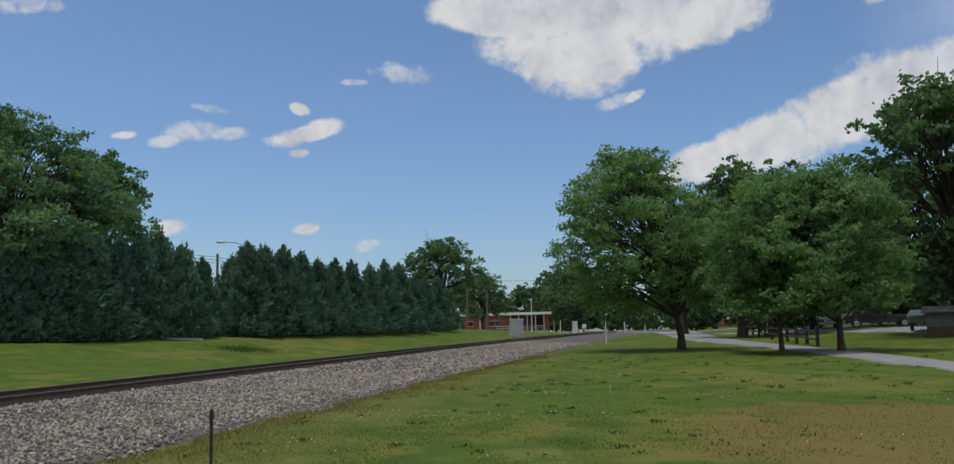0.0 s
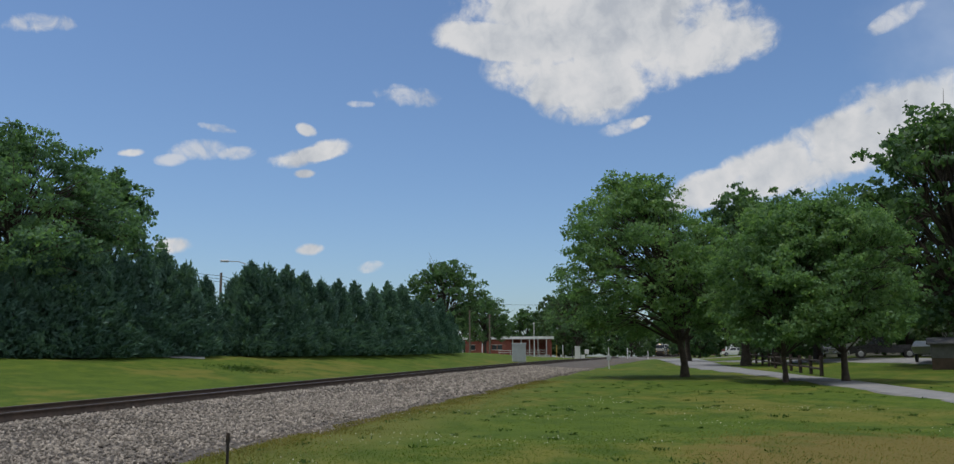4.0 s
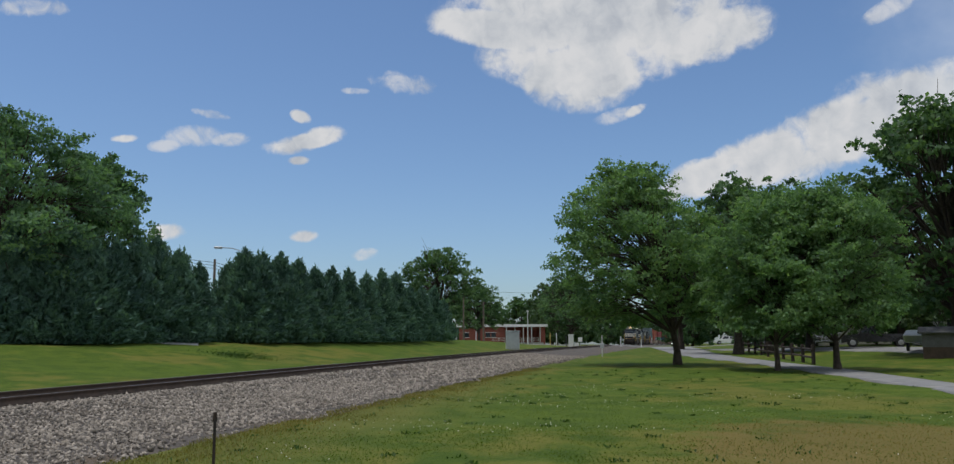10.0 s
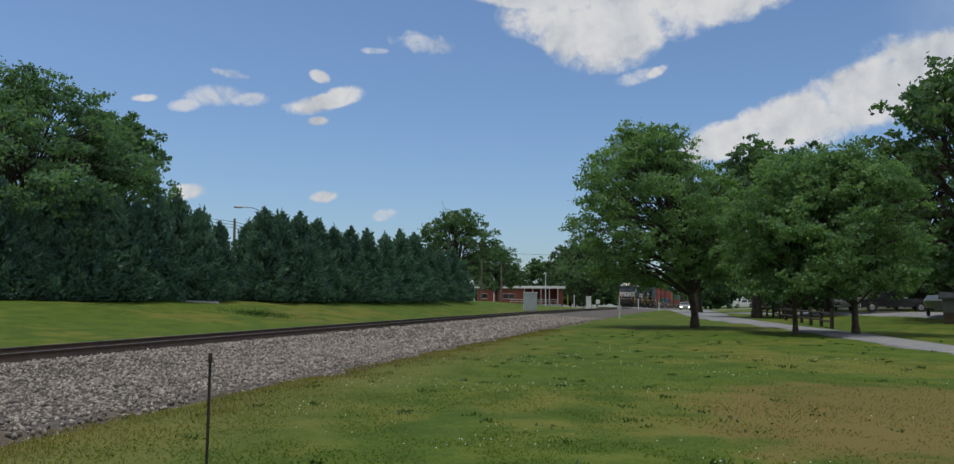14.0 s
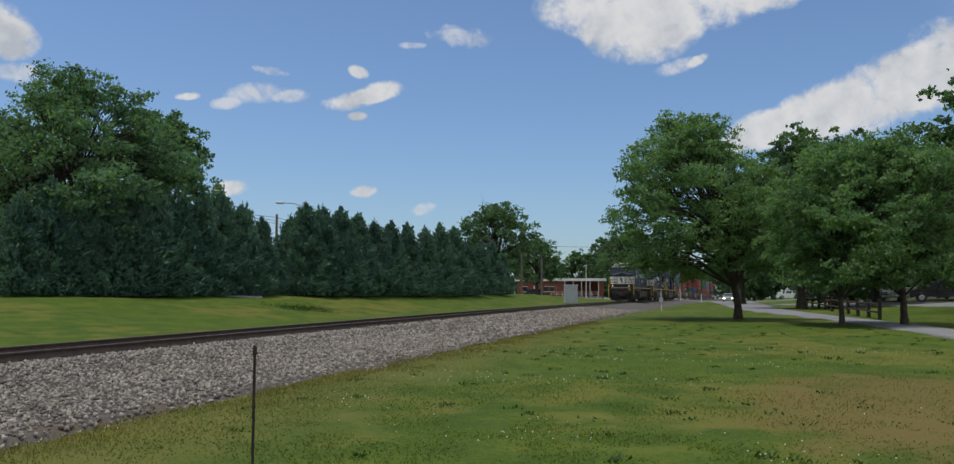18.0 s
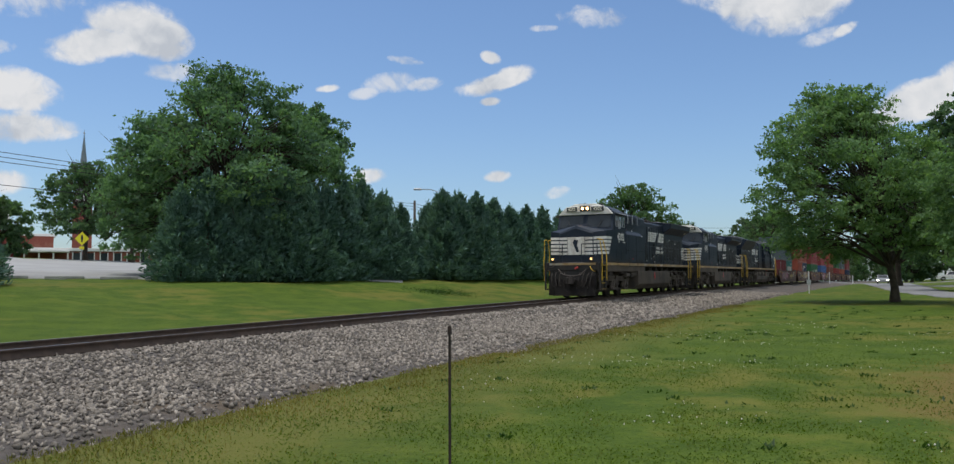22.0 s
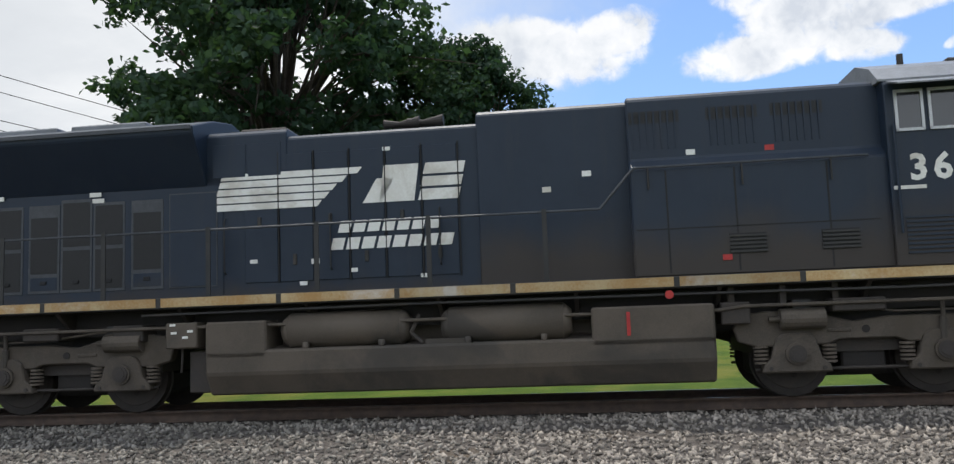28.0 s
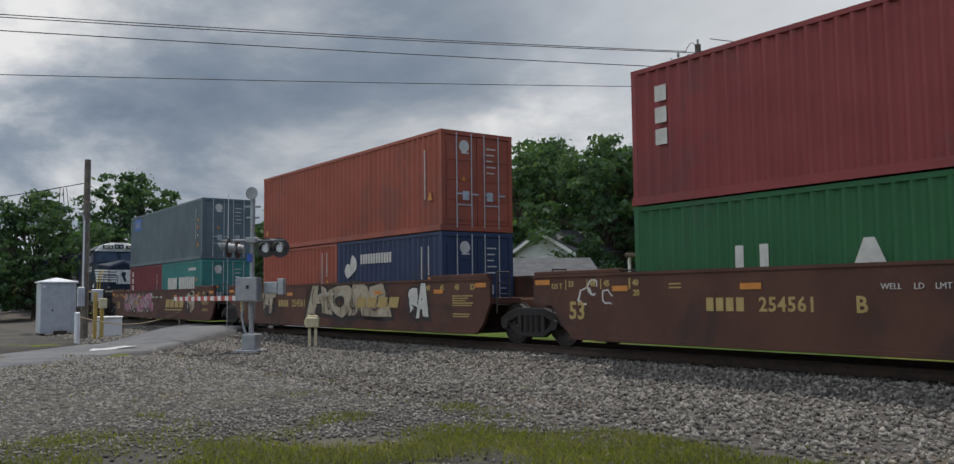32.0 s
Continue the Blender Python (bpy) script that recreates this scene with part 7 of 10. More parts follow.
def broad_tree(seed, height, spread, trunk, clear=0.22, leaves=7000, leaf=0.2, mat=None, lumps=26, lean=(0.0, 0.0), flat=1.0, shift=(0.0, 0.0)):
    """Trunk, limbs and a crown of leaf sprays in uneven lumps. Returns the thing, at its base."""
    rng = np.random.default_rng(seed)
    tree = new("tree")
    tv, tf = [], []

    def put(path, radii, n=7):
        v, f = tube(path, radii, n)
        o = len(tv)
        tv.extend(v)
        tf.extend([tuple(i + o for i in q) for q in f])
    top = Vector((lean[0], lean[1], height * 0.72))
    stem = [Vector((lean[0] * f ** 1.5, lean[1] * f ** 1.5, -0.25 + f * (height * 0.72))) + Vector((*rng.normal(0, 0.012 * height * f, 2), 0)) for f in np.linspace(0, 1, 9)]
    put(stem, [trunk * (1.5 if i == 0 else 1.0) * (1 - 0.8 * i / 8) * 0.5 for i in range(9)], 10)
    # lumps of the crown, spread by height
    mids, rad = [], []
    for i in range(lumps):
        f = (i + 0.5) / lumps
        z = clear + (1 - clear) * f
        wide = math.sin(math.pi * min(1, 0.16 + 0.80 * f ** 0.85)) ** 0.7 * flat
        ang = i * 2.399 + rng.uniform(-0.5, 0.5)
        r = spread / 2 * wide * (0.25 + 0.70 * rng.random() ** 0.55)
        mids.append((shift[0] + lean[0] * f + r * math.cos(ang), shift[1] + lean[1] * f + r * math.sin(ang), height * z * rng.uniform(0.95, 1.0)))
        rad.append(spread * rng.uniform(0.7, 1.25) * 1.02 / lumps ** 0.5)
    mids, rad = np.array(mids), np.array(rad)
    for m, r in zip(mids, rad):
        k = rng.integers(3, 7)
        a = stem[k] if stem[k].z < m[2] else stem[max(2, k - 3)]
        b = Vector(m)
        c = a.lerp(b, 0.5) + Vector((0, 0, 0.06 * height))
        t = trunk * 0.16
        put([a, a.lerp(c, 0.6), c, b], [t, t * 0.75, t * 0.5, t * 0.18], 5)
        for _ in range(3):
            e = b + Vector(rng.normal(0, r * 0.7, 3))
            put([c, c.lerp(e, 0.5) + Vector((0, 0, 0.05)), e], [t * 0.45, t * 0.3, t * 0.08], 4)
    raw("trunk", tv, tf, BARK, tree, smooth=True)
    per = rng.multinomial(leaves, rad ** 2 / (rad ** 2).sum())
    pts, nor = [], []
    for m, r, n in zip(mids, rad, per):
        # each lump is a bunch of small tufts
        tufts = max(7, int(n / 24))
        d = rng.normal(size=(tufts, 3))
        d /= np.linalg.norm(d, axis=1, keepdims=True)
        d[:, 2] = d[:, 2] * 0.62 + 0.10
        c = m + d * r * rng.uniform(0.45, 1.18, (tufts, 1))
        pick = rng.integers(0, tufts, n)
        p = c[pick] + rng.normal(size=(n, 3)) * r * np.array([0.17, 0.17, 0.10])
        pts.append(p)
        q = p - m
        nor.append(q / (np.linalg.norm(q, axis=1, keepdims=True) + 1e-9))
    pts, nor = np.concatenate(pts), np.concatenate(nor)
    keep = pts[:, 2] > height * clear * 0.75
    v, f = leaf_quads(pts[keep], nor[keep] + np.array([0, 0, 0.4]), leaf, rng)
    raw("crown", v, f, mat or LEAF_OAK, tree)
    return tree


def fir_tree(seed, height, spread, leaves=8000, leaf=0.19, spires=7):
    """A dense feathery evergreen, clothed to the ground: pointed leaders and upswept plumes."""
    rng = np.random.default_rng(seed)
    tree = new("evergreen_tree")
    v, f = tube([(0, 0, -0.2), (0.05, 0, height * 0.5), (0, 0, height * 0.97)], [0.16, 0.09, 0.02], 7)
    raw("trunk", v, f, BARK, tree, smooth=True)
    # plumes: foot, direction, length
    plumes = []
    count = int(height * 34)
    for i in range(count):
        h = ((i + rng.random()) / count) ** 1.12
        ang = rng.uniform(0, 2 * math.pi)
        wide = spread / 2 * (1 - h) ** 1.10 * (0.80 + 0.20 * min(1, h * 6)) * rng.uniform(0.72, 1.12)
        rise = 0.35 + 0.9 * h
        size = (0.55 + 0.75 * (1 - h)) * rng.uniform(0.7, 1.35)
        foot = np.array([math.cos(ang) * wide * 0.72, math.sin(ang) * wide * 0.72, max(0.15, h * height * 0.93)])
        way = np.array([math.cos(ang), math.sin(ang), rise])
        plumes.append((foot, way / np.linalg.norm(way), size))
    for i in range(spires):
        ang, r = rng.uniform(0, 2 * math.pi), spread * rng.uniform(0.05, 0.30)
        z = height * (0.97 - 1.15 * r / spread) * rng.uniform(0.9, 1.0)
        for k in range(5):
            plumes.append((np.array([math.cos(ang) * r, math.sin(ang) * r, z - 0.9 + 0.28 * k]) + rng.normal(0, 0.07, 3), np.array([rng.normal(0, 0.25), rng.normal(0, 0.25), 1.0]), 0.8))
    for k in range(9):
        plumes.append((np.array([0, 0, height * 0.82 + 0.15 * k * height / 9 * 1.1]), np.array([rng.normal(0, 0.25), rng.normal(0, 0.25), 1.0]), 0.62))
    each = max(10, leaves // len(plumes))
    pts, way = [], []
    for foot, d, size in plumes:
        f = rng.random(each) ** 0.8
        thin = (1 - 0.75 * f) * size * 0.34
        p = foot + d * (f * size)[:, None] + rng.normal(size=(each, 3)) * thin[:, None]
        pts.append(p)
        way.append(d + rng.normal(size=(each, 3)) * 0.45)
    # an inner core, so that no light comes through low down
    n = leaves // 4
    h = rng.random(n) ** 1.3
    a, r = rng.uniform(0, 2 * math.pi, n), spread / 2 * (1 - h) ** 0.8 * rng.uniform(0.1, 0.75, n)
    pts.append(np.stack([np.cos(a) * r, np.sin(a) * r, 0.1 + h * height * 0.9], -1))
    way.append(np.stack([np.cos(a), np.sin(a), np.ones(n) * 0.7], -1))
    pts, way = np.concatenate(pts), np.concatenate(way)
    pts[:, 2] = np.maximum(pts[:, 2], 0.06)
    b = way / (np.linalg.norm(way, axis=1, keepdims=True) + 1e-9)
    c = np.cross(b, rng.normal(size=b.shape))
    c /= np.linalg.norm(c, axis=1, keepdims=True) + 1e-9
    s = (leaf * rng.uniform(0.6, 1.4, len(pts)))[:, None]
    q = np.stack([pts - b * s * 0.8, pts + c * s * 0.34, pts + b * s * 1.2, pts - c * s * 0.34], 1)
    raw("crown", q.reshape(-1, 3), np.arange(4 * len(pts)).reshape(-1, 4), LEAF_FIR, tree)
    return tree


def at_polar(az, r):
    a = radians(az)
    return -math.sin(a) * r, math.cos(a) * r


def stand(tree, x, y, turn=0.0, scale=1.0, drop=0.0):
    tree.matrix_basis = pose(x, y, float(ground_z(x, y)) - drop, 0, 0, turn) @ Matrix.Scale(scale, 4)
    return tree


def plant(proto, label, category, group, spots, first=True):
    """Stands a tree and its copies at (x, y, turn, scale)."""
    out = []
    for i, (x, y, turn, scale) in enumerate(spots):
        m = pose(x, y, float(ground_z(x, y)), 0, 0, turn) @ Matrix.Scale(scale, 4)
        if i == 0 and first:
            proto.matrix_basis = m
            ob = proto
        else:
            ob = copy_thing(proto, Matrix.Identity(4))
            ob.matrix_basis = m
        tagged(ob, label, category, group)
        out.append(ob)
    return out


# the evergreens along the far edge of the lawn
firs = [fir_tree(21 + i, 7.1 + 0.25 * i, 5.3) for i in range(3)]
FIR_SPOTS = [(-19.0, 43, 2, 0.80), (-20.8, 43, 0, 0.78), (-22.4, 42, 2, 0.82), (-23.8, 42, 0, 0.80), (-25.2, 42, 1, 0.84), (-26.6, 43, 2, 0.80), (-27.9, 42, 0, 0.80), (-29.2, 43, 1, 0.76), (-30.4, 42, 2, 0.80), (-31.6, 42.5, 0, 0.62), (-32.6, 43, 1, 0.58),
             (-33.7, 42, 2, 0.60), (-34.6, 43, 0, 0.64), (-35.4, 42.5, 1, 0.68), (-36.5, 44, 2, 0.56),
             (-61.9, 59, 2, 0.74), (-60.7, 57, 0, 0.88), (-59.4, 56, 1, 0.92), (-58.2, 54.5, 2, 0.86), (-57.0, 53, 0, 0.84), (-55.7, 52, 1, 0.80), (-54.3, 51.5, 2, 0.82), (-52.8, 51, 0, 0.78), (-51.2, 50.5, 1, 0.80), (-49.6, 50, 2, 0.76), (-48.0, 49, 0, 0.72), (-52.0, 54, 2, 0.95), (-55.0, 55.5, 0, 0.95),
             (-63.7, 62, 0, 0.84), (-64.6, 61, 1, 1.04), (-65.7, 62.5, 0, 1.10), (-66.9, 64, 2, 1.06), (-68.0, 66, 1, 1.08), (-69.1, 68, 0, 1.06), (-70.2, 70, 2, 1.04),
             (-71.3, 72.5, 1, 1.06), (-72.4, 75, 0, 1.02), (-73.4, 78, 2, 0.98), (-74.3, 81, 1, 0.96), (-75.2, 84, 0, 0.92), (-76.0, 88, 2, 0.9), (-76.8, 92, 1, 0.86), (-77.5, 96, 0, 0.8)]
for kind in range(3):
    spots = [(*at_polar(az, r), az * 37 % 360, s * (0.80 if az < -63 else 1.16 if az > -29.5 else 0.96) * (1 + 0.09 * math.sin(az * 5.3))) for az, r, k, s in FIR_SPOTS if k == kind]
    plant(firs[kind], "dense dark green feathery evergreen tree at the edge of the lawn", "evergreen tree", "evergreens along the lawn", spots)

# the tall leafy trees among them
big = broad_tree(3, 12.6, 13.6, 0.7, 0.14, 46000, 0.115, LEAF_OAK, 110, flat=1.08)
stand(big, *at_polar(-50.9, 56))
tagged(big, "tall broad deciduous tree in full leaf above the evergreens", "tree", "trees by the lawn")
bigb = broad_tree(8, 11.6, 7.6, 0.5, 0.15, 18000, 0.135, LEAF_OAK, 70)
stand(bigb, *at_polar(-55.6, 59))
tagged(bigb, "leafy deciduous tree standing among the evergreens", "tree", "trees by the lawn")
bigc = broad_tree(9, 9.6, 8.4, 0.5, 0.14, 13000, 0.15, LEAF_OAK, 60)
stand(bigc, *at_polar(-47.6, 57))
tagged(bigc, "leafy deciduous tree beside the church parking lot", "tree", "trees by the lawn")

# trees on the near lawn, beside the drive
one = broad_tree(14, 11.3, 10.4, 0.44, 0.245, 48000, 0.092, LEAF_YOUNG, 120, lean=(-0.2, 1.0), shift=(0.0, 1.7))
stand(one, 50.8, -2.27)
tagged(one, "broad leafy shade tree with a dark leaning trunk on the lawn", "tree", "trees beside the drive")
two = broad_tree(15, 8.1, 7.8, 0.25, 0.24, 38000, 0.083, LEAF_YOUNG, 90)
stand(two, 43.05, -6.51)
tagged(two, "small leafy shade tree beside the grey drive", "tree", "trees beside the drive")
three = broad_tree(16, 8.6, 7.6, 0.34, 0.25, 38000, 0.083, LEAF_YOUNG, 90, lean=(0.2, 0.2))
stand(three, 43.4, -9.25)
tagged(three, "leafy shade tree with a stout trunk across the drive", "tree", "trees beside the drive")

# the tall dark trees behind the drive
dark = broad_tree(31, 16.0, 12.5, 0.8, 0.2, 18000, 0.20, LEAF_DARK, 80)
dark2 = broad_tree(32, 17.0, 14.5, 0.9, 0.2, 19000, 0.20, LEAF_DARK, 90)
plant(dark, "tall dark leafy tree behind the drive", "tree", "dark trees behind the drive",
      [(*at_polar(az, r), az * 53 % 360, s) for az, r, s in ((-96.3, 84, 1.0), (-98.1, 87, 0.98), (-92.8, 120, 1.0), (-100.5, 92, 0.92), (-115, 70, 1.0))])
plant(dark2, "tall dark spreading tree behind the drive", "tree", "dark trees behind the drive",
      [(*at_polar(az, r), az * 53 % 360, s) for az, r, s in ((-108.5, 67, 1.02), (-105.6, 92, 0.90), (-120, 60, 1.0))])

# woods that close the view, all along
wood = broad_tree(33, 11.0, 11.0, 0.5, 0.05, 4500, 0.36, LEAF_ROAD, 40)
wood2 = broad_tree(34, 9.5, 10.0, 0.5, 0.04, 4500, 0.36, LEAF_DARK, 40)
WOODS = [(-97.4, 112, 0.55), (-99.3, 104, 0.52), (-104.2, 100, 0.50), (-106.2, 96, 0.52), (-107.6, 88, 0.55), (-99.9, 128, 0.8), (-102.4, 126, 0.8), (-93.5, 210, 1.3), (-96, 215, 1.2), (-98.5, 150, 1.0), (-101.5, 140, 0.9), (-105.5, 130, 0.9), (-108, 120, 1.0), (-111, 105, 1.0), (-114, 100, 1.0), (-118, 95, 1.0),
         (-84.9, 214, 1.2), (-86.2, 226, 1.3), (-93.2, 246, 1.4), (-82.6, 250, 1.35), (-84.6, 230, 1.4), (-80.2, 260, 1.3), (-78.4, 250, 1.3), (-76.0, 240, 1.35), (-73.5, 220, 1.0), (-71, 200, 0.9),
         (-68, 190, 0.8), (-64, 180, 0.8), (-60, 170, 0.8), (-56, 165, 0.9), (-52, 165, 1.0), (-48.5, 150, 1.0), (-36.4, 112, 0.78), (-38.0, 116, 0.72), (-28, 130, 1.0), (-24, 120, 1.0), (-20, 115, 1.0), (-16, 110, 1.0),
         (-12, 100, 1.0), (-7, 95, 1.0), (-2, 90, 0.9), (3, 90, 0.95), (36, 85, 0.9), (33, 78, 0.8), (54, 88, 1.0), (57.5, 92, 1.0), (60.5, 95, 1.05), (63, 100, 1.0), (67, 104, 1.15), (70, 108, 1.0), (72.8, 108, 0.95),
         (80, 100, 0.95), (86.5, 95, 0.9), (89.5, 92, 0.9), (93, 92, 1.0),
         (-88.1, 282, 1.35), (-89.25, 335, 1.4), (-90.1, 385, 1.3), (-91.0, 432, 1.5), (-92.4, 505, 1.5)]
plant(wood, "leafy tree in the belt of woods", "tree", "belt of woods", [(*at_polar(az, r), az * 71 % 360, s) for az, r, s in WOODS[::2]])
plant(wood2, "dark leafy tree in the belt of woods", "tree", "belt of woods", [(*at_polar(az, r), az * 71 % 360, s) for az, r, s in WOODS[1::2]])

# the oak far down the line and its neighbours
oak = broad_tree(41, 14.5, 14.0, 0.8, 0.30, 10000, 0.24, LEAF_DARK, 60)
plant(oak, "wide dark oak far down the line", "tree", "far trees", [(*at_polar(-77.1, 138), 40, 1.0), (*at_polar(-85.8, 190), 150, 1.05), (*at_polar(-42.6, 100), 80, 0.70), (*at_polar(-45.2, 96), 200, 0.62), (*at_polar(-79.8, 150), 10, 0.68)])

# trees beyond the track at the level crossing
dusk = broad_tree(51, 19.0, 16.5, 0.9, 0.06, 60000, 0.175, LEAF_DUSK, 120)
plant(dusk, "tall dark leafy tree beyond the railway track", "tree", "trees at the crossing", [(*at_polar(21.1, 39), 0, 1.04), (*at_polar(9.0, 42), 130, 0.74), (*at_polar(25.2, 50), 250, 0.70)])
pale = broad_tree(52, 9.0, 9.0, 0.45, 0.12, 13000, 0.16, LEAF_ROAD, 60)
plant(pale, "bright green leafy tree beside the road", "tree", "trees at the crossing",
      [(*at_polar(65.6, 62), 0, 1.07), (*at_polar(77.2, 66), 90, 1.06), (*at_polar(82.8, 72), 200, 0.98), (*at_polar(86.8, 76), 30, 0.95), (*at_polar(47.2, 64), 140, 1.28), (*at_polar(52.0, 70), 240, 1.36), (*at_polar(43.8, 66), 60, 1.25), (*at_polar(41.0, 70), 20, 1.3), (*at_polar(37.8, 68), 110, 1.12), (*at_polar(34.8, 66), 300, 1.02), (*at_polar(32.2, 66), 170, 0.9), (*at_polar(50.4, 82), 75, 1.62), (*at_polar(54.5, 84), 210, 1.35), (*at_polar(46.0, 78), 320, 1.42)])

# ---- roads, lots and small ground things ----
def gz(x, y):
    return float(ground_z(x, y))


def seen(az, r, z=None, turn=0.0):
    """A place at a bearing and distance from the middle of the plan; local y points away from it."""
    x, y = at_polar(az, r)
    return pose(x, y, gz(x, y) if z is None else z, 0, 0, az + turn)


GRAVEL = material("gravel_lot", (0.084, 0.076, 0.065), (0.040, 0.036, 0.032), 0.95, scale=9, fine=30, bump=1.0, dirt=(0.105, 0.096, 0.059), dirt_scale=0.35, space="World")
ROAD = material("worn_asphalt", (0.148, 0.148, 0.152), (0.109, 0.109, 0.114), 0.92, scale=1.2, fine=60, bump=0.35, dirt=(0.179, 0.176, 0.168), dirt_scale=0.3, space="World")
MARK = material("road_paint", (0.62, 0.62, 0.60), (0.42, 0.42, 0.41), 0.8, scale=8, fine=60, space="World")
CONCRETE = material("concrete", (0.40, 0.39, 0.37), (0.30, 0.29, 0.28), 0.9, scale=3, fine=40, bump=0.3)
GALV = material("galvanised_steel", (0.42, 0.44, 0.46), (0.33, 0.35, 0.37), 0.45, 0.6, scale=7, fine=50, bump=0.05)
SILVER = material("silver_paint", (0.50, 0.53, 0.56), (0.43, 0.45, 0.48), 0.5, 0.2, scale=3, fine=30, bump=0.06, dirt=(0.36, 0.37, 0.38))
MASTGREY = material("mast_grey", (0.34, 0.35, 0.355), (0.27, 0.28, 0.285), 0.5, 0.25, scale=5, fine=40, bump=0.06, dirt=(0.22, 0.215, 0.20))
# The shade of the trees over the shed is put into this dark grey.
SHEDGREY = material("shed_board", (0.13, 0.13, 0.128), (0.10, 0.10, 0.098), 0.9, scale=3, fine=25, bump=0.2)
PALE = material("white_steel", (0.74, 0.75, 0.75), (0.64, 0.65, 0.65), 0.5, scale=3, fine=30, bump=0.04, dirt=(0.55, 0.54, 0.50))
CREAM = material("cream_paint", (0.62, 0.55, 0.36), (0.52, 0.45, 0.28), 0.6, scale=6, fine=40, bump=0.1)
OCHRE = material("ochre_post_paint", (0.50, 0.36, 0.10), (0.40, 0.28, 0.09), 0.7, scale=6, fine=40, bump=0.1)
DARKIRON = material("dark_steel", (0.035, 0.033, 0.032), (0.07, 0.045, 0.035), 0.7, 0.5, scale=20, fine=90)
BLACKENED = material("lamp_black", (0.02, 0.02, 0.022), (0.03, 0.03, 0.032), 0.5, scale=6)
REDBAND = material("barrier_red", (0.50, 0.05, 0.04), (0.40, 0.05, 0.04), 0.5, scale=6)
WHITEBAND = material("barrier_white", (0.74, 0.74, 0.72), (0.6, 0.6, 0.58), 0.5, scale=6)
LENS = material("signal_lens", (0.55, 0.57, 0.60), (0.42, 0.43, 0.46), 0.25, 0.6, scale=8, bump=0.0)
BLUESIGN = material("blue_plate", (0.03, 0.10, 0.42), (0.03, 0.08, 0.34), 0.5, scale=6)
YELLOWSIGN = material("yellow_sign", (0.80, 0.72, 0.02), (0.70, 0.62, 0.02), 0.5, scale=6)
POLEWOOD = material("pole_timber", (0.20, 0.165, 0.13), (0.12, 0.10, 0.085), 0.95, scale=4, fine=40, bump=0.5)
FENCEWOOD = material("fence_timber", (0.045, 0.032, 0.023), (0.027, 0.020, 0.016), 0.95, scale=4, fine=40, bump=0.6, by_object=0.25)
ROPE = material("rope", (0.42, 0.34, 0.22), (0.32, 0.26, 0.17), 0.95, scale=30, fine=90)
CABLE = material("cable", (0.025, 0.025, 0.027), (0.04, 0.04, 0.04), 0.7, scale=8)
PORCELAIN = material("insulator", (0.30, 0.31, 0.32), (0.22, 0.23, 0.24), 0.3, scale=8)
BRICKWALL = material("red_brick", (0.28, 0.085, 0.06), (0.20, 0.06, 0.045), 0.9, scale=5, fine=18, bump=0.4, dirt=(0.30, 0.13, 0.09))
TANBRICK = material("tan_brick", (0.24, 0.19, 0.145), (0.18, 0.14, 0.105), 0.9, scale=5, fine=18, bump=0.4)
TRIMWHITE = material("white_trim", (0.78, 0.78, 0.76), (0.68, 0.68, 0.66), 0.6, scale=3, fine=30, bump=0.05)
SIDING = material("pale_siding", (0.66, 0.67, 0.67), (0.57, 0.58, 0.58), 0.7, scale=2, fine=25, bump=0.1)
ROOFGREY = material("grey_shingle", (0.12, 0.12, 0.125), (0.08, 0.08, 0.085), 0.95, scale=2, fine=18, bump=0.6)
ROOFBROWN = material("brown_shingle", (0.13, 0.085, 0.06), (0.085, 0.06, 0.045), 0.95, scale=2, fine=18, bump=0.6)
SLATE = material("spire_lead", (0.18, 0.22, 0.24), (0.13, 0.17, 0.19), 0.5, 0.2, scale=3)
WINDOW = glass("window_glass", (0.05, 0.06, 0.07))
SHEDBLUE = material("blue_grey_siding", (0.20, 0.24, 0.28), (0.16, 0.19, 0.22), 0.8, scale=2, fine=25, bump=0.1)
BROWNBASE = material("brown_skirting", (0.10, 0.065, 0.045), (0.07, 0.05, 0.035), 0.9, scale=3)

strip("road", [(12, -32), (6, -26), (-8, -12), (-15, -5.4), (-23.2, 2.2), (-31, 9.6), (-34.5, 12.7), (-47, 26), (-66, 48), (-90, 75)],
      [(2, -36), (0, -30), (-15, -14), (-21, -6), (-29.2, 2.8), (-40.3, 11.1), (-42.5, 12.7), (-55, 26), (-73, 48), (-97, 75)], ROAD,
      "worn grey asphalt road crossing the railway track", "road", 0.055, 1.2,
      flat=lambda x, y: float(np.maximum(ground_z(x, y), rail_z(x) - 0.055 - 0.45 * smooth((abs(y - track_y(x)) - 1.6) / 5.5))))
strip("gravel_lot", [(0.5, 8.4), (-4.6, 6.6), (-6.6, 3.6), (-7.0, 0.5), (-7.6, -4), (-3.4, -12.2)],
      [(-34.2, 12.3), (-30.4, 8.9), (-23, 2.0), (-19, -1.6), (-14.8, -5.6), (-8.0, -12.0)], GRAVEL, "grey gravel shoulder with sparse weeds beside the road", "gravel", 0.022, 0.8)
strip("gravel_yard", [(-42.6, 12.4), (-40.6, 11.0), (-29.6, 2.8), (-21.3, -6.2)], [(-75, 11.6), (-70, 4), (-66, -2), (-62, -12)], GRAVEL, "stony ground round the relay house", "gravel", 0.02, 0.8)
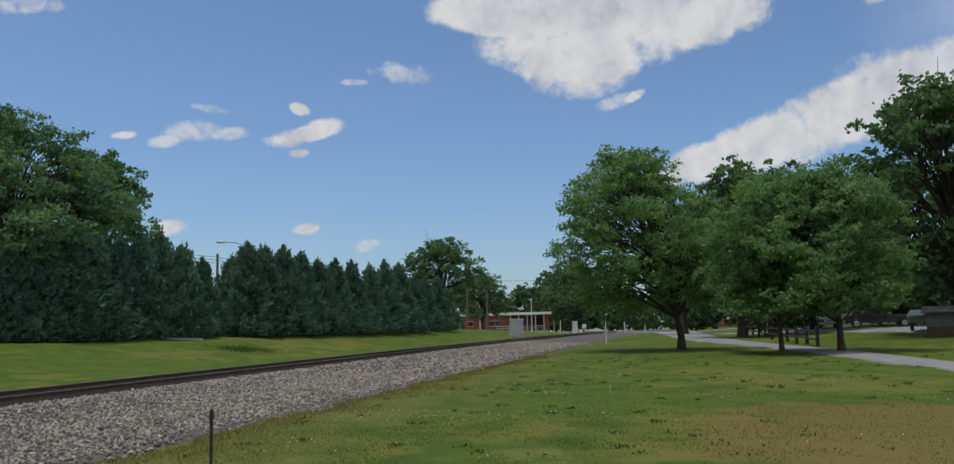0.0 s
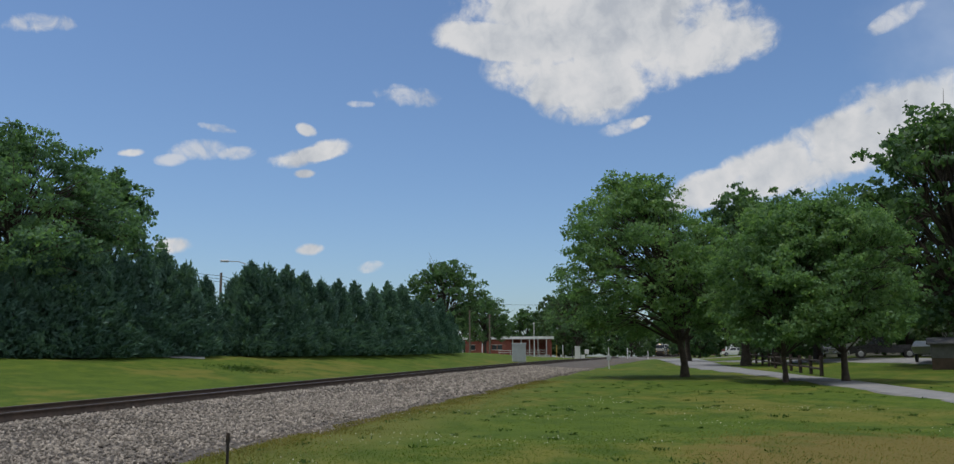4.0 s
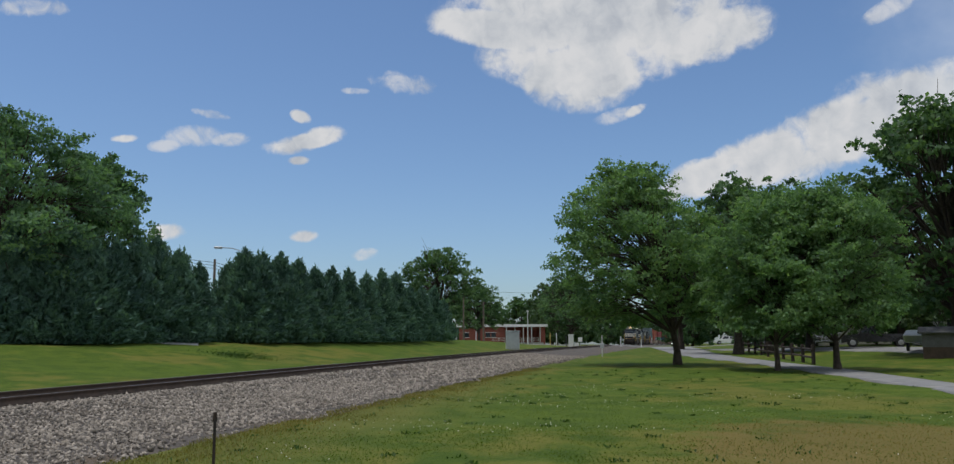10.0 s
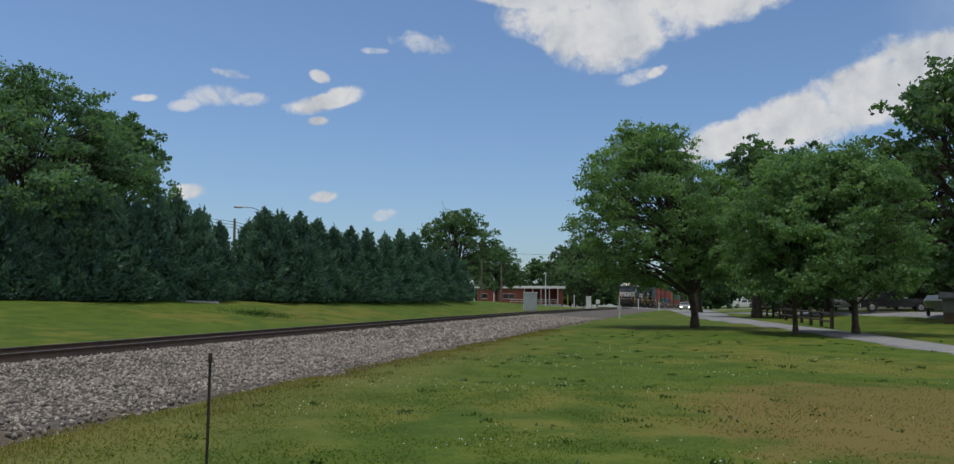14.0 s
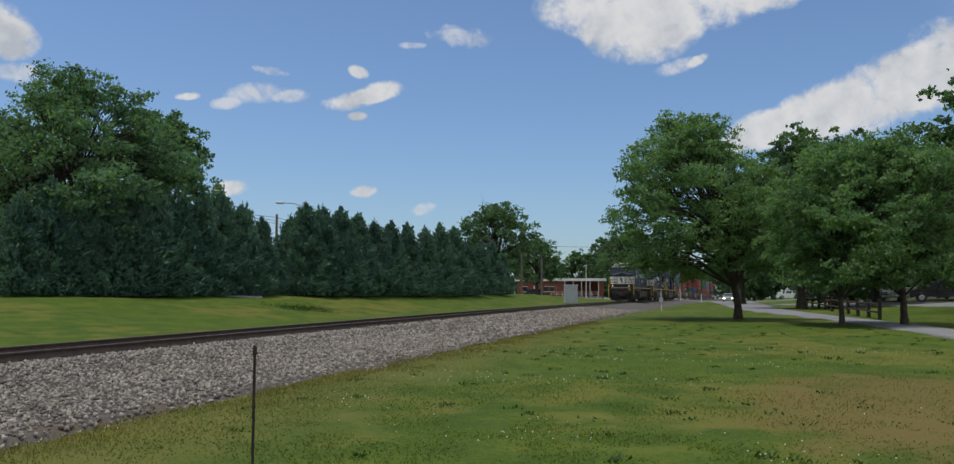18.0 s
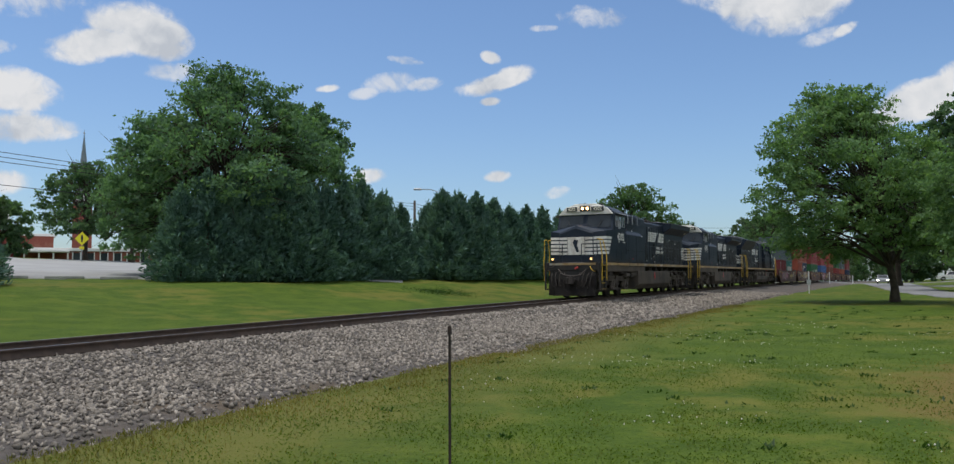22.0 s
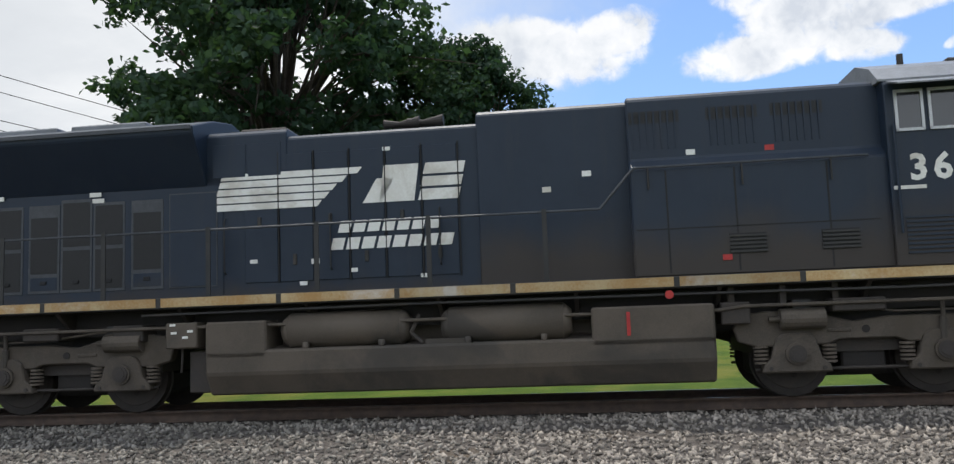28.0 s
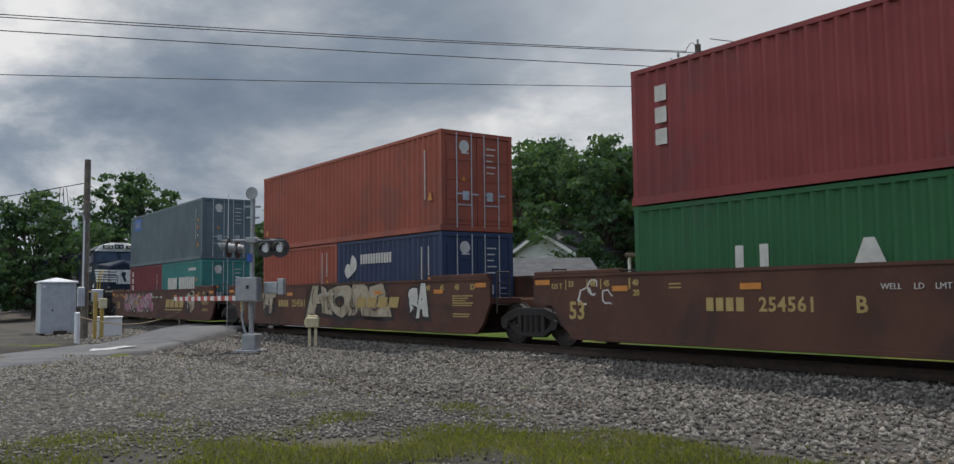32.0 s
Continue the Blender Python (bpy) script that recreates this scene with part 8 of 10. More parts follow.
strip("drive", [(4, -9.6), (10, -9.5), (26.7, -8.8), (35.6, -8.1), (44.7, -7.4), (58.6, -6), (69, -4.4), (87, -3.3), (113, -2.9), (172, -2.6)],
      [(4, -13.2), (10, -12.5), (31.9, -10.5), (43.4, -9.9), (53.5, -8.9), (68, -7.9), (89.6, -7.5), (127, -9), (172, -10)], PAVING, "pale grey asphalt drive winding through the lawn", "drive", 0.035)
strip("side_drive", [(118, -8.6), (98, -12.6), (84, -15.8), (64, -21.5), (52, -30)], [(124, -12), (100, -16.8), (86, -20.5), (69, -26), (56, -34)], PAVING, "grey driveway leading to the houses under the trees", "drive", 0.05)
strip("street", [(170, -60), (171, -10), (171, 60)], [(179, -60), (180, -10), (180, 60)], PAVING, "grey street crossing the railway far down the line", "street", 0.05, 2.0,
      flat=lambda x, y: float(np.maximum(ground_z(x, y), rail_z(x) - 0.06 - 0.4 * smooth((abs(y - track_y(x)) - 1.6) / 6))))
strip("car_park", [(124, 24), (130, 19.5), (170, 18.5)], [(124, 40), (140, 43), (170, 44)], LOT, "pale concrete car park before the brick building", "car park", 0.05, 2.0)


def church_lot():
    """The pale parking lot with its row of wheel stops."""
    near, far = [], []
    for az in (-8, -16, -24, -32, -40, -48, -56, -62):
        x, y = at_polar(az, 51.5 if az > -50 else 55)
        near.append((x, y))
        far.append(at_polar(az, 126))
    strip("parking_lot", near, far, LOT, "wide pale grey parking lot behind the evergreens", "parking lot", 0.05, 2.0)
    stop = box(bmesh.new(), -0.95, -0.09, -0.03, 0.95, 0.09, 0.13, 0.02)
    first = part("wheel_stop", stop, CONCRETE)
    for i, az in enumerate(np.arange(-20.5, -50, -3.0)):
        x, y = at_polar(az, 50.9)
        m = pose(x, y, gz(x, y) + 0.03, 0, 0, az)
        ob = first if i == 0 else twin(first, m)
        ob.matrix_basis = m
        tagged(ob, "grey concrete wheel stop along the parking lot edge", "wheel stop", "wheel stops of the parking lot")


church_lot()


def road_arrow():
    bm = bmesh.new()
    out = [(-1.2, -0.22), (0.1, -0.22), (0.1, -0.55), (1.1, 0.0), (0.1, 0.55), (0.1, 0.22), (-1.2, 0.22)]
    prism(bm, out, 0, 0.006, "z")
    ob = part("road_arrow", bm, MARK)
    ob.matrix_basis = pose(-29.3, 5.9, gz(-29.3, 5.9) + 0.088, 0, 0, -43)
    tagged(ob, "worn white arrow painted on the asphalt road", "road marking", kind="structure")


road_arrow()


def stake():
    st = thing("metal_stake", "thin dark rusty metal rod stuck in the grass", "stake", m=pose(1.172, 0.564, gz(1.17, 0.56)))
    top = 1.125 - gz(1.17, 0.56)
    part("shaft", rod(bmesh.new(), (0, 0, -0.2), (0.004, 0, top - 0.012), 0.0022, n=8), DARKIRON, st)
    part("cap", rod(bmesh.new(), (0.004, 0, top - 0.013), (0.004, 0, top), 0.0036, 0.0028), DARKIRON, st)


stake()


# ---- the level crossing ----
def signal_mast():
    x, y = -25.0, 8.95
    s = thing("crossing_signal", "silver level crossing signal with unlit lamps and lowered barrier", "crossing signal", m=pose(x, y, gz(x, y), 0, 0, 47))
    # local y points up the road, away from those who wait; x to their right
    part("footing", box(box(bmesh.new(), -0.36, -0.36, -0.3, 0.36, 0.36, 0.13, 0.03), -0.22, -0.22, 0.12, 0.22, 0.22, 0.58, 0.03), MASTGREY, s, "heavy silver base casting")
    part("mast", rod(rod(bmesh.new(), (0, 0, 0.5), (0, 0, 4.62), 0.075, 0.07, 14), (0, 0, 1.0), (0, 0, 1.5), 0.098, n=14), MASTGREY, s)
    part("bell", rod(rod(bmesh.new(), (0, -0.1, 4.72), (0, -0.02, 4.72), 0.19, 0.15, 20), (0, -0.02, 4.72), (0, 0.06, 4.72), 0.08, n=12), MASTGREY, s, "round silver bell")
    part("cross_bracket", box(bmesh.new(), -0.24, -0.04, 4.30, 0.24, 0.04, 4.36, 0.01), MASTGREY, s)
    part("cross_bracket", box(bmesh.new(), -0.20, -0.04, 3.98, 0.20, 0.04, 4.03, 0.01), MASTGREY, s)
    part("junction_cap", box(bmesh.new(), -0.17, -0.14, 3.24, 0.17, 0.14, 3.42, 0.03), MASTGREY, s)
    part("crossarm", rod(bmesh.new(), (-0.98, 0, 3.33), (0.98, 0, 3.33), 0.035, n=10), MASTGREY, s)

    def lamp(px, side, z=3.10):
        g = new("flasher")
        g.parent, g.matrix_basis = s, pose(px, -0.03, z, 0, 0, 0) if side < 0 else pose(-0.62, px, z, 0, 0, -82)
        part("background", rod(bmesh.new(), (0, 0.0, 0), (0, 0.03, 0), 0.29, n=24), BLACKENED, g, "black round backboard")
        part("housing", rod(rod(bmesh.new(), (0, 0.03, 0), (0, 0.20, 0), 0.15, 0.10, 16), (0, 0.1, 0.1), (0, 0.1, 0.26), 0.03), MASTGREY, g)
        part("lens", rod(bmesh.new(), (0, -0.03, 0), (0, 0.0, 0), 0.12, 0.145, 20), LENS, g, "unlit silvery lens")
        bm = bmesh.new()
        n = 14
        ring = []
        for yy in (0.0, -0.30):
            ring.append([(0.165 * math.cos(math.pi * (i / n * 1.3 - 0.15)), yy * (0.55 + 0.45 * math.sin(math.pi * i / n)), 0.165 * math.sin(math.pi * (i / n * 1.3 - 0.15))) for i in range(n + 1)])
        va, vb = [bm.verts.new(p) for p in ring[0]], [bm.verts.new(p) for p in ring[1]]
        for i in range(n):
            bm.faces.new((va[i], va[i + 1], vb[i + 1], vb[i]))
        bmesh.ops.solidify(bm, geom=bm.faces[:], thickness=0.008)
        part("visor", bm, MASTGREY, g, "silver visor")
    lamp(0.42, -1)
    lamp(0.86, -1)
    lamp(-0.30, 1)
    lamp(0.34, 1)
    box_ = part("control_box", box(bmesh.new(), -0.34, -0.42, 1.52, 0.34, -0.06, 2.24, 0.03), MASTGREY, s, "light grey barrier machine box")
    part("door", box(bmesh.new(), -0.31, -0.435, 1.56, 0.31, -0.421, 2.20, 0.006), MASTGREY, box_)
    part("lock", box(bmesh.new(), 0.0, -0.455, 1.90, 0.09, -0.436, 2.0, 0.006), BLACKENED, box_, "dark lock")
    part("arm_bracket", box(box(bmesh.new(), -0.52, 0.0, 1.55, -0.36, 0.30, 2.15, 0.02), -0.40, -0.1, 1.75, -0.3, 0.1, 1.95), GALV, s)
    part("counterweight", box(bmesh.new(), 0.38, -0.05, 1.75, 0.80, 0.25, 2.1, 0.02), GALV, s)
    part("counterweight", box(bmesh.new(), 0.78, -0.02, 1.72, 0.98, 0.20, 2.2, 0.02), GALV, s)
    part("blue_sign", box(bmesh.new(), -0.13, -0.10, 2.68, 0.03, -0.08, 2.92), BLUESIGN, s, "small blue notice plate")
    part("conduit", pipe(bmesh.new(), [(-0.2, -0.15, 1.54), (-0.26, -0.1, 1.1), (-0.22, -0.08, 0.8), (-0.12, -0.05, 0.5)], 0.035, 8), GALV, s)
    # the barrier, lowered across the road, in its bands
    way = Vector((-math.cos(radians(47)), math.sin(radians(47)), 0))
    for i in range(20):
        bm = bmesh.new()
        a = Vector((-0.42, 0.12, 1.62)) + way * (i * 0.36) + Vector((0, 0, -0.004 * i))
        b = a + way * 0.352
        d = way.cross(Vector((0, 0, 1)))
        pts = [a - Vector((0, 0, 0.07)), b - Vector((0, 0, 0.07)), b + Vector((0, 0, 0.07)), a + Vector((0, 0, 0.07))]
        panel(bm, pts, 0, 0.04, d)
        part("barrier_band", bm, REDBAND if i % 2 == 0 else WHITEBAND, s, "red reflective band" if i % 2 == 0 else "white reflective band")
    for i in (4, 9, 14):
        a = Vector((-0.42, 0.12, 1.74)) + way * (i * 0.36)
        part("barrier_lamp", rod(bmesh.new(), a - way * 0.06, a + way * 0.06, 0.05, n=10), BLACKENED, s)
    an = thing("antenna_mast", "thin pale whip antenna rising beside the crossing signal", "antenna", m=pose(-27.4, 9.0, gz(-27.4, 9.0)))
    part("whip", rod(bmesh.new(), (0, 0, 3.0), (0, 0, 4.95), 0.016, 0.010), PALE, an)
    part("pole", rod(bmesh.new(), (0, 0, -0.2), (0, 0, 3.05), 0.013), GALV, an)


signal_mast()


def junction_box():
    x, y = -24.6, 10.7
    j = thing("junction_box", "cream metal junction box on two wooden posts", "junction box", m=pose(x, y, gz(x, y), 0, 0, 62))
    part("post", box(bmesh.new(), -0.13, -0.05, -0.3, -0.04, 0.04, 0.75, 0.01), CREAM, j)
    part("post", box(bmesh.new(), 0.05, -0.05, -0.3, 0.14, 0.04, 0.75, 0.01), CREAM, j)
    b = part("case", box(box(bmesh.new(), -0.21, -0.17, 0.72, 0.21, 0.13, 1.03, 0.03), -0.16, -0.12, 1.02, 0.16, 0.1, 1.09, 0.02), CREAM, j)
    part("cap", box(bmesh.new(), -0.08, -0.06, 1.085, 0.10, 0.05, 1.15, 0.01), POLEWOOD, b)
    part("hinge", box(bmesh.new(), -0.24, -0.1, 0.80, -0.20, 0.0, 0.95, 0.008), CREAM, b)


junction_box()


def relay_house():
    x, y = -44.9, 6.6
    h = thing("relay_house", "silver sheet steel relay house with a shallow pyramid roof", "relay house", m=pose(x, y, gz(x, y) + 0.10))
    part("wall_panel", box(bmesh.new(), -0.72, -0.75, 0.10, 0.72, 0.75, 2.42, 0.015), SILVER, h)
    bm = bmesh.new()
    a = [bm.verts.new(p) for p in ((-0.8, -0.83, 2.42), (0.8, -0.83, 2.42), (0.8, 0.83, 2.42), (-0.8, 0.83, 2.42))]
    b = [bm.verts.new(p) for p in ((-0.8, -0.83, 2.48), (0.8, -0.83, 2.48), (0.8, 0.83, 2.48), (-0.8, 0.83, 2.48))]
    top = bm.verts.new((0, 0, 2.68))
    bm.faces.new(a[::-1])
    for i in range(4):
        bm.faces.new((a[i], a[(i + 1) % 4], b[(i + 1) % 4], b[i]))
        bm.faces.new((b[i], b[(i + 1) % 4], top))
    part("roof", bm, PALE, h, "white pyramid roof")
    d = part("door", box(bmesh.new(), 0.722, -0.32, 0.22, 0.745, 0.55, 2.10, 0.006), SILVER, h)
    part("handle", box(bmesh.new(), 0.746, -0.28, 1.10, 0.78, -0.22, 1.22, 0.006), BLACKENED, d, "dark latch")
    for zz in (0.5, 1.2, 1.9):
        part("hinge", box(bmesh.new(), 0.746, 0.52, zz, 0.765, 0.57, zz + 0.12), GALV, d)
    part("vent", rod(bmesh.new(), (0.74, -0.62, 2.25), (0.83, -0.62, 2.25), 0.07, n=10), PALE, h)
    part("skid", box(bmesh.new(), -0.72, -0.72, -0.12, 0.72, -0.55, 0.10), DARKIRON, h)
    part("skid", box(bmesh.new(), -0.72, 0.55, -0.12, 0.72, 0.72, 0.10), DARKIRON, h)
    part("cable_box", box(bmesh.new(), 0.76, -0.2, 0.02, 1.0, 0.35, 0.22, 0.02), DARKIRON, h)


relay_house()


def wooden_pole(x, y, high, r0=0.15, r1=0.11, lean=(0, 0), label="weathered wooden utility pole", cat="utility pole", group="utility poles"):
    p = thing("utility_pole", label, cat, group, pose(x, y, gz(x, y)))
    part("pole", rod(bmesh.new(), (0, 0, -0.4), (lean[0], lean[1], high), r0, r1, 12), POLEWOOD, p)
    return p


def wire(a, b, sag, r=0.012, n=14, group="overhead wires", label="black overhead wire strung between poles", mat=None, name="overhead_wire"):
    a, b = Vector(a), Vector(b)
    pts = []
    for i in range(n + 1):
        f = i / n
        p = a.lerp(b, f)
        p.z -= 4 * sag * f * (1 - f)
        pts.append(p)
    v, f = tube(pts, [r] * (n + 1), 5)
    ob = raw(name, v, f, mat or CABLE, smooth=True)
    return tagged(ob, label, "rope" if mat else "wire", group)


def meter_pole():
    x, y = -39.2, 6.85
    g = gz(x, y)
    p = wooden_pole(x, y, 7.6, 0.16, 0.125, label="weathered wooden service pole beside the relay house")
    part("conduit", rod(bmesh.new(), (0.14, -0.10, 1.5), (0.12, -0.10, 5.0), 0.035), PALE, p)
    part("weatherhead", pipe(bmesh.new(), [(0.12, -0.1, 5.0), (0.1, -0.16, 5.25), (0.05, -0.32, 5.3)], 0.05), GALV, p)
    part("meter_box", box(bmesh.new(), 0.15, -0.32, 1.45, 0.32, -0.05, 2.25, 0.02), SILVER, p, "grey electricity meter box")
    part("switch_box", box(bmesh.new(), 0.10, 0.22, 1.65, 0.28, 0.66, 2.15, 0.02), SILVER, p, "grey switch box")
    for k in range(3):
        a, b = Vector((0.03, -0.34, 5.3)), Vector((0, -0.75 - 0.12 * k, 6.35))
        pts = [a.lerp(b, f / 8) + Vector((0, -0.05 - 0.12 * k * math.sin(math.pi * f / 8), -0.75 * math.sin(math.pi * f / 8))) for f in range(9)]
        part("drip_loop", pipe(bmesh.new(), pts, 0.014, 5), CABLE, p)
    wire((x, y - 0.1, g + 6.6), (-52, -14, g + 6.2), 1.1, 0.02, label="service wire sagging away from the pole")
    v = thing("marker_post", "white plastic post beside the service pole", "post", "posts by the road", pose(-36.0, 6.05, gz(-36.0, 6.05)))
    part("tube", rod(bmesh.new(), (0, 0, -0.3), (0, 0, 1.12), 0.10, n=14), PALE, v)
    part("cap", rod(bmesh.new(), (0, 0, 1.12), (0, 0, 1.16), 0.115, 0.06, 14), PALE, v)
    for px, py, hh in ((-38.2, 7.08, 2.02), (-38.0, 7.3, 1.75)):
        o = thing("yellow_post", "ochre painted wooden post with a small box", "post", "posts by the road", pose(px, py, gz(px, py)))
        part("post", box(bmesh.new(), -0.07, -0.07, -0.3, 0.07, 0.07, hh, 0.01), OCHRE, o)
        if hh < 2:
            part("terminal_box", box(bmesh.new(), 0.06, -0.15, 1.35, 0.26, 0.15, 1.75, 0.02), CREAM, o)
    c = thing("ground_cabinet", "low off-white equipment cabinet on a concrete pad", "cabinet", m=pose(-40.0, 8.0, gz(-40.0, 8.0)))
    part("pad", box(bmesh.new(), -0.9, -0.7, -0.1, 0.9, 1.2, 0.07, 0.02), CONCRETE, c)
    b = part("body", box(bmesh.new(), -0.35, -0.55, 0.07, 0.35, 0.45, 0.84, 0.03), PALE, c)
    part("lid", box(bmesh.new(), -0.38, -0.58, 0.84, 0.38, 0.48, 0.92, 0.03), PALE, b)
    w = thing("wooden_post", "grey weathered wooden post holding a rope", "post", "posts by the road", pose(-41.6, 11.5, gz(-41.6, 11.5)))
    part("post", box(bmesh.new(), -0.13, -0.13, -0.3, 0.13, 0.13, 1.16, 0.02), POLEWOOD, w)
    wire((-36.0, 6.12, gz(-36, 6) + 0.98), (-41.5, 11.4, gz(-41.6, 11.5) + 1.02), 0.42, 0.022, 16, "", "tan rope sagging between two posts", ROPE, "rope")


meter_pole()


def line_pole(x, y, high, turn):
    p = thing("line_pole", "tall wooden power pole with a crossarm and insulators", "utility pole", "utility poles", pose(x, y, gz(x, y), 0, 0, turn))
    part("pole", rod(bmesh.new(), (0, 0, -0.4), (0, 0, high), 0.17, 0.12, 12), POLEWOOD, p)
    part("crossarm", box(bmesh.new(), -1.15, -0.17, high - 0.85, 1.15, -0.07, high - 0.72, 0.01), POLEWOOD, p)
    part("brace", rod(bmesh.new(), (-0.6, -0.1, high - 0.85), (0, -0.1, high - 1.4), 0.02), GALV, p)
    part("brace", rod(bmesh.new(), (0.6, -0.1, high - 0.85), (0, -0.1, high - 1.4), 0.02), GALV, p)
    for i, px in enumerate((-1.05, -0.55, 0.55, 1.05)):
        part("insulator", rod(rod(bmesh.new(), (px, -0.12, high - 0.72), (px, -0.12, high - 0.6), 0.02), (px, -0.12, high - 0.62), (px, -0.12, high - 0.48), 0.065, 0.045, 10), PORCELAIN, p)
    part("top_insulator", rod(bmesh.new(), (0, 0, high), (0, 0, high + 0.22), 0.05, 0.04), PORCELAIN, p)
    for k, (a, b) in enumerate((((-1.05, 0.5), (-0.55, -0.5)), ((0.55, 0.6), (1.05, -0.4)), ((0.1, 0.3), (0.55, -0.4)), ((-0.1, -0.2), (-1.05, -0.5)))):
        pts = []
        for f in range(9):
            w = f / 8
            pts.append((a[0] + (b[0] - a[0]) * w, a[1] + (b[1] - a[1]) * w - 0.1, high - 0.55 + 0.45 * math.sin(math.pi * w) * (1 if k % 2 else -1)))
        part("jumper_wire", pipe(bmesh.new(), pts, 0.014, 5), CABLE, p)
    part("ground_wire", rod(bmesh.new(), (0.05, -0.16, 0), (0.04, -0.13, high - 0.9), 0.012), CABLE, p)
    return p


def power_line():
    ax, ay = -23.7, 27.0
    top = 11.0
    spans = {"a": ((ax, ay), (-43, -28)), "b": ((ax, ay), (-11.5, 62))}
    line_pole(ax, ay, top - gz(ax, ay), 78)
    line_pole(-43, -28, 11.2 - gz(-43, -28), 70)
    line_pole(-11.5, 62, 11.0 - gz(-11.5, 62), 70)
    for (px, py), (qx, qy) in spans.values():
        d = Vector((qx - px, qy - py, 0)).normalized()
        side = Vector((-d.y, d.x, 0))
        for off, z, sag in ((-0.95, 10.98, 0.41), (0.0, 10.66, 0.46), (0.95, 9.76, 0.27)):
            o = side * off
            wire((px + o.x, py + o.y, z), (qx + o.x, qy + o.y, z), sag, 0.017)
        wire((px, py, 9.25), (qx, qy, 7.6), 0.25, 0.014)
    for k in (0, 1, 2):
        wire((ax, ay, 9.9 - 0.35 * k), at_polar(30 - 1.5 * k, 46) + (6.4 - 0.5 * k,), 0.5, 0.012)
    wire((ax, ay, 10.2), (ax - 2.2, ay - 0.5, gz(ax - 2.2, ay)), 0.0, 0.012, 2, label="steel guy wire staying the power pole")
    x, y = at_polar(42.4, 33)
    wooden_pole(x, y, 6.6, 0.13, 0.10, (0.35, 0.3), "short leaning wooden pole beside the power pole")
    x, y = at_polar(27.6, 36)
    wooden_pole(x, y, 7.6, 0.14, 0.10, (-0.75, 0.1), "leaning bare wooden pole before the dark tree")


power_line()


# ---- houses ----
def gable_house(m, wide, deep, eave, ridge, wall, roof, label, trim=None, across=True, windows=(), door=None, garage=None, cat="house"):
    """Local front at y = 0, x to the right. across: the ridge runs along x, else the gable faces front."""
    h = thing("house", label, cat, "houses", m)
    bm = bmesh.new()
    if across:
        prism(bm, [(0, -0.5), (deep, -0.5), (deep, eave), (deep / 2, ridge - 0.1), (0, eave)], -wide / 2, wide / 2, "x")
    else:
        prism(bm, [(-wide / 2, -0.5), (wide / 2, -0.5), (wide / 2, eave), (0, ridge - 0.1), (-wide / 2, eave)], 0, deep, "y")
    part("wall", bm, wall, h)
    for s in (-1, 1):
        bm = bmesh.new()
        if across:
            mid, half = deep / 2, deep / 2 + 0.45
            drop = (ridge - eave) / (deep / 2) * half
            prism(bm, [(mid, ridge), (mid + s * half, ridge - drop), (mid + s * half, ridge - drop + 0.14), (mid, ridge + 0.16)], -wide / 2 - 0.4, wide / 2 + 0.4, "x")
        else:
            half = wide / 2 + 0.45
            drop = (ridge - eave) / (wide / 2) * half
            prism(bm, [(0, ridge), (s * half, ridge - drop), (s * half, ridge - drop + 0.14), (0, ridge + 0.16)], -0.5, deep + 0.4, "y")
        r = part("roof", bm, roof, h)
        if trim:
            bm = bmesh.new()
            if across:
                box(bm, -wide / 2 - 0.4, (deep + 0.42) if s > 0 else -0.47, eave - 0.32, wide / 2 + 0.4, (deep + 0.47) if s > 0 else -0.42, eave - 0.02)
            else:
                prism(bm, [(0, ridge - 0.02), (s * half, ridge - drop - 0.02), (s * half, ridge - drop - 0.26), (0, ridge - 0.28)], -0.55, -0.50, "y")
            part("fascia", bm, trim, r, "white fascia board")
    for wx, wz, ww, wh in windows:
        w = part("window", box(bmesh.new(), wx - ww / 2, -0.04, wz - wh / 2, wx + ww / 2, 0.02, wz + wh / 2), WINDOW, h)
        part("window_frame", box(box(box(box(bmesh.new(), wx - ww / 2 - 0.09, -0.06, wz - wh / 2 - 0.09, wx + ww / 2 + 0.09, 0.01, wz - wh / 2), wx - ww / 2 - 0.09, -0.06, wz + wh / 2, wx + ww / 2 + 0.09, 0.01, wz + wh / 2 + 0.09),
                                     wx - ww / 2 - 0.09, -0.06, wz - wh / 2, wx - ww / 2, 0.01, wz + wh / 2), wx + ww / 2, -0.06, wz - wh / 2, wx + ww / 2 + 0.09, 0.01, wz + wh / 2), TRIMWHITE, w)
        part("glazing_bar", box(bmesh.new(), wx - ww / 2, -0.065, wz - 0.025, wx + ww / 2, -0.041, wz + 0.025), TRIMWHITE, w)
    if door is not None:
        part("door", box(bmesh.new(), door - 0.48, -0.05, 0.0, door + 0.48, 0.02, 2.05, 0.01), TRIMWHITE, h)
    if garage is not None:
        part("garage_door", box(bmesh.new(), garage - 1.3, -0.05, 0.0, garage + 1.3, 0.02, 2.2, 0.01), TRIMWHITE, h)
    return h


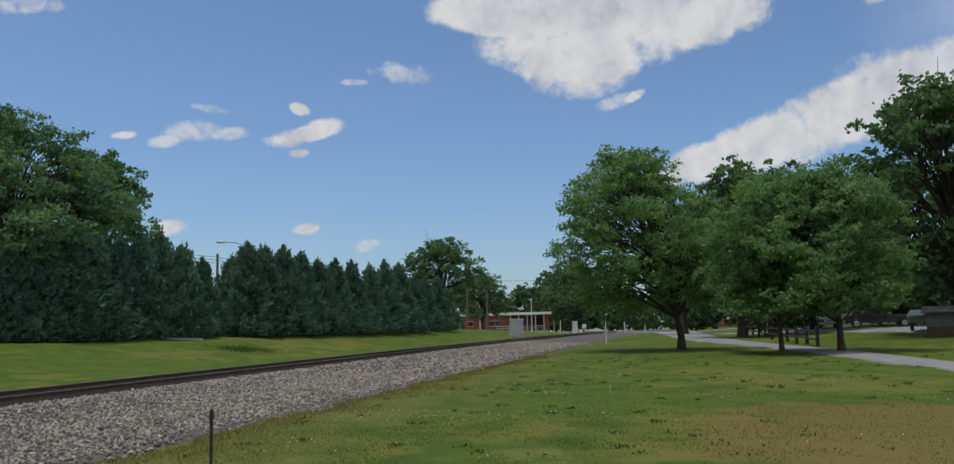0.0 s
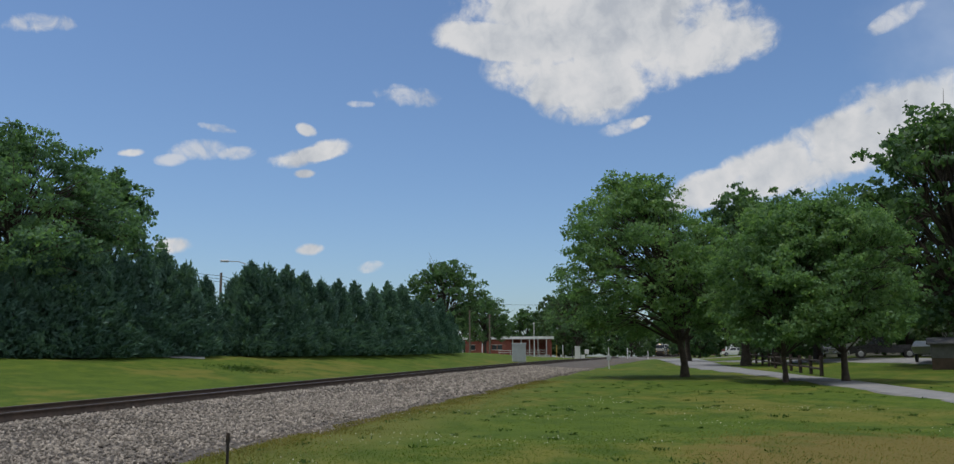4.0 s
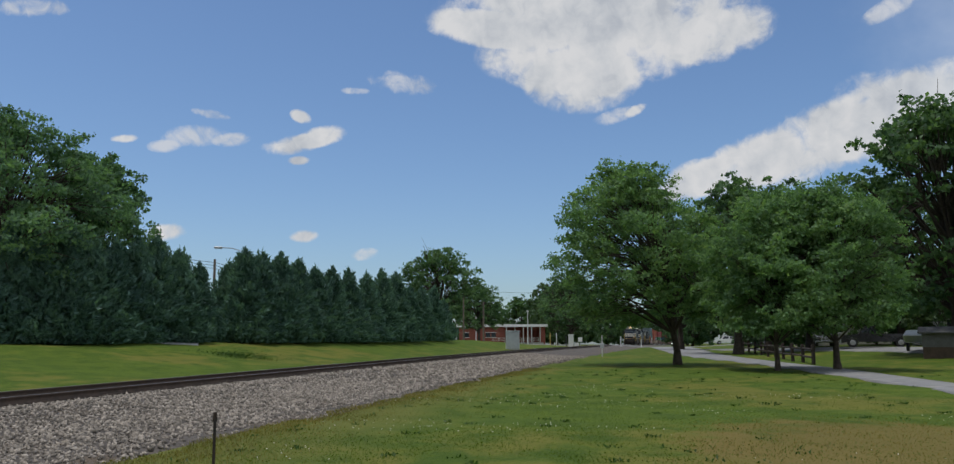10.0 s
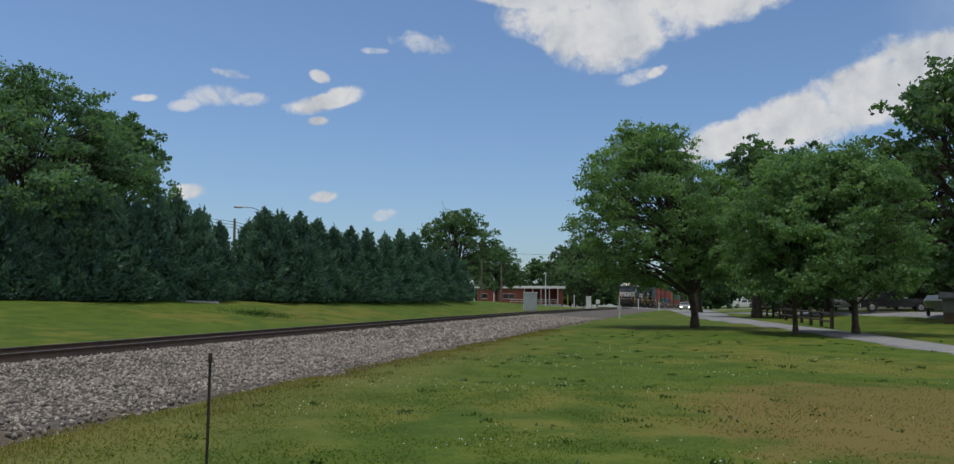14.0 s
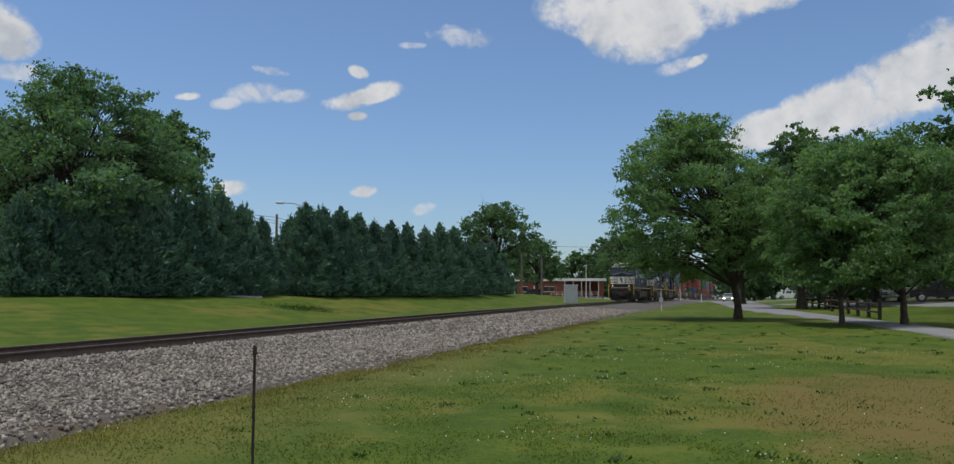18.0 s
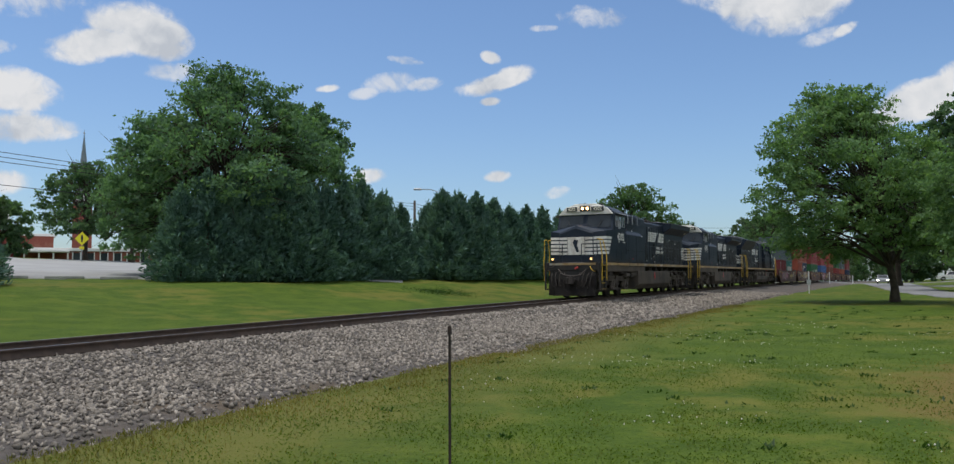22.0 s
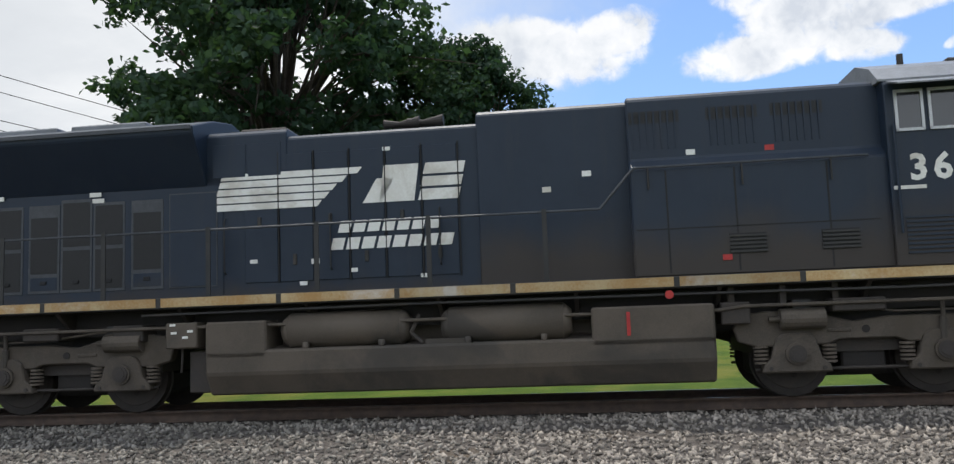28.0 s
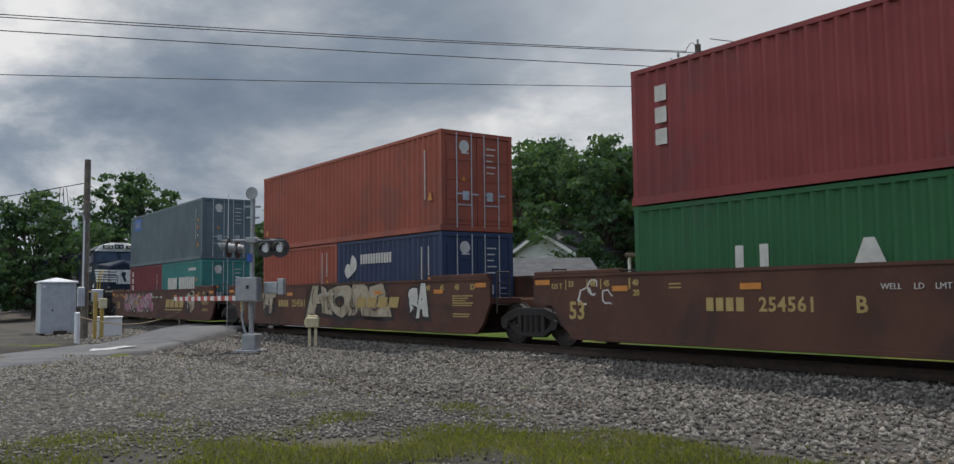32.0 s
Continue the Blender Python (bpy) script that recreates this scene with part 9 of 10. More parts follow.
white_house = gable_house(seen(51.4, 62, -0.2, -42), 5.8, 11, 3.95, 5.4, SIDING, ROOFGREY, "white gabled house with dark grey shingles beyond the track", TRIMWHITE, False,
                          [(-0.2, 3.0, 0.9, 0.9)], None)
part("garage_door", box(bmesh.new(), 2.89, 3.0, 0.0, 2.95, 5.6, 2.5, 0.01), WINDOW, white_house, "dark open garage door")
for k in range(14):
    part("siding_board", box(bmesh.new(), -2.92, -0.03, 0.2 + k * 0.27, 2.92, -0.002, 0.22 + k * 0.27), TRIMWHITE, white_house)
gable_house(seen(52.6, 47, -0.4, 12), 7.5, 4.0, 2.2, 3.1, SHEDBLUE, ROOFGREY, "small blue-grey shed with a grey shingle roof", TRIMWHITE, True, [(-1.6, 1.5, 0.8, 0.8), (1.6, 1.5, 0.8, 0.8)], 0.0, cat="shed")
brick_house = gable_house(pose(-26.9, 32.4, -0.1, 0, 0, 0), 6.4, 11, 3.55, 5.15, TANBRICK, ROOFBROWN, "tan brick house with a brown shingle roof and white fascia", TRIMWHITE, False,
                          [(1.2, 2.0, 1.1, 1.4)], -0.6)
for y0 in (1.2, 4.4, 7.6):
    w = part("window", box(bmesh.new(), 3.19, y0, 1.4, 3.24, y0 + 1.0, 2.7), WINDOW, brick_house)
    for z0 in (1.34, 2.70):
        part("window_frame", box(bmesh.new(), 3.19, y0 - 0.06, z0, 3.26, y0 + 1.06, z0 + 0.06), TRIMWHITE, w)
part("gutter", box(bmesh.new(), 3.60, -0.4, 3.30, 3.72, 11.4, 3.42, 0.02), TRIMWHITE, brick_house, "white gutter along the eave")
part("downpipe", pipe(bmesh.new(), [(3.6, 0.05, 3.35), (3.25, 0.05, 3.05), (3.25, 0.05, -0.3)], 0.05), TRIMWHITE, brick_house, "white downpipe")
porch = part("porch_roof", box(bmesh.new(), -4.6, -2.2, 2.75, -0.6, -0.05, 2.95, 0.03), ROOFBROWN, brick_house, "low brown porch roof")
for px in (-4.4, -0.8):
    part("porch_post", box(bmesh.new(), px - 0.06, -2.1, -0.4, px + 0.06, -1.98, 2.75), TRIMWHITE, porch)


# the white house under the trees beside the drive
porch_house = gable_house(seen(-103.6, 108), 15, 9, 4.6, 7.6, SIDING, ROOFGREY, "white house with a columned porch shaded by trees", TRIMWHITE, True,
                          [(-5.5, 2.0, 1.1, 1.6), (-2.8, 2.0, 1.1, 1.6), (2.6, 2.0, 1.1, 1.6), (5.4, 2.0, 1.1, 1.6)], 0.0)
part("porch_roof", box(bmesh.new(), -6, -2.7, 2.9, 7, -0.05, 3.15, 0.03), TRIMWHITE, porch_house)
part("porch_floor", box(bmesh.new(), -6, -2.7, -0.3, 7, -0.05, 0.35), CONCRETE, porch_house)
for i in range(6):
    part("porch_column", rod(bmesh.new(), (-5.7 + i * 2.48, -2.5, 0.35), (-5.7 + i * 2.48, -2.5, 2.9), 0.14, 0.12, 12), TRIMWHITE, porch_house)
for i in range(40):
    part("baluster", box(bmesh.new(), -5.5 + i * 0.31, -2.53, 0.35, -5.46 + i * 0.31, -2.47, 1.2), TRIMWHITE, porch_house)
part("handrail", box(bmesh.new(), -5.7, -2.56, 1.2, 6.8, -2.44, 1.28), TRIMWHITE, porch_house)
gable_house(seen(-110.2, 92), 12, 8, 3.6, 6.4, SIDING, ROOFBROWN, "low pale house with a brown roof behind the trees", TRIMWHITE, True, [(-3, 1.7, 1.1, 1.3), (3, 1.7, 1.1, 1.3)], 0.0)


def grey_shed():
    s = thing("shed", "grey clapboard shed with a brown base beside the driveway", "shed", m=seen(-108.6, 62.5))
    part("skirting", box(bmesh.new(), -2.1, 0.02, -0.4, 4.2, 2.98, 0.72), BROWNBASE, s, "brown boarded base")
    part("wall", box(bmesh.new(), -2.13, 0, 0.72, 4.23, 3.0, 1.62), SHEDGREY, s)
    part("roof", prism(bmesh.new(), [(-0.3, 1.60), (3.3, 1.60), (3.3, 1.68), (1.5, 2.05), (-0.3, 1.68)], -2.35, 4.5, "x"), ROOFGREY, s)


grey_shed()


def fence():
    f = thing("split_rail_fence", "dark weathered split rail fence along the drive", "fence")
    line = [(101, -11.7), (93, -11.3), (86, -11.0), (79.5, -10.7), (73.5, -10.4), (68.2, -10.2), (63.5, -10.0), (59.2, -9.9), (55.4, -9.85), (52.0, -9.8)]
    rng = random.Random(2)
    for i, (x, y) in enumerate(line):
        bm = box(bmesh.new(), -0.085, -0.085, -0.3, 0.085, 0.085, 1.12, 0.02)
        o = part("post", bm, FENCEWOOD, f)
        o.matrix_basis = pose(x, y, gz(x, y), rng.uniform(-2, 2), rng.uniform(-2, 2), rng.uniform(0, 40))
        if i:
            px, py = line[i - 1]
            for z in (0.42, 0.86):
                a, b = Vector((px, py, gz(px, py) + z + rng.uniform(-0.03, 0.03))), Vector((x, y, gz(x, y) + z + rng.uniform(-0.03, 0.03)))
                part("rail", rod(bmesh.new(), a + (a - b) * 0.03, b, 0.065, 0.055, 6), FENCEWOOD, f)


fence()


# ---- things by the far crossing ----
def far_crossing():
    c = thing("signal_cabinet", "silver-grey steel signal cabinet beside the track", "cabinet", "signal cabinets", seen(-82.0, 103, None, 4))
    part("body", box(bmesh.new(), -0.78, -0.5, 0.1, 0.78, 0.5, 2.1, 0.03), SILVER, c)
    part("roof", box(bmesh.new(), -0.85, -0.58, 2.1, 0.85, 0.58, 2.22, 0.03), SILVER, c)
    part("door", box(bmesh.new(), -0.72, -0.52, 0.2, -0.02, -0.502, 2.02), SILVER, c)
    part("door", box(bmesh.new(), 0.02, -0.52, 0.2, 0.72, -0.502, 2.02), SILVER, c)
    part("plinth", box(bmesh.new(), -0.8, -0.52, -0.4, 0.8, 0.52, 0.1), CONCRETE, c)
    c = thing("signal_cabinet", "tall white steel cabinet beside the far crossing", "cabinet", "signal cabinets", seen(-85.8, 166))
    part("body", box(bmesh.new(), -0.48, -0.4, -0.2, 0.48, 0.4, 2.2, 0.03), PALE, c)
    part("roof", box(bmesh.new(), -0.55, -0.46, 2.2, 0.55, 0.46, 2.3, 0.02), PALE, c)
    c = thing("equipment_box", "small white equipment box on a post", "cabinet", "signal cabinets", seen(-86.4, 168))
    part("post", rod(bmesh.new(), (0, 0, -0.3), (0, 0, 1.0), 0.06), GALV, c)
    part("case", box(bmesh.new(), -0.4, -0.25, 0.95, 0.4, 0.25, 1.75, 0.03), PALE, c)
    c = thing("equipment_box", "low white equipment box by the track", "cabinet", "signal cabinets", seen(-86.15, 166))
    part("case", box(bmesh.new(), -0.4, -0.25, -0.2, 0.4, 0.25, 0.75, 0.03), PALE, c)
    for az, r, h, mat, lab in ((-84.45, 166, 2.3, OCHRE, "yellow marker post by the far crossing"), (-84.86, 167, 2.4, PALE, "white marker post by the far crossing"), (-85.49, 165, 2.0, BLACKENED, "black marker post by the far crossing"),
                               (-89.0, 168, 2.1, PALE, "white marker post by the far crossing"), (-90.3, 170, 1.6, PALE, "white marker post by the far crossing")):
        o = thing("marker_post", lab, "post", "posts by the far crossing", seen(az, r))
        part("post", rod(bmesh.new(), (0, 0, -0.3), (0, 0, h), 0.09, n=10), mat, o)
    s = thing("sign_post", "slim white trackside sign post with a small plate", "sign post", m=pose(72, 2.75, gz(72, 2.75), 0, 0, -88))
    part("post", box(bmesh.new(), -0.035, -0.02, -0.3, 0.035, 0.02, 1.75), PALE, s)
    part("plate", box(bmesh.new(), -0.16, -0.04, 0.72, 0.16, -0.021, 1.1), SILVER, s)
    for az, r, top in ((-78.79, 112, 7.4), (-80.1, 112, 6.9)):
        x, y = at_polar(az, r)
        wooden_pole(x, y, top - gz(x, y), 0.13, 0.09, label="slender dark wooden pole beside the car park")
    for az, r, top in ((-83.0, 150, 7.1), (-75.0, 120, 8.4), (-79.6, 170, 7.3)):
        x, y = at_polar(az, r)
        o = thing("lamp_post", "slim pale lamp post with a small head", "lamp post", "lamp posts", pose(x, y, gz(x, y)))
        part("post", rod(bmesh.new(), (0, 0, -0.3), (0, 0, top - gz(x, y)), 0.09, 0.06), PALE, o)
        part("head", box(bmesh.new(), -0.45, -0.15, top - gz(x, y), 0.2, 0.15, top - gz(x, y) + 0.14, 0.03), PALE, o)
    for az, r, z, flip in ((-64.6, 70, 8.85, 1), (-53.0, 66, 9.6, 1), (-69.5, 96, 8.7, 1)):
        x, y = at_polar(az, r)
        o = thing("street_lamp", "grey street lamp with a long curved arm", "street lamp", "street lamps", pose(x, y, gz(x, y), 0, 0, az))
        h = z - gz(x, y)
        part("post", rod(bmesh.new(), (0, 0, -0.3), (0, 0, h - 0.5), 0.11, 0.07), GALV, o)
        part("arm", pipe(bmesh.new(), [(0, 0, h - 0.52), (-0.3, 0, h - 0.2), (-0.9, 0, h), (-1.7, 0, h + 0.02)], 0.035), GALV, o)
        part("head", box(bmesh.new(), -2.3, -0.14, h - 0.06, -1.65, 0.14, h + 0.10, 0.04), GALV, o)
    # power line behind the evergreens
    stops = [(-15, 50, 9.6), (-62.8, 84, 9.0), (-72.5, 118, 8.6)]
    for az, r, z in stops:
        x, y = at_polar(az, r)
        wooden_pole(x, y, z - gz(x, y) + 0.3, 0.15, 0.11, label="wooden utility pole behind the evergreens")
    for (a, ra, za), (b, rb, zb) in zip(stops, stops[1:]):
        for k in range(3):
            wire((*at_polar(a, ra), za - 0.28 * k), (*at_polar(b, rb), zb - 0.28 * k), 0.5, 0.02)
        wire((*at_polar(a, ra), za - 1.9), (*at_polar(b, rb), zb - 1.9), 0.5, 0.02)
    wire((*at_polar(-78, 190), 13.6), (*at_polar(-88, 190), 13.0), 0.6, 0.03)
    y = thing("warning_sign", "yellow diamond warning sign with a dark plain shape", "road sign", m=seen(-42.4, 88, gz(*at_polar(-42.4, 88))))
    h = 5.55 - gz(*at_polar(-42.4, 88))
    part("post", box(bmesh.new(), -0.04, 0.0, -0.3, 0.04, 0.05, h + 0.3), GALV, y)
    part("plate", prism(bmesh.new(), [(0, h - 0.64), (0.62, h), (0, h + 0.64), (-0.62, h)], -0.03, -0.005), YELLOWSIGN, y)
    part("symbol", prism(bmesh.new(), [(-0.06, h - 0.3), (0.06, h - 0.3), (0.1, h + 0.1), (0.05, h + 0.34), (-0.05, h + 0.34), (-0.1, h + 0.1)], -0.036, -0.031), BLACKENED, y)
    part("lower_plate", box(bmesh.new(), -0.2, -0.03, h - 1.0, 0.2, -0.005, h - 0.72), YELLOWSIGN, y)


far_crossing()


def brick_building():
    az0 = -81.3
    m = seen(az0, 188, gz(*at_polar(az0, 188)), 0)
    b = thing("brick_building", "long low brick building with white fascia and open porch", "building", m=m)
    top = 4.3
    part("wall", box(bmesh.new(), -9.2, 0, -0.5, 0.6, 10, top - 0.42), BRICKWALL, b)
    part("wall", box(bmesh.new(), 0.6, 4.0, -0.5, 8.9, 10, top - 0.42), BRICKWALL, b)
    part("end_wall", box(bmesh.new(), 8.3, -0.1, -0.5, 9.3, 10, top - 0.42), BRICKWALL, b)
    part("roof", box(bmesh.new(), -9.8, -0.7, top - 0.12, 9.8, 10.6, top + 0.05, 0.02), PALE, b)
    part("fascia", box(bmesh.new(), -9.8, -0.74, top - 0.5, 9.8, -0.6, top - 0.1), TRIMWHITE, b)
    part("porch_floor", box(bmesh.new(), 0.6, -0.6, -0.5, 8.9, 4.0, 0.5), CONCRETE, b)
    for wx in (-7.6, -3.0, -1.8):
        w = part("window", box(bmesh.new(), wx - 0.5, -0.05, 1.6, wx + 0.5, 0.02, 2.6), WINDOW, b)
        part("window_frame", box(bmesh.new(), wx - 0.58, -0.06, 1.52, wx + 0.58, -0.01, 1.60), TRIMWHITE, w)
        part("window_frame", box(bmesh.new(), wx - 0.58, -0.06, 2.6, wx + 0.58, -0.01, 2.68), TRIMWHITE, w)
    for i in range(5):
        part("porch_post", box(bmesh.new(), 0.9 + i * 1.8, -0.5, 0.5, 1.05 + i * 1.8, -0.35, top - 0.5), TRIMWHITE, b)
    for z in (0.95, 1.4):
        part("handrail", box(bmesh.new(), -2.0, -1.2, z, 7.9, -1.14, z + 0.07), TRIMWHITE, b)
    for i in range(9):
        part("rail_post", box(bmesh.new(), -2.0 + i * 1.23, -1.2, -0.4, -1.93 + i * 1.23, -1.14, 1.45), TRIMWHITE, b)
    s = part("notice_board", box(bmesh.new(), 2.2, -2.4, 1.0, 3.6, -2.32, 2.5), TRIMWHITE, b, "white notice board")
    part("notice_post", box(bmesh.new(), 2.86, -2.32, -0.4, 2.96, -2.25, 2.4), GALV, b)


brick_building()


def church():
    m = seen(-33.1, 130)
    base = gz(*at_polar(-33.1, 130))
    c = thing("church", "red brick church with a square tower and white cornices", "church", m=m)
    h = 20.6 - base
    t = part("tower", box(bmesh.new(), -3.7, 0, -1, 3.7, 7.4, h - 4.2), BRICKWALL, c)
    part("tower_cornice", box(bmesh.new(), -4.5, -0.8, h - 4.2, 4.5, 8.2, h - 3.5, 0.08), TRIMWHITE, t)
    part("tower_cornice", box(bmesh.new(), -4.0, -0.35, h - 3.5, 4.0, 7.7, h - 2.7, 0.05), TRIMWHITE, t)
    part("tower_cornice", box(bmesh.new(), -4.2, -0.5, h - 2.7, 4.2, 7.9, h - 2.3, 0.06), TRIMWHITE, t)
    part("tower_drum", box(bmesh.new(), -2.9, 0.7, h - 2.3, 2.9, 6.7, h - 1.0, 0.03), TRIMWHITE, t)
    bm = bmesh.new()
    a = [bm.verts.new(p) for p in ((-3.1, 0.5, h - 1.0), (3.1, 0.5, h - 1.0), (3.1, 6.9, h - 1.0), (-3.1, 6.9, h - 1.0))]
    top = bm.verts.new((0, 3.7, h))
    bm.faces.new(a[::-1])
    for i in range(4):
        bm.faces.new((a[i], a[(i + 1) % 4], top))
    part("tower_roof", bm, ROOFBROWN, t, "low brown hipped roof")
    e, rdg = 11.2 - base, 17.7 - base
    part("nave", prism(bmesh.new(), [(-11.6, -1), (11.6, -1), (11.6, e), (0, rdg - 0.1), (-11.6, e)], 2.0, 32, "y"), BRICKWALL, c)
    for s in (-1, 1):
        part("roof", prism(bmesh.new(), [(0, rdg), (s * 12.4, e - 0.45), (s * 12.4, e - 0.15), (0, rdg + 0.3)], 1.2, 32.6, "y"), ROOFBROWN, c)
        part("gable_cornice", prism(bmesh.new(), [(0, rdg - 0.05), (s * 12.5, e - 0.5), (s * 12.5, e - 1.3), (0, rdg - 0.85)], 1.0, 1.95, "y"), TRIMWHITE, c)
        for k in range(4):
            part("window", box(bmesh.new(), s * (4.9 + k * 1.75) - 0.45, 1.93, 2.5, s * (4.9 + k * 1.75) + 0.45, 2.02, 5.6), WINDOW, c)
    w = thing("church_wing", "low brick church wing with white canopy and windows", "building", m=seen(-42.6, 148, 7.1 - 3.3))
    part("wall", box(bmesh.new(), -9.7, 0, -0.6, 9.7, 9, 2.75), BRICKWALL, w)
    part("fascia", box(bmesh.new(), -10.0, -0.35, 2.75, 10.0, 9.3, 3.25, 0.03), TRIMWHITE, w)
    part("canopy", box(bmesh.new(), -10.5, -3.6, 2.45, -2.2, -0.3, 2.75, 0.03), TRIMWHITE, w)
    for k in range(5):
        part("canopy_post", box(bmesh.new(), -10.3 + k * 1.95, -3.4, -0.6, -10.08 + k * 1.95, -3.2, 2.45), TRIMWHITE, w)
    for k in range(6):
        px = -1.2 + k * 1.95
        g = part("window", box(bmesh.new(), px - 0.5, -0.05, -0.2, px + 0.5, 0.02, 2.5), WINDOW, w)
        for s in (-1, 1):
            part("window_frame", box(bmesh.new(), px + s * 0.56 - 0.08, -0.1, -0.3, px + s * 0.56 + 0.08, 0.01, 2.6), TRIMWHITE, g)
    u = thing("church_hall", "brick church hall behind the low wing", "building", m=seen(-39.4, 156, 3.8))
    part("wall", box(bmesh.new(), -6, 0, -0.6, 4, 9, 5.4), BRICKWALL, u)
    part("fascia", box(bmesh.new(), -6.3, -0.3, 5.4, 4.3, 9.3, 5.8, 0.03), TRIMWHITE, u)
    s = thing("church_spire", "slender grey-green church spire with a finial", "spire", m=seen(-42.4, 160, 3.8))
    tip = 1.2 + 160 * math.tan(radians(9.34)) - 3.8
    part("base_tower", box(bmesh.new(), -1.5, -1.5, -0.6, 1.5, 1.5, tip - 12.5), BRICKWALL, s)
    part("belfry", rod(bmesh.new(), (0, 0, tip - 12.5), (0, 0, tip - 10.4), 1.15, n=8), TRIMWHITE, s)
    part("spire", rod(bmesh.new(), (0, 0, tip - 10.4), (0, 0, tip - 0.9), 1.05, 0.06, 8), SLATE, s)
    part("finial", rod(bmesh.new(), (0, 0, tip - 0.95), (0, 0, tip), 0.06, 0.03, 6), GALV, s)
    part("finial_ball", rod(rod(bmesh.new(), (0, 0, tip - 0.7), (0, 0, tip - 0.55), 0.08, 0.16), (0, 0, tip - 0.55), (0, 0, tip - 0.4), 0.16, 0.08), GALV, s)


church()


# ---- vehicles on the roads ----
TYRE = material("tyre_rubber", (0.02, 0.02, 0.02), (0.03, 0.03, 0.03), 0.85, scale=10)
RIMS = material("wheel_rim", (0.45, 0.46, 0.47), (0.35, 0.36, 0.37), 0.35, 0.8, scale=10)
CARGLASS = glass("car_glass", (0.02, 0.025, 0.03), 0.05)
CARWHITE = material("car_white", (0.75, 0.75, 0.74), (0.70, 0.70, 0.69), 0.3, scale=2, bump=0.0, clear=0.6)
CARBLACK = material("car_black", (0.016, 0.016, 0.018), (0.022, 0.022, 0.024), 0.3, scale=2, bump=0.0, clear=0.6)
CARSILVER = material("car_silver", (0.36, 0.37, 0.38), (0.32, 0.33, 0.34), 0.3, 0.5, scale=2, bump=0.0, clear=0.6)
CHROME = material("chrome", (0.6, 0.6, 0.6), (0.5, 0.5, 0.5), 0.2, 0.9, scale=8, bump=0.0)
REDLAMP = material("tail_lamp", (0.35, 0.02, 0.02), (0.28, 0.02, 0.02), 0.3, scale=8, bump=0.0)
CLEARLAMP = material("head_lamp", (0.7, 0.7, 0.68), (0.6, 0.6, 0.58), 0.2, scale=8, bump=0.0)
LITLAMP = material("lit_head_lamp", (0.9, 0.9, 0.85), (0.8, 0.8, 0.75), 0.2, scale=8, bump=0.0, glow=((1.0, 0.93, 0.80), 9.0))


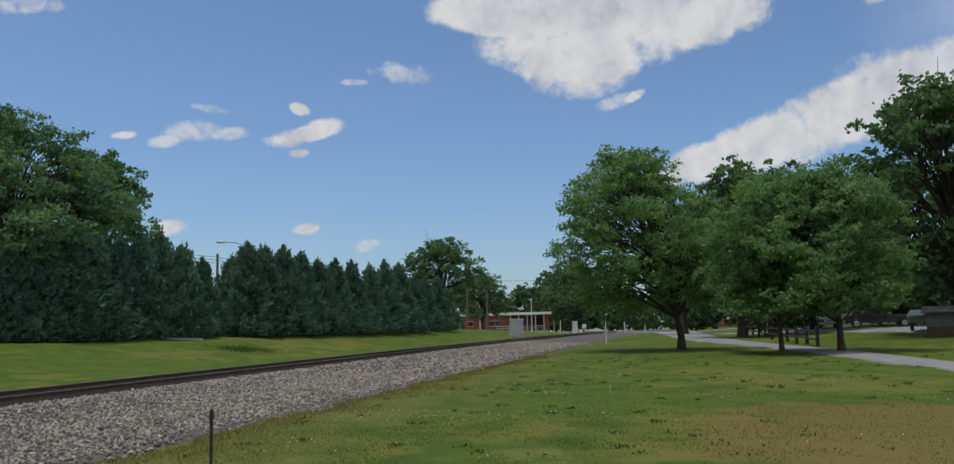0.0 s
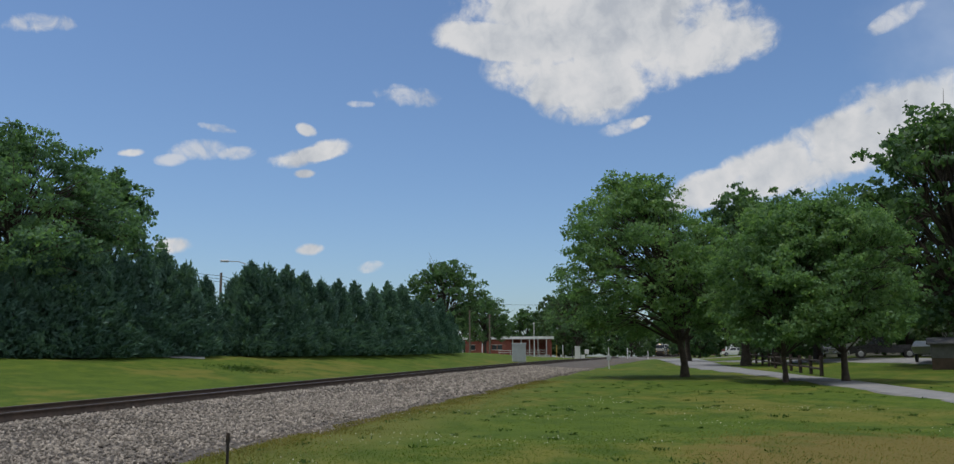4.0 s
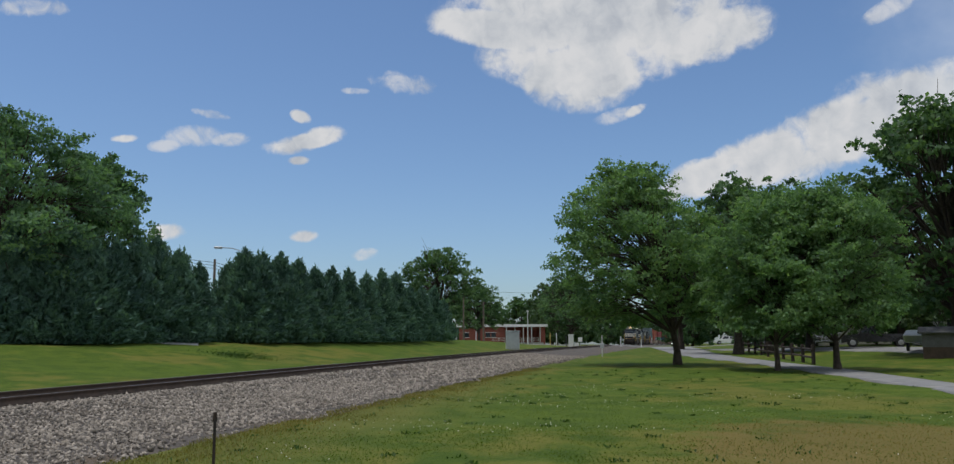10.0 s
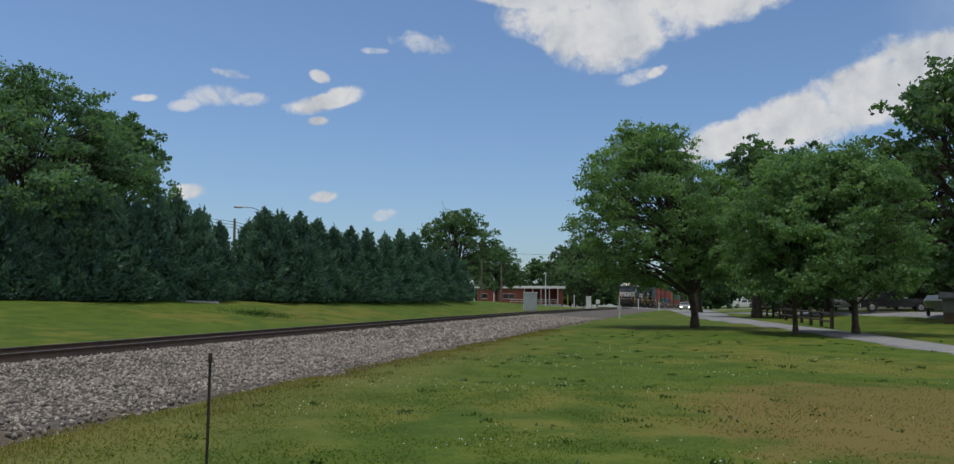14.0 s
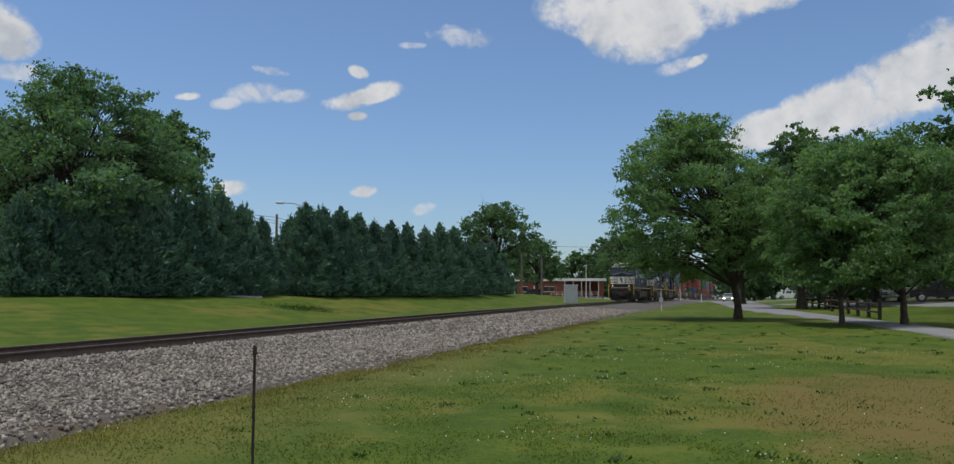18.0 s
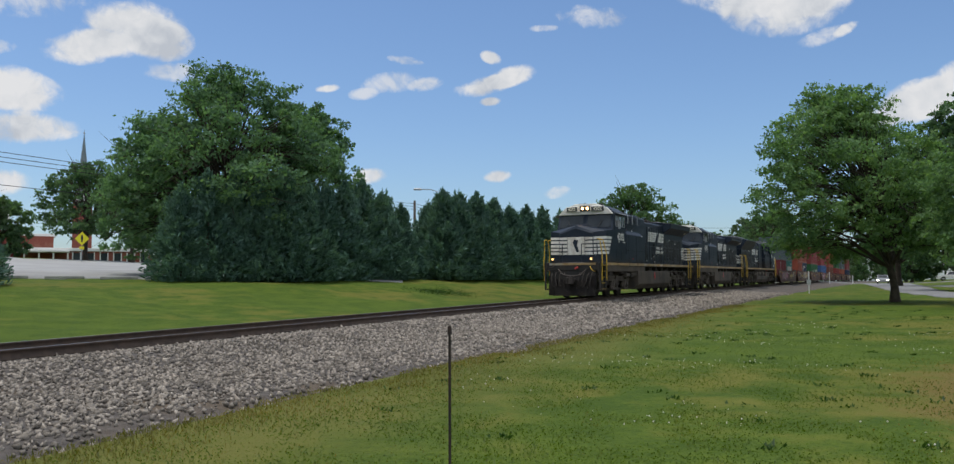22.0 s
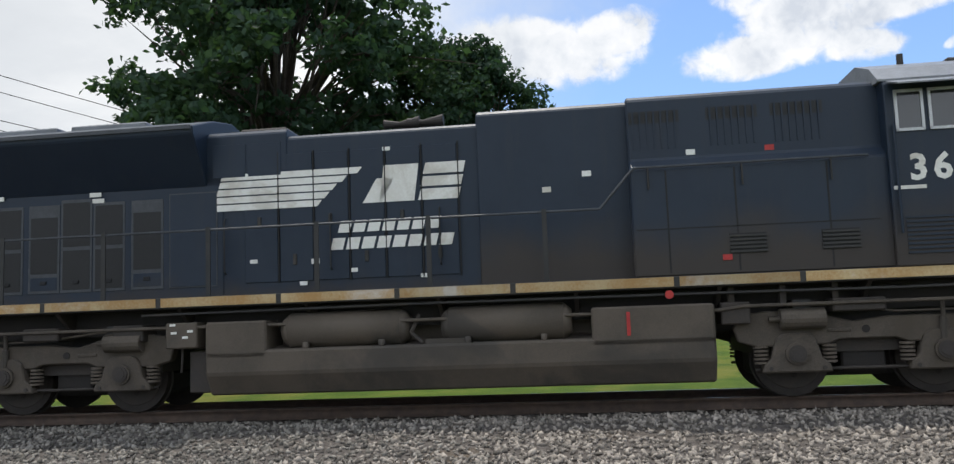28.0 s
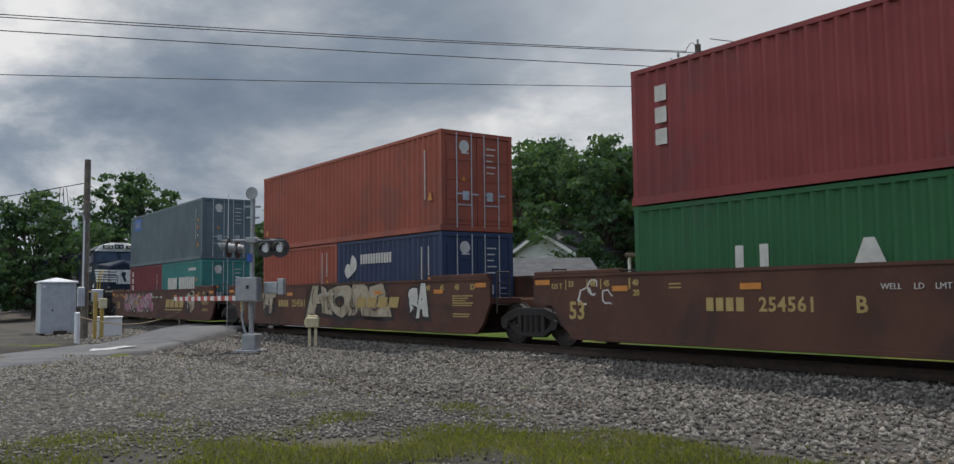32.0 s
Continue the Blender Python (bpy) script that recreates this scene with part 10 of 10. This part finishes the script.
def car(name, label, category, paint, long, high, belt, cabin, m, bed=None, lit=False, wheel=0.36, group="vehicles"):
    """Local x forward. cabin: (rear foot, rear top, front top, front foot) along x."""
    c = thing(name, label, category, group, m)
    a, b = -long / 2, long / 2
    low = wheel * 0.85
    w = 0.92
    bm = bmesh.new()
    arch = []
    for mid in (b - 0.95, a + 0.95):
        arch.append([(mid + (wheel + 0.07) * math.cos(t), max(low, wheel + (wheel + 0.07) * math.sin(t))) for t in (0.15, 0.8, 1.57, 2.34, 2.99)])
    line = [(a + 0.08, low)] + [(a, belt * 0.72), (a + 0.03, belt)]
    line += [(cabin[3], belt), (b - 0.25, belt - 0.10), (b, belt - 0.28), (b - 0.04, low)]
    line += arch[0] + arch[1]
    prism(bm, line, -w, w, "y")
    body = part("body", bm, paint, c)
    bm = bmesh.new()
    lo = [(cabin[0], -w + 0.03, belt - 0.02), (cabin[3], -w + 0.03, belt - 0.02), (cabin[3], w - 0.03, belt - 0.02), (cabin[0], w - 0.03, belt - 0.02)]
    hi = [(cabin[1], -w + 0.2, high), (cabin[2], -w + 0.2, high), (cabin[2], w - 0.2, high), (cabin[1], w - 0.2, high)]
    va, vb = [bm.verts.new(p) for p in lo], [bm.verts.new(p) for p in hi]
    bm.faces.new(va[::-1])
    bm.faces.new(vb)
    for i in range(4):
        bm.faces.new((va[i], va[(i + 1) % 4], vb[(i + 1) % 4], vb[i]))
    part("cabin", bm, paint, c)

    def plate(name, p, q, f0, f1, g0, g1, out):
        """A pane between two edges of the cabin, inset."""
        def mix(u, v):
            lo_ = Vector(lo[p]).lerp(Vector(lo[q]), u)
            return lo_.lerp(Vector(hi[p]).lerp(Vector(hi[q]), u), v)
        bm = bmesh.new()
        panel(bm, [mix(f0, g0), mix(f1, g0), mix(f1, g1), mix(f0, g1)], 0, 0.012, out)
        part(name, bm, CARGLASS, c, "dark tinted glass")
    plate("windscreen", 1, 2, 0.06, 0.94, 0.12, 0.92, (1, 0, 0.3))
    plate("rear_window", 3, 0, 0.08, 0.92, 0.15, 0.9, (-1, 0, 0.3))
    for p, q, out in ((0, 1, (0, -1, 0.2)), (2, 3, (0, 1, 0.2))):
        plate("side_window", p, q, 0.08, 0.48, 0.14, 0.9, out)
        plate("side_window", p, q, 0.53, 0.92, 0.14, 0.9, out)
    if bed:
        part("cargo_bed", box(bmesh.new(), a + 0.08, -w + 0.09, belt, bed, w - 0.09, belt + 0.012), BLACKENED, c)
        part("tailgate", box(bmesh.new(), a - 0.01, -w + 0.06, belt * 0.62, a + 0.02, w - 0.06, belt + 0.02, 0.01), paint, c)
    part("bumper", box(bmesh.new(), b - 0.1, -w, low, b + 0.08, w, low + 0.24, 0.03), CHROME if bed else paint, c)
    part("bumper", box(bmesh.new(), a - 0.08, -w, low, a + 0.1, w, low + 0.24, 0.03), CHROME if bed else paint, c)
    part("grille", box(bmesh.new(), b - 0.06, -0.48, low + 0.28, b + 0.025, 0.48, belt - 0.3, 0.01), CHROME if bed else BLACKENED, c)
    for s in (-1, 1):
        part("headlight", box(bmesh.new(), b - 0.1, s * 0.72 - 0.17, belt - 0.48, b + 0.03, s * 0.72 + 0.17, belt - 0.30, 0.02), LITLAMP if lit else CLEARLAMP, c, "lit headlight" if lit else "")
        part("tail_light", box(bmesh.new(), a - 0.02, s * 0.78 - 0.1, belt - 0.4, a + 0.06, s * 0.78 + 0.1, belt - 0.1, 0.01), REDLAMP, c)
        part("mirror", box(bmesh.new(), cabin[3] - 0.25, s * (w + 0.12) - 0.09, belt + 0.02, cabin[3] - 0.13, s * (w + 0.12) + 0.09, belt + 0.2, 0.02), paint, c)
        part("door_handle", box(bmesh.new(), cabin[0] + 0.7, s * (w + 0.015) - 0.015, belt - 0.16, cabin[0] + 0.88, s * (w + 0.015) + 0.015, belt - 0.12), paint, c)
        for mid in (b - 0.95, a + 0.95):
            g = part("wheel", rod(bmesh.new(), (mid, s * (w - 0.24), wheel), (mid, s * (w - 0.01), wheel), wheel, n=18), TYRE, c)
            part("rim", rod(bmesh.new(), (mid, s * (w - 0.02), wheel), (mid, s * (w + 0.006), wheel), wheel * 0.62, wheel * 0.5, 12), RIMS, g)
    return c


def road_pose(az, r, turn):
    x, y = at_polar(az, r)
    return pose(x, y, gz(x, y) + 0.07, 0, 0, turn)


white_suv = car("suv", "white sport utility car parked on the grass verge", "car", CARWHITE, 4.7, 1.75, 1.02, (-2.2, -1.9, 0.55, 1.15), road_pose(-95.55, 186, 92))
silver_car = car("saloon_car", "silver car waiting with lit headlights at the crossing", "car", CARSILVER, 4.5, 1.46, 0.92, (-1.7, -1.0, 0.35, 1.1), road_pose(-91.95, 160, 178), lit=True, wheel=0.32)
black_suv = car("suv", "black sport utility car driving on the far street", "car", CARBLACK, 4.8, 1.8, 1.05, (-2.25, -2.0, 0.55, 1.2), road_pose(-77.0, 166, 0))
car("pickup_truck", "black pickup truck parked on the driveway", "pickup truck", CARBLACK, 5.7, 1.85, 1.15, (-0.5, -0.25, 0.75, 1.45), road_pose(-104.2, 84, 80), bed=-0.55, wheel=0.40)
car("pickup_truck", "dark pickup truck with a pale chrome grille", "pickup truck", CARBLACK, 5.6, 1.9, 1.2, (-0.5, -0.25, 0.75, 1.45), road_pose(-101.3, 100, 172), bed=-0.55, wheel=0.40)


def boat_trailer():
    t = thing("boat_trailer", "small pale boat under a cover on a trailer", "boat trailer", "vehicles", road_pose(-106.6, 73, 155))
    part("hull", prism(bmesh.new(), [(-2.2, 0.62), (1.6, 0.62), (2.6, 1.15), (-2.3, 1.15)], -0.85, 0.85, "y", bevel=0.08), CARWHITE, t)
    part("cover", prism(bmesh.new(), [(-2.3, 1.14), (2.5, 1.14), (0.9, 1.55), (-1.5, 1.5)], -0.84, 0.84, "y", bevel=0.06), SILVER, t)
    part("drawbar", rod(bmesh.new(), (-2.0, 0, 0.5), (3.4, 0, 0.48), 0.05), GALV, t)
    for s in (-1, 1):
        w = part("wheel", rod(bmesh.new(), (-0.6, s * 0.9, 0.3), (-0.6, s * 1.08, 0.3), 0.3, n=16), TYRE, t)
        part("mudguard", box(bmesh.new(), -0.98, s * 0.98 - 0.13, 0.62, -0.22, s * 0.98 + 0.13, 0.66, 0.01), GALV, t)


boat_trailer()


# ---- grass, weeds and loose stones ----
def lawn_z(x, y):
    """The lawn with its slight swells."""
    return ground_z(x, y) + np.where(np.abs(y - track_y(x)) > 7.5, 0.03 * np.sin(x * 0.9 + 1.3 * np.sin(y * 0.4)), 0.0)


def blades(name, n, region, low, high, width, mat, label, seed, keep=None, tuft=0.0, lift=0.0):
    """Bent grass blades over a region given as a sampler of (x, y)."""
    rng = np.random.default_rng(seed)
    x, y = region(rng, n)
    if tuft:
        k = max(1, n // 16)
        pick = rng.integers(0, k, n)
        x, y = x[:k][pick] + rng.normal(0, tuft, n), y[:k][pick] + rng.normal(0, tuft, n)
    if keep is not None:
        ok = keep(x, y, rng)
        x, y = x[ok], y[ok]
    n = len(x)
    z = lawn_z(x, y) - 0.005 + lift
    h = rng.uniform(low, high, n) * rng.uniform(0.6, 1.0, n)
    a = rng.uniform(0, 2 * math.pi, n)
    lean = rng.uniform(0.2, 1.3, n) * h
    w = width * rng.uniform(0.6, 1.3, n)
    foot = np.stack([x, y, z], -1)
    side = np.stack([-np.sin(a) * w, np.cos(a) * w, np.zeros(n)], -1)
    mid = foot + np.stack([np.cos(a) * lean * 0.35, np.sin(a) * lean * 0.35, h * 0.6], -1)
    tip = foot + np.stack([np.cos(a) * lean, np.sin(a) * lean, h], -1)
    v = np.stack([foot - side, mid + side * 0.9, tip, mid - side * 0.9], 1)
    f = np.arange(4 * n).reshape(n, 4)
    ob = raw(name, v.reshape(-1, 3), f, mat)
    return tagged(ob, label, "grass", kind="stuff")


def fan(az0, az1, r0, r1):
    def pick(rng, n):
        a, r = np.radians(rng.uniform(min(az0, az1), max(az0, az1), n)), np.sqrt(rng.uniform(r0 * r0, r1 * r1, n))
        return -np.sin(a) * r, np.cos(a) * r
    return pick


def on_lawn(x, y, rng):
    """The near lawn, up to the ragged edge of the ballast."""
    edge = track_y(x) - 7.0 + rng.normal(0, 0.35, len(x))
    grass = np.interp(x, [-30, -10, -7, -2], [-40, -20, -2, 30])
    drive = (y < np.interp(x, [4, 26.7, 44.7], [-9.5, -8.8, -7.4])) & (y > np.interp(x, [4, 31.9, 43.4], [-13, -10.5, -9.9]))
    bare = (((x - 13) * 0.16) ** 2 + ((y + 3.6) * 0.30) ** 2 < rng.uniform(0.5, 1.4, len(x))) & (rng.random(len(x)) < 0.7)
    dry = (y > track_y(x) - 7 - np.abs(rng.normal(0, 1.8, len(x)))) & (rng.random(len(x)) < 0.6)
    return (y < edge) & (y < grass + rng.normal(0, 0.6, len(x))) & ~drive & ~bare & ~dry


blades("lawn_grass", 110000, fan(-20, -112, 6.5, 17), 0.014, 0.036, 0.009, GRASS, "short mown grass blades of the lawn", 61, lambda x, y, rng: on_lawn(x, y, rng) & (np.hypot(x, y) < rng.uniform(10.5, 17.5, len(x))))
blades("lawn_grass", 80000, fan(-45, -112, 11, 38), 0.012, 0.030, 0.011, GRASS, "short mown grass blades of the lawn", 62, lambda x, y, rng: on_lawn(x, y, rng) & (np.hypot(x, y) > rng.uniform(10.5, 18, len(x))) & (np.hypot(x, y) < rng.uniform(24, 40, len(x))))
blades("verge_grass", 26000, lambda rng, n: (rng.uniform(-9, 45, n), np.zeros(n)), 0.03, 0.10, 0.006, DRYGRASS, "ragged longer grass at the edge of the ballast", 63)


def dry_part(x, y, rng):
    bare = ((x - 13) * 0.16) ** 2 + ((y + 3.6) * 0.30) ** 2 < rng.uniform(0.3, 1.4, len(x))
    dry = y > track_y(x) - 7 - np.abs(rng.normal(0, 1.6, len(x)))
    return (bare | dry) & (y < track_y(x) - 7.0 + rng.normal(0, 0.3, len(x))) & (x > -2)


blades("dry_grass", 90000, fan(-20, -112, 6.5, 30), 0.015, 0.05, 0.008, DRYGRASS, "dry yellowed grass in the lawn", 71, dry_part)


def move_verge():
    """Bring the verge to the ballast's edge."""
    ob = bpy.data.objects["verge_grass"]
    n = len(ob.data.vertices)
    co = np.empty(n * 3, np.float32)
    ob.data.vertices.foreach_get("co", co)
    co = co.reshape(-1, 4, 3)
    rng = np.random.default_rng(64)
    x = co[:, 0, 0].astype(float)
    y = track_y(x) - 6.85 - np.abs(rng.normal(0, 0.55, len(x))) + 0.35 * np.sin(x * 1.7) * np.sin(x * 0.43)
    dz = lawn_z(x, y) - lawn_z(x, np.zeros(len(x)))
    co[:, :, 1] += y[:, None]
    co[:, :, 2] += dz[:, None]
    ob.data.vertices.foreach_set("co", co.reshape(-1).astype(np.float32))
    ob.data.update()


move_verge()


def in_patches(x, y, rng):
    """Weedy patches on the gravel by the crossing."""
    p = np.array([noise.noise((a * 0.8, b * 0.8, 3.0)) for a, b in zip(x, y)])
    near = np.interp(np.hypot(x, y), [7.5, 9.0, 10.4, 11.6, 14, 25], [0.42, 0.26, 0.06, -0.22, -0.42, -0.26])
    return (p + near + rng.normal(0, 0.13, len(x)) > 0.12) & (y < track_y(x) - 5.8)


WEEDY = leaf_material("weedy_blade", (0.125, 0.138, 0.030), (0.180, 0.184, 0.050), (0.251, 0.230, 0.101), 0.5)
blades("gravel_weeds", 100000, fan(20, 92, 6.5, 13.0), 0.03, 0.13, 0.008, WEEDY, "patchy grass and weeds growing on the gravel", 65, in_patches, 0.0, 0.04)
blades("gravel_weeds", 30000, fan(40, 92, 14, 27), 0.05, 0.15, 0.010, DRYGRASS, "patchy grass and weeds growing on the gravel", 66, lambda x, y, rng: in_patches(x, y, rng) & (y < 8), 0.0, 0.04)
WEED = leaf_material("weed_leaf", (0.026, 0.060, 0.010), (0.045, 0.098, 0.018), (0.06, 0.12, 0.025), 0.3)
blades("weed_tufts", 5200, fan(-50, -110, 8, 42), 0.03, 0.09, 0.018, WEED, "dark green weed tufts scattered over the lawn", 67, on_lawn, 0.07)
blades("ditch_weeds", 1500, lambda rng, n: (46.0 + rng.normal(0, 1.1, n), 21.8 + rng.normal(0, 0.9, n)), 0.04, 0.14, 0.02, WEED, "rough dark weeds round a low spot of the far lawn", 68)


def clover():
    rng = np.random.default_rng(70)
    x, y = fan(-52, -112, 7.5, 30)(rng, 3000)
    p = np.array([noise.noise((a * 0.35, b * 0.35, 9.0)) for a, b in zip(x, y)])
    ok = on_lawn(x, y, rng) & (p > 0.16)
    x, y = x[ok], y[ok]
    n = len(x)
    base = np.array([(1, 0, 0), (-1, 0, 0), (0, 1, 0), (0, -1, 0), (0, 0, 1), (0, 0, -1)], float)
    tri = np.array([(0, 2, 4), (2, 1, 4), (1, 3, 4), (3, 0, 4), (2, 0, 5), (1, 2, 5), (3, 1, 5), (0, 3, 5)])
    c = np.stack([x, y, lawn_z(x, y) + rng.uniform(0.03, 0.07, n)], -1)
    v = base[None] * rng.uniform(0.006, 0.012, n)[:, None, None] + c[:, None]
    f = tri[None] + 6 * np.arange(n)[:, None, None]
    tagged(raw("clover_flowers", v.reshape(-1, 3), f.reshape(-1, 3), CLOVER), "tiny white clover flowers in the lawn", "flowers", kind="stuff")
    # loose gravel of the shoulder
    n = 90000
    a, r = np.radians(rng.uniform(22, 92, n)), np.sqrt(rng.uniform(64, 26 * 26, n))
    x, y = -np.sin(a) * r, np.cos(a) * r
    ok = (x < np.interp(y, [-12, 0.5, 3, 6, 9], [-6.5, -6.8, -6.6, -4.6, 0.5]) + rng.normal(0, 0.5, n)) & (x > np.interp(y, [-12, 2.2, 9.6, 12.7], [-8, -23.2, -31, -34.5])) & (y < track_y(x) - 5.5)
    ok &= (np.hypot(x, y) > 10.2) | (rng.random(n) < 0.25)
    x, y = x[ok], y[ok]
    n = len(x)
    s = rng.uniform(0.012, 0.040, n) * np.interp(np.hypot(x, y), [8, 26], [0.9, 1.5])
    c = np.stack([x, y, ground_z(x, y) + 0.05], -1)
    v = base[None] * rng.uniform(0.6, 1.25, (n, 6, 1)) * s[:, None, None] * np.array([1.1, 1.0, 0.6]) + c[:, None]
    f = tri[None] + 6 * np.arange(n)[:, None, None]
    tagged(raw("gravel_stones", v.reshape(-1, 3), f.reshape(-1, 3), DULLSTONE), "loose grey gravel stones beside the road", "stones", kind="stuff")


clover()


motions()
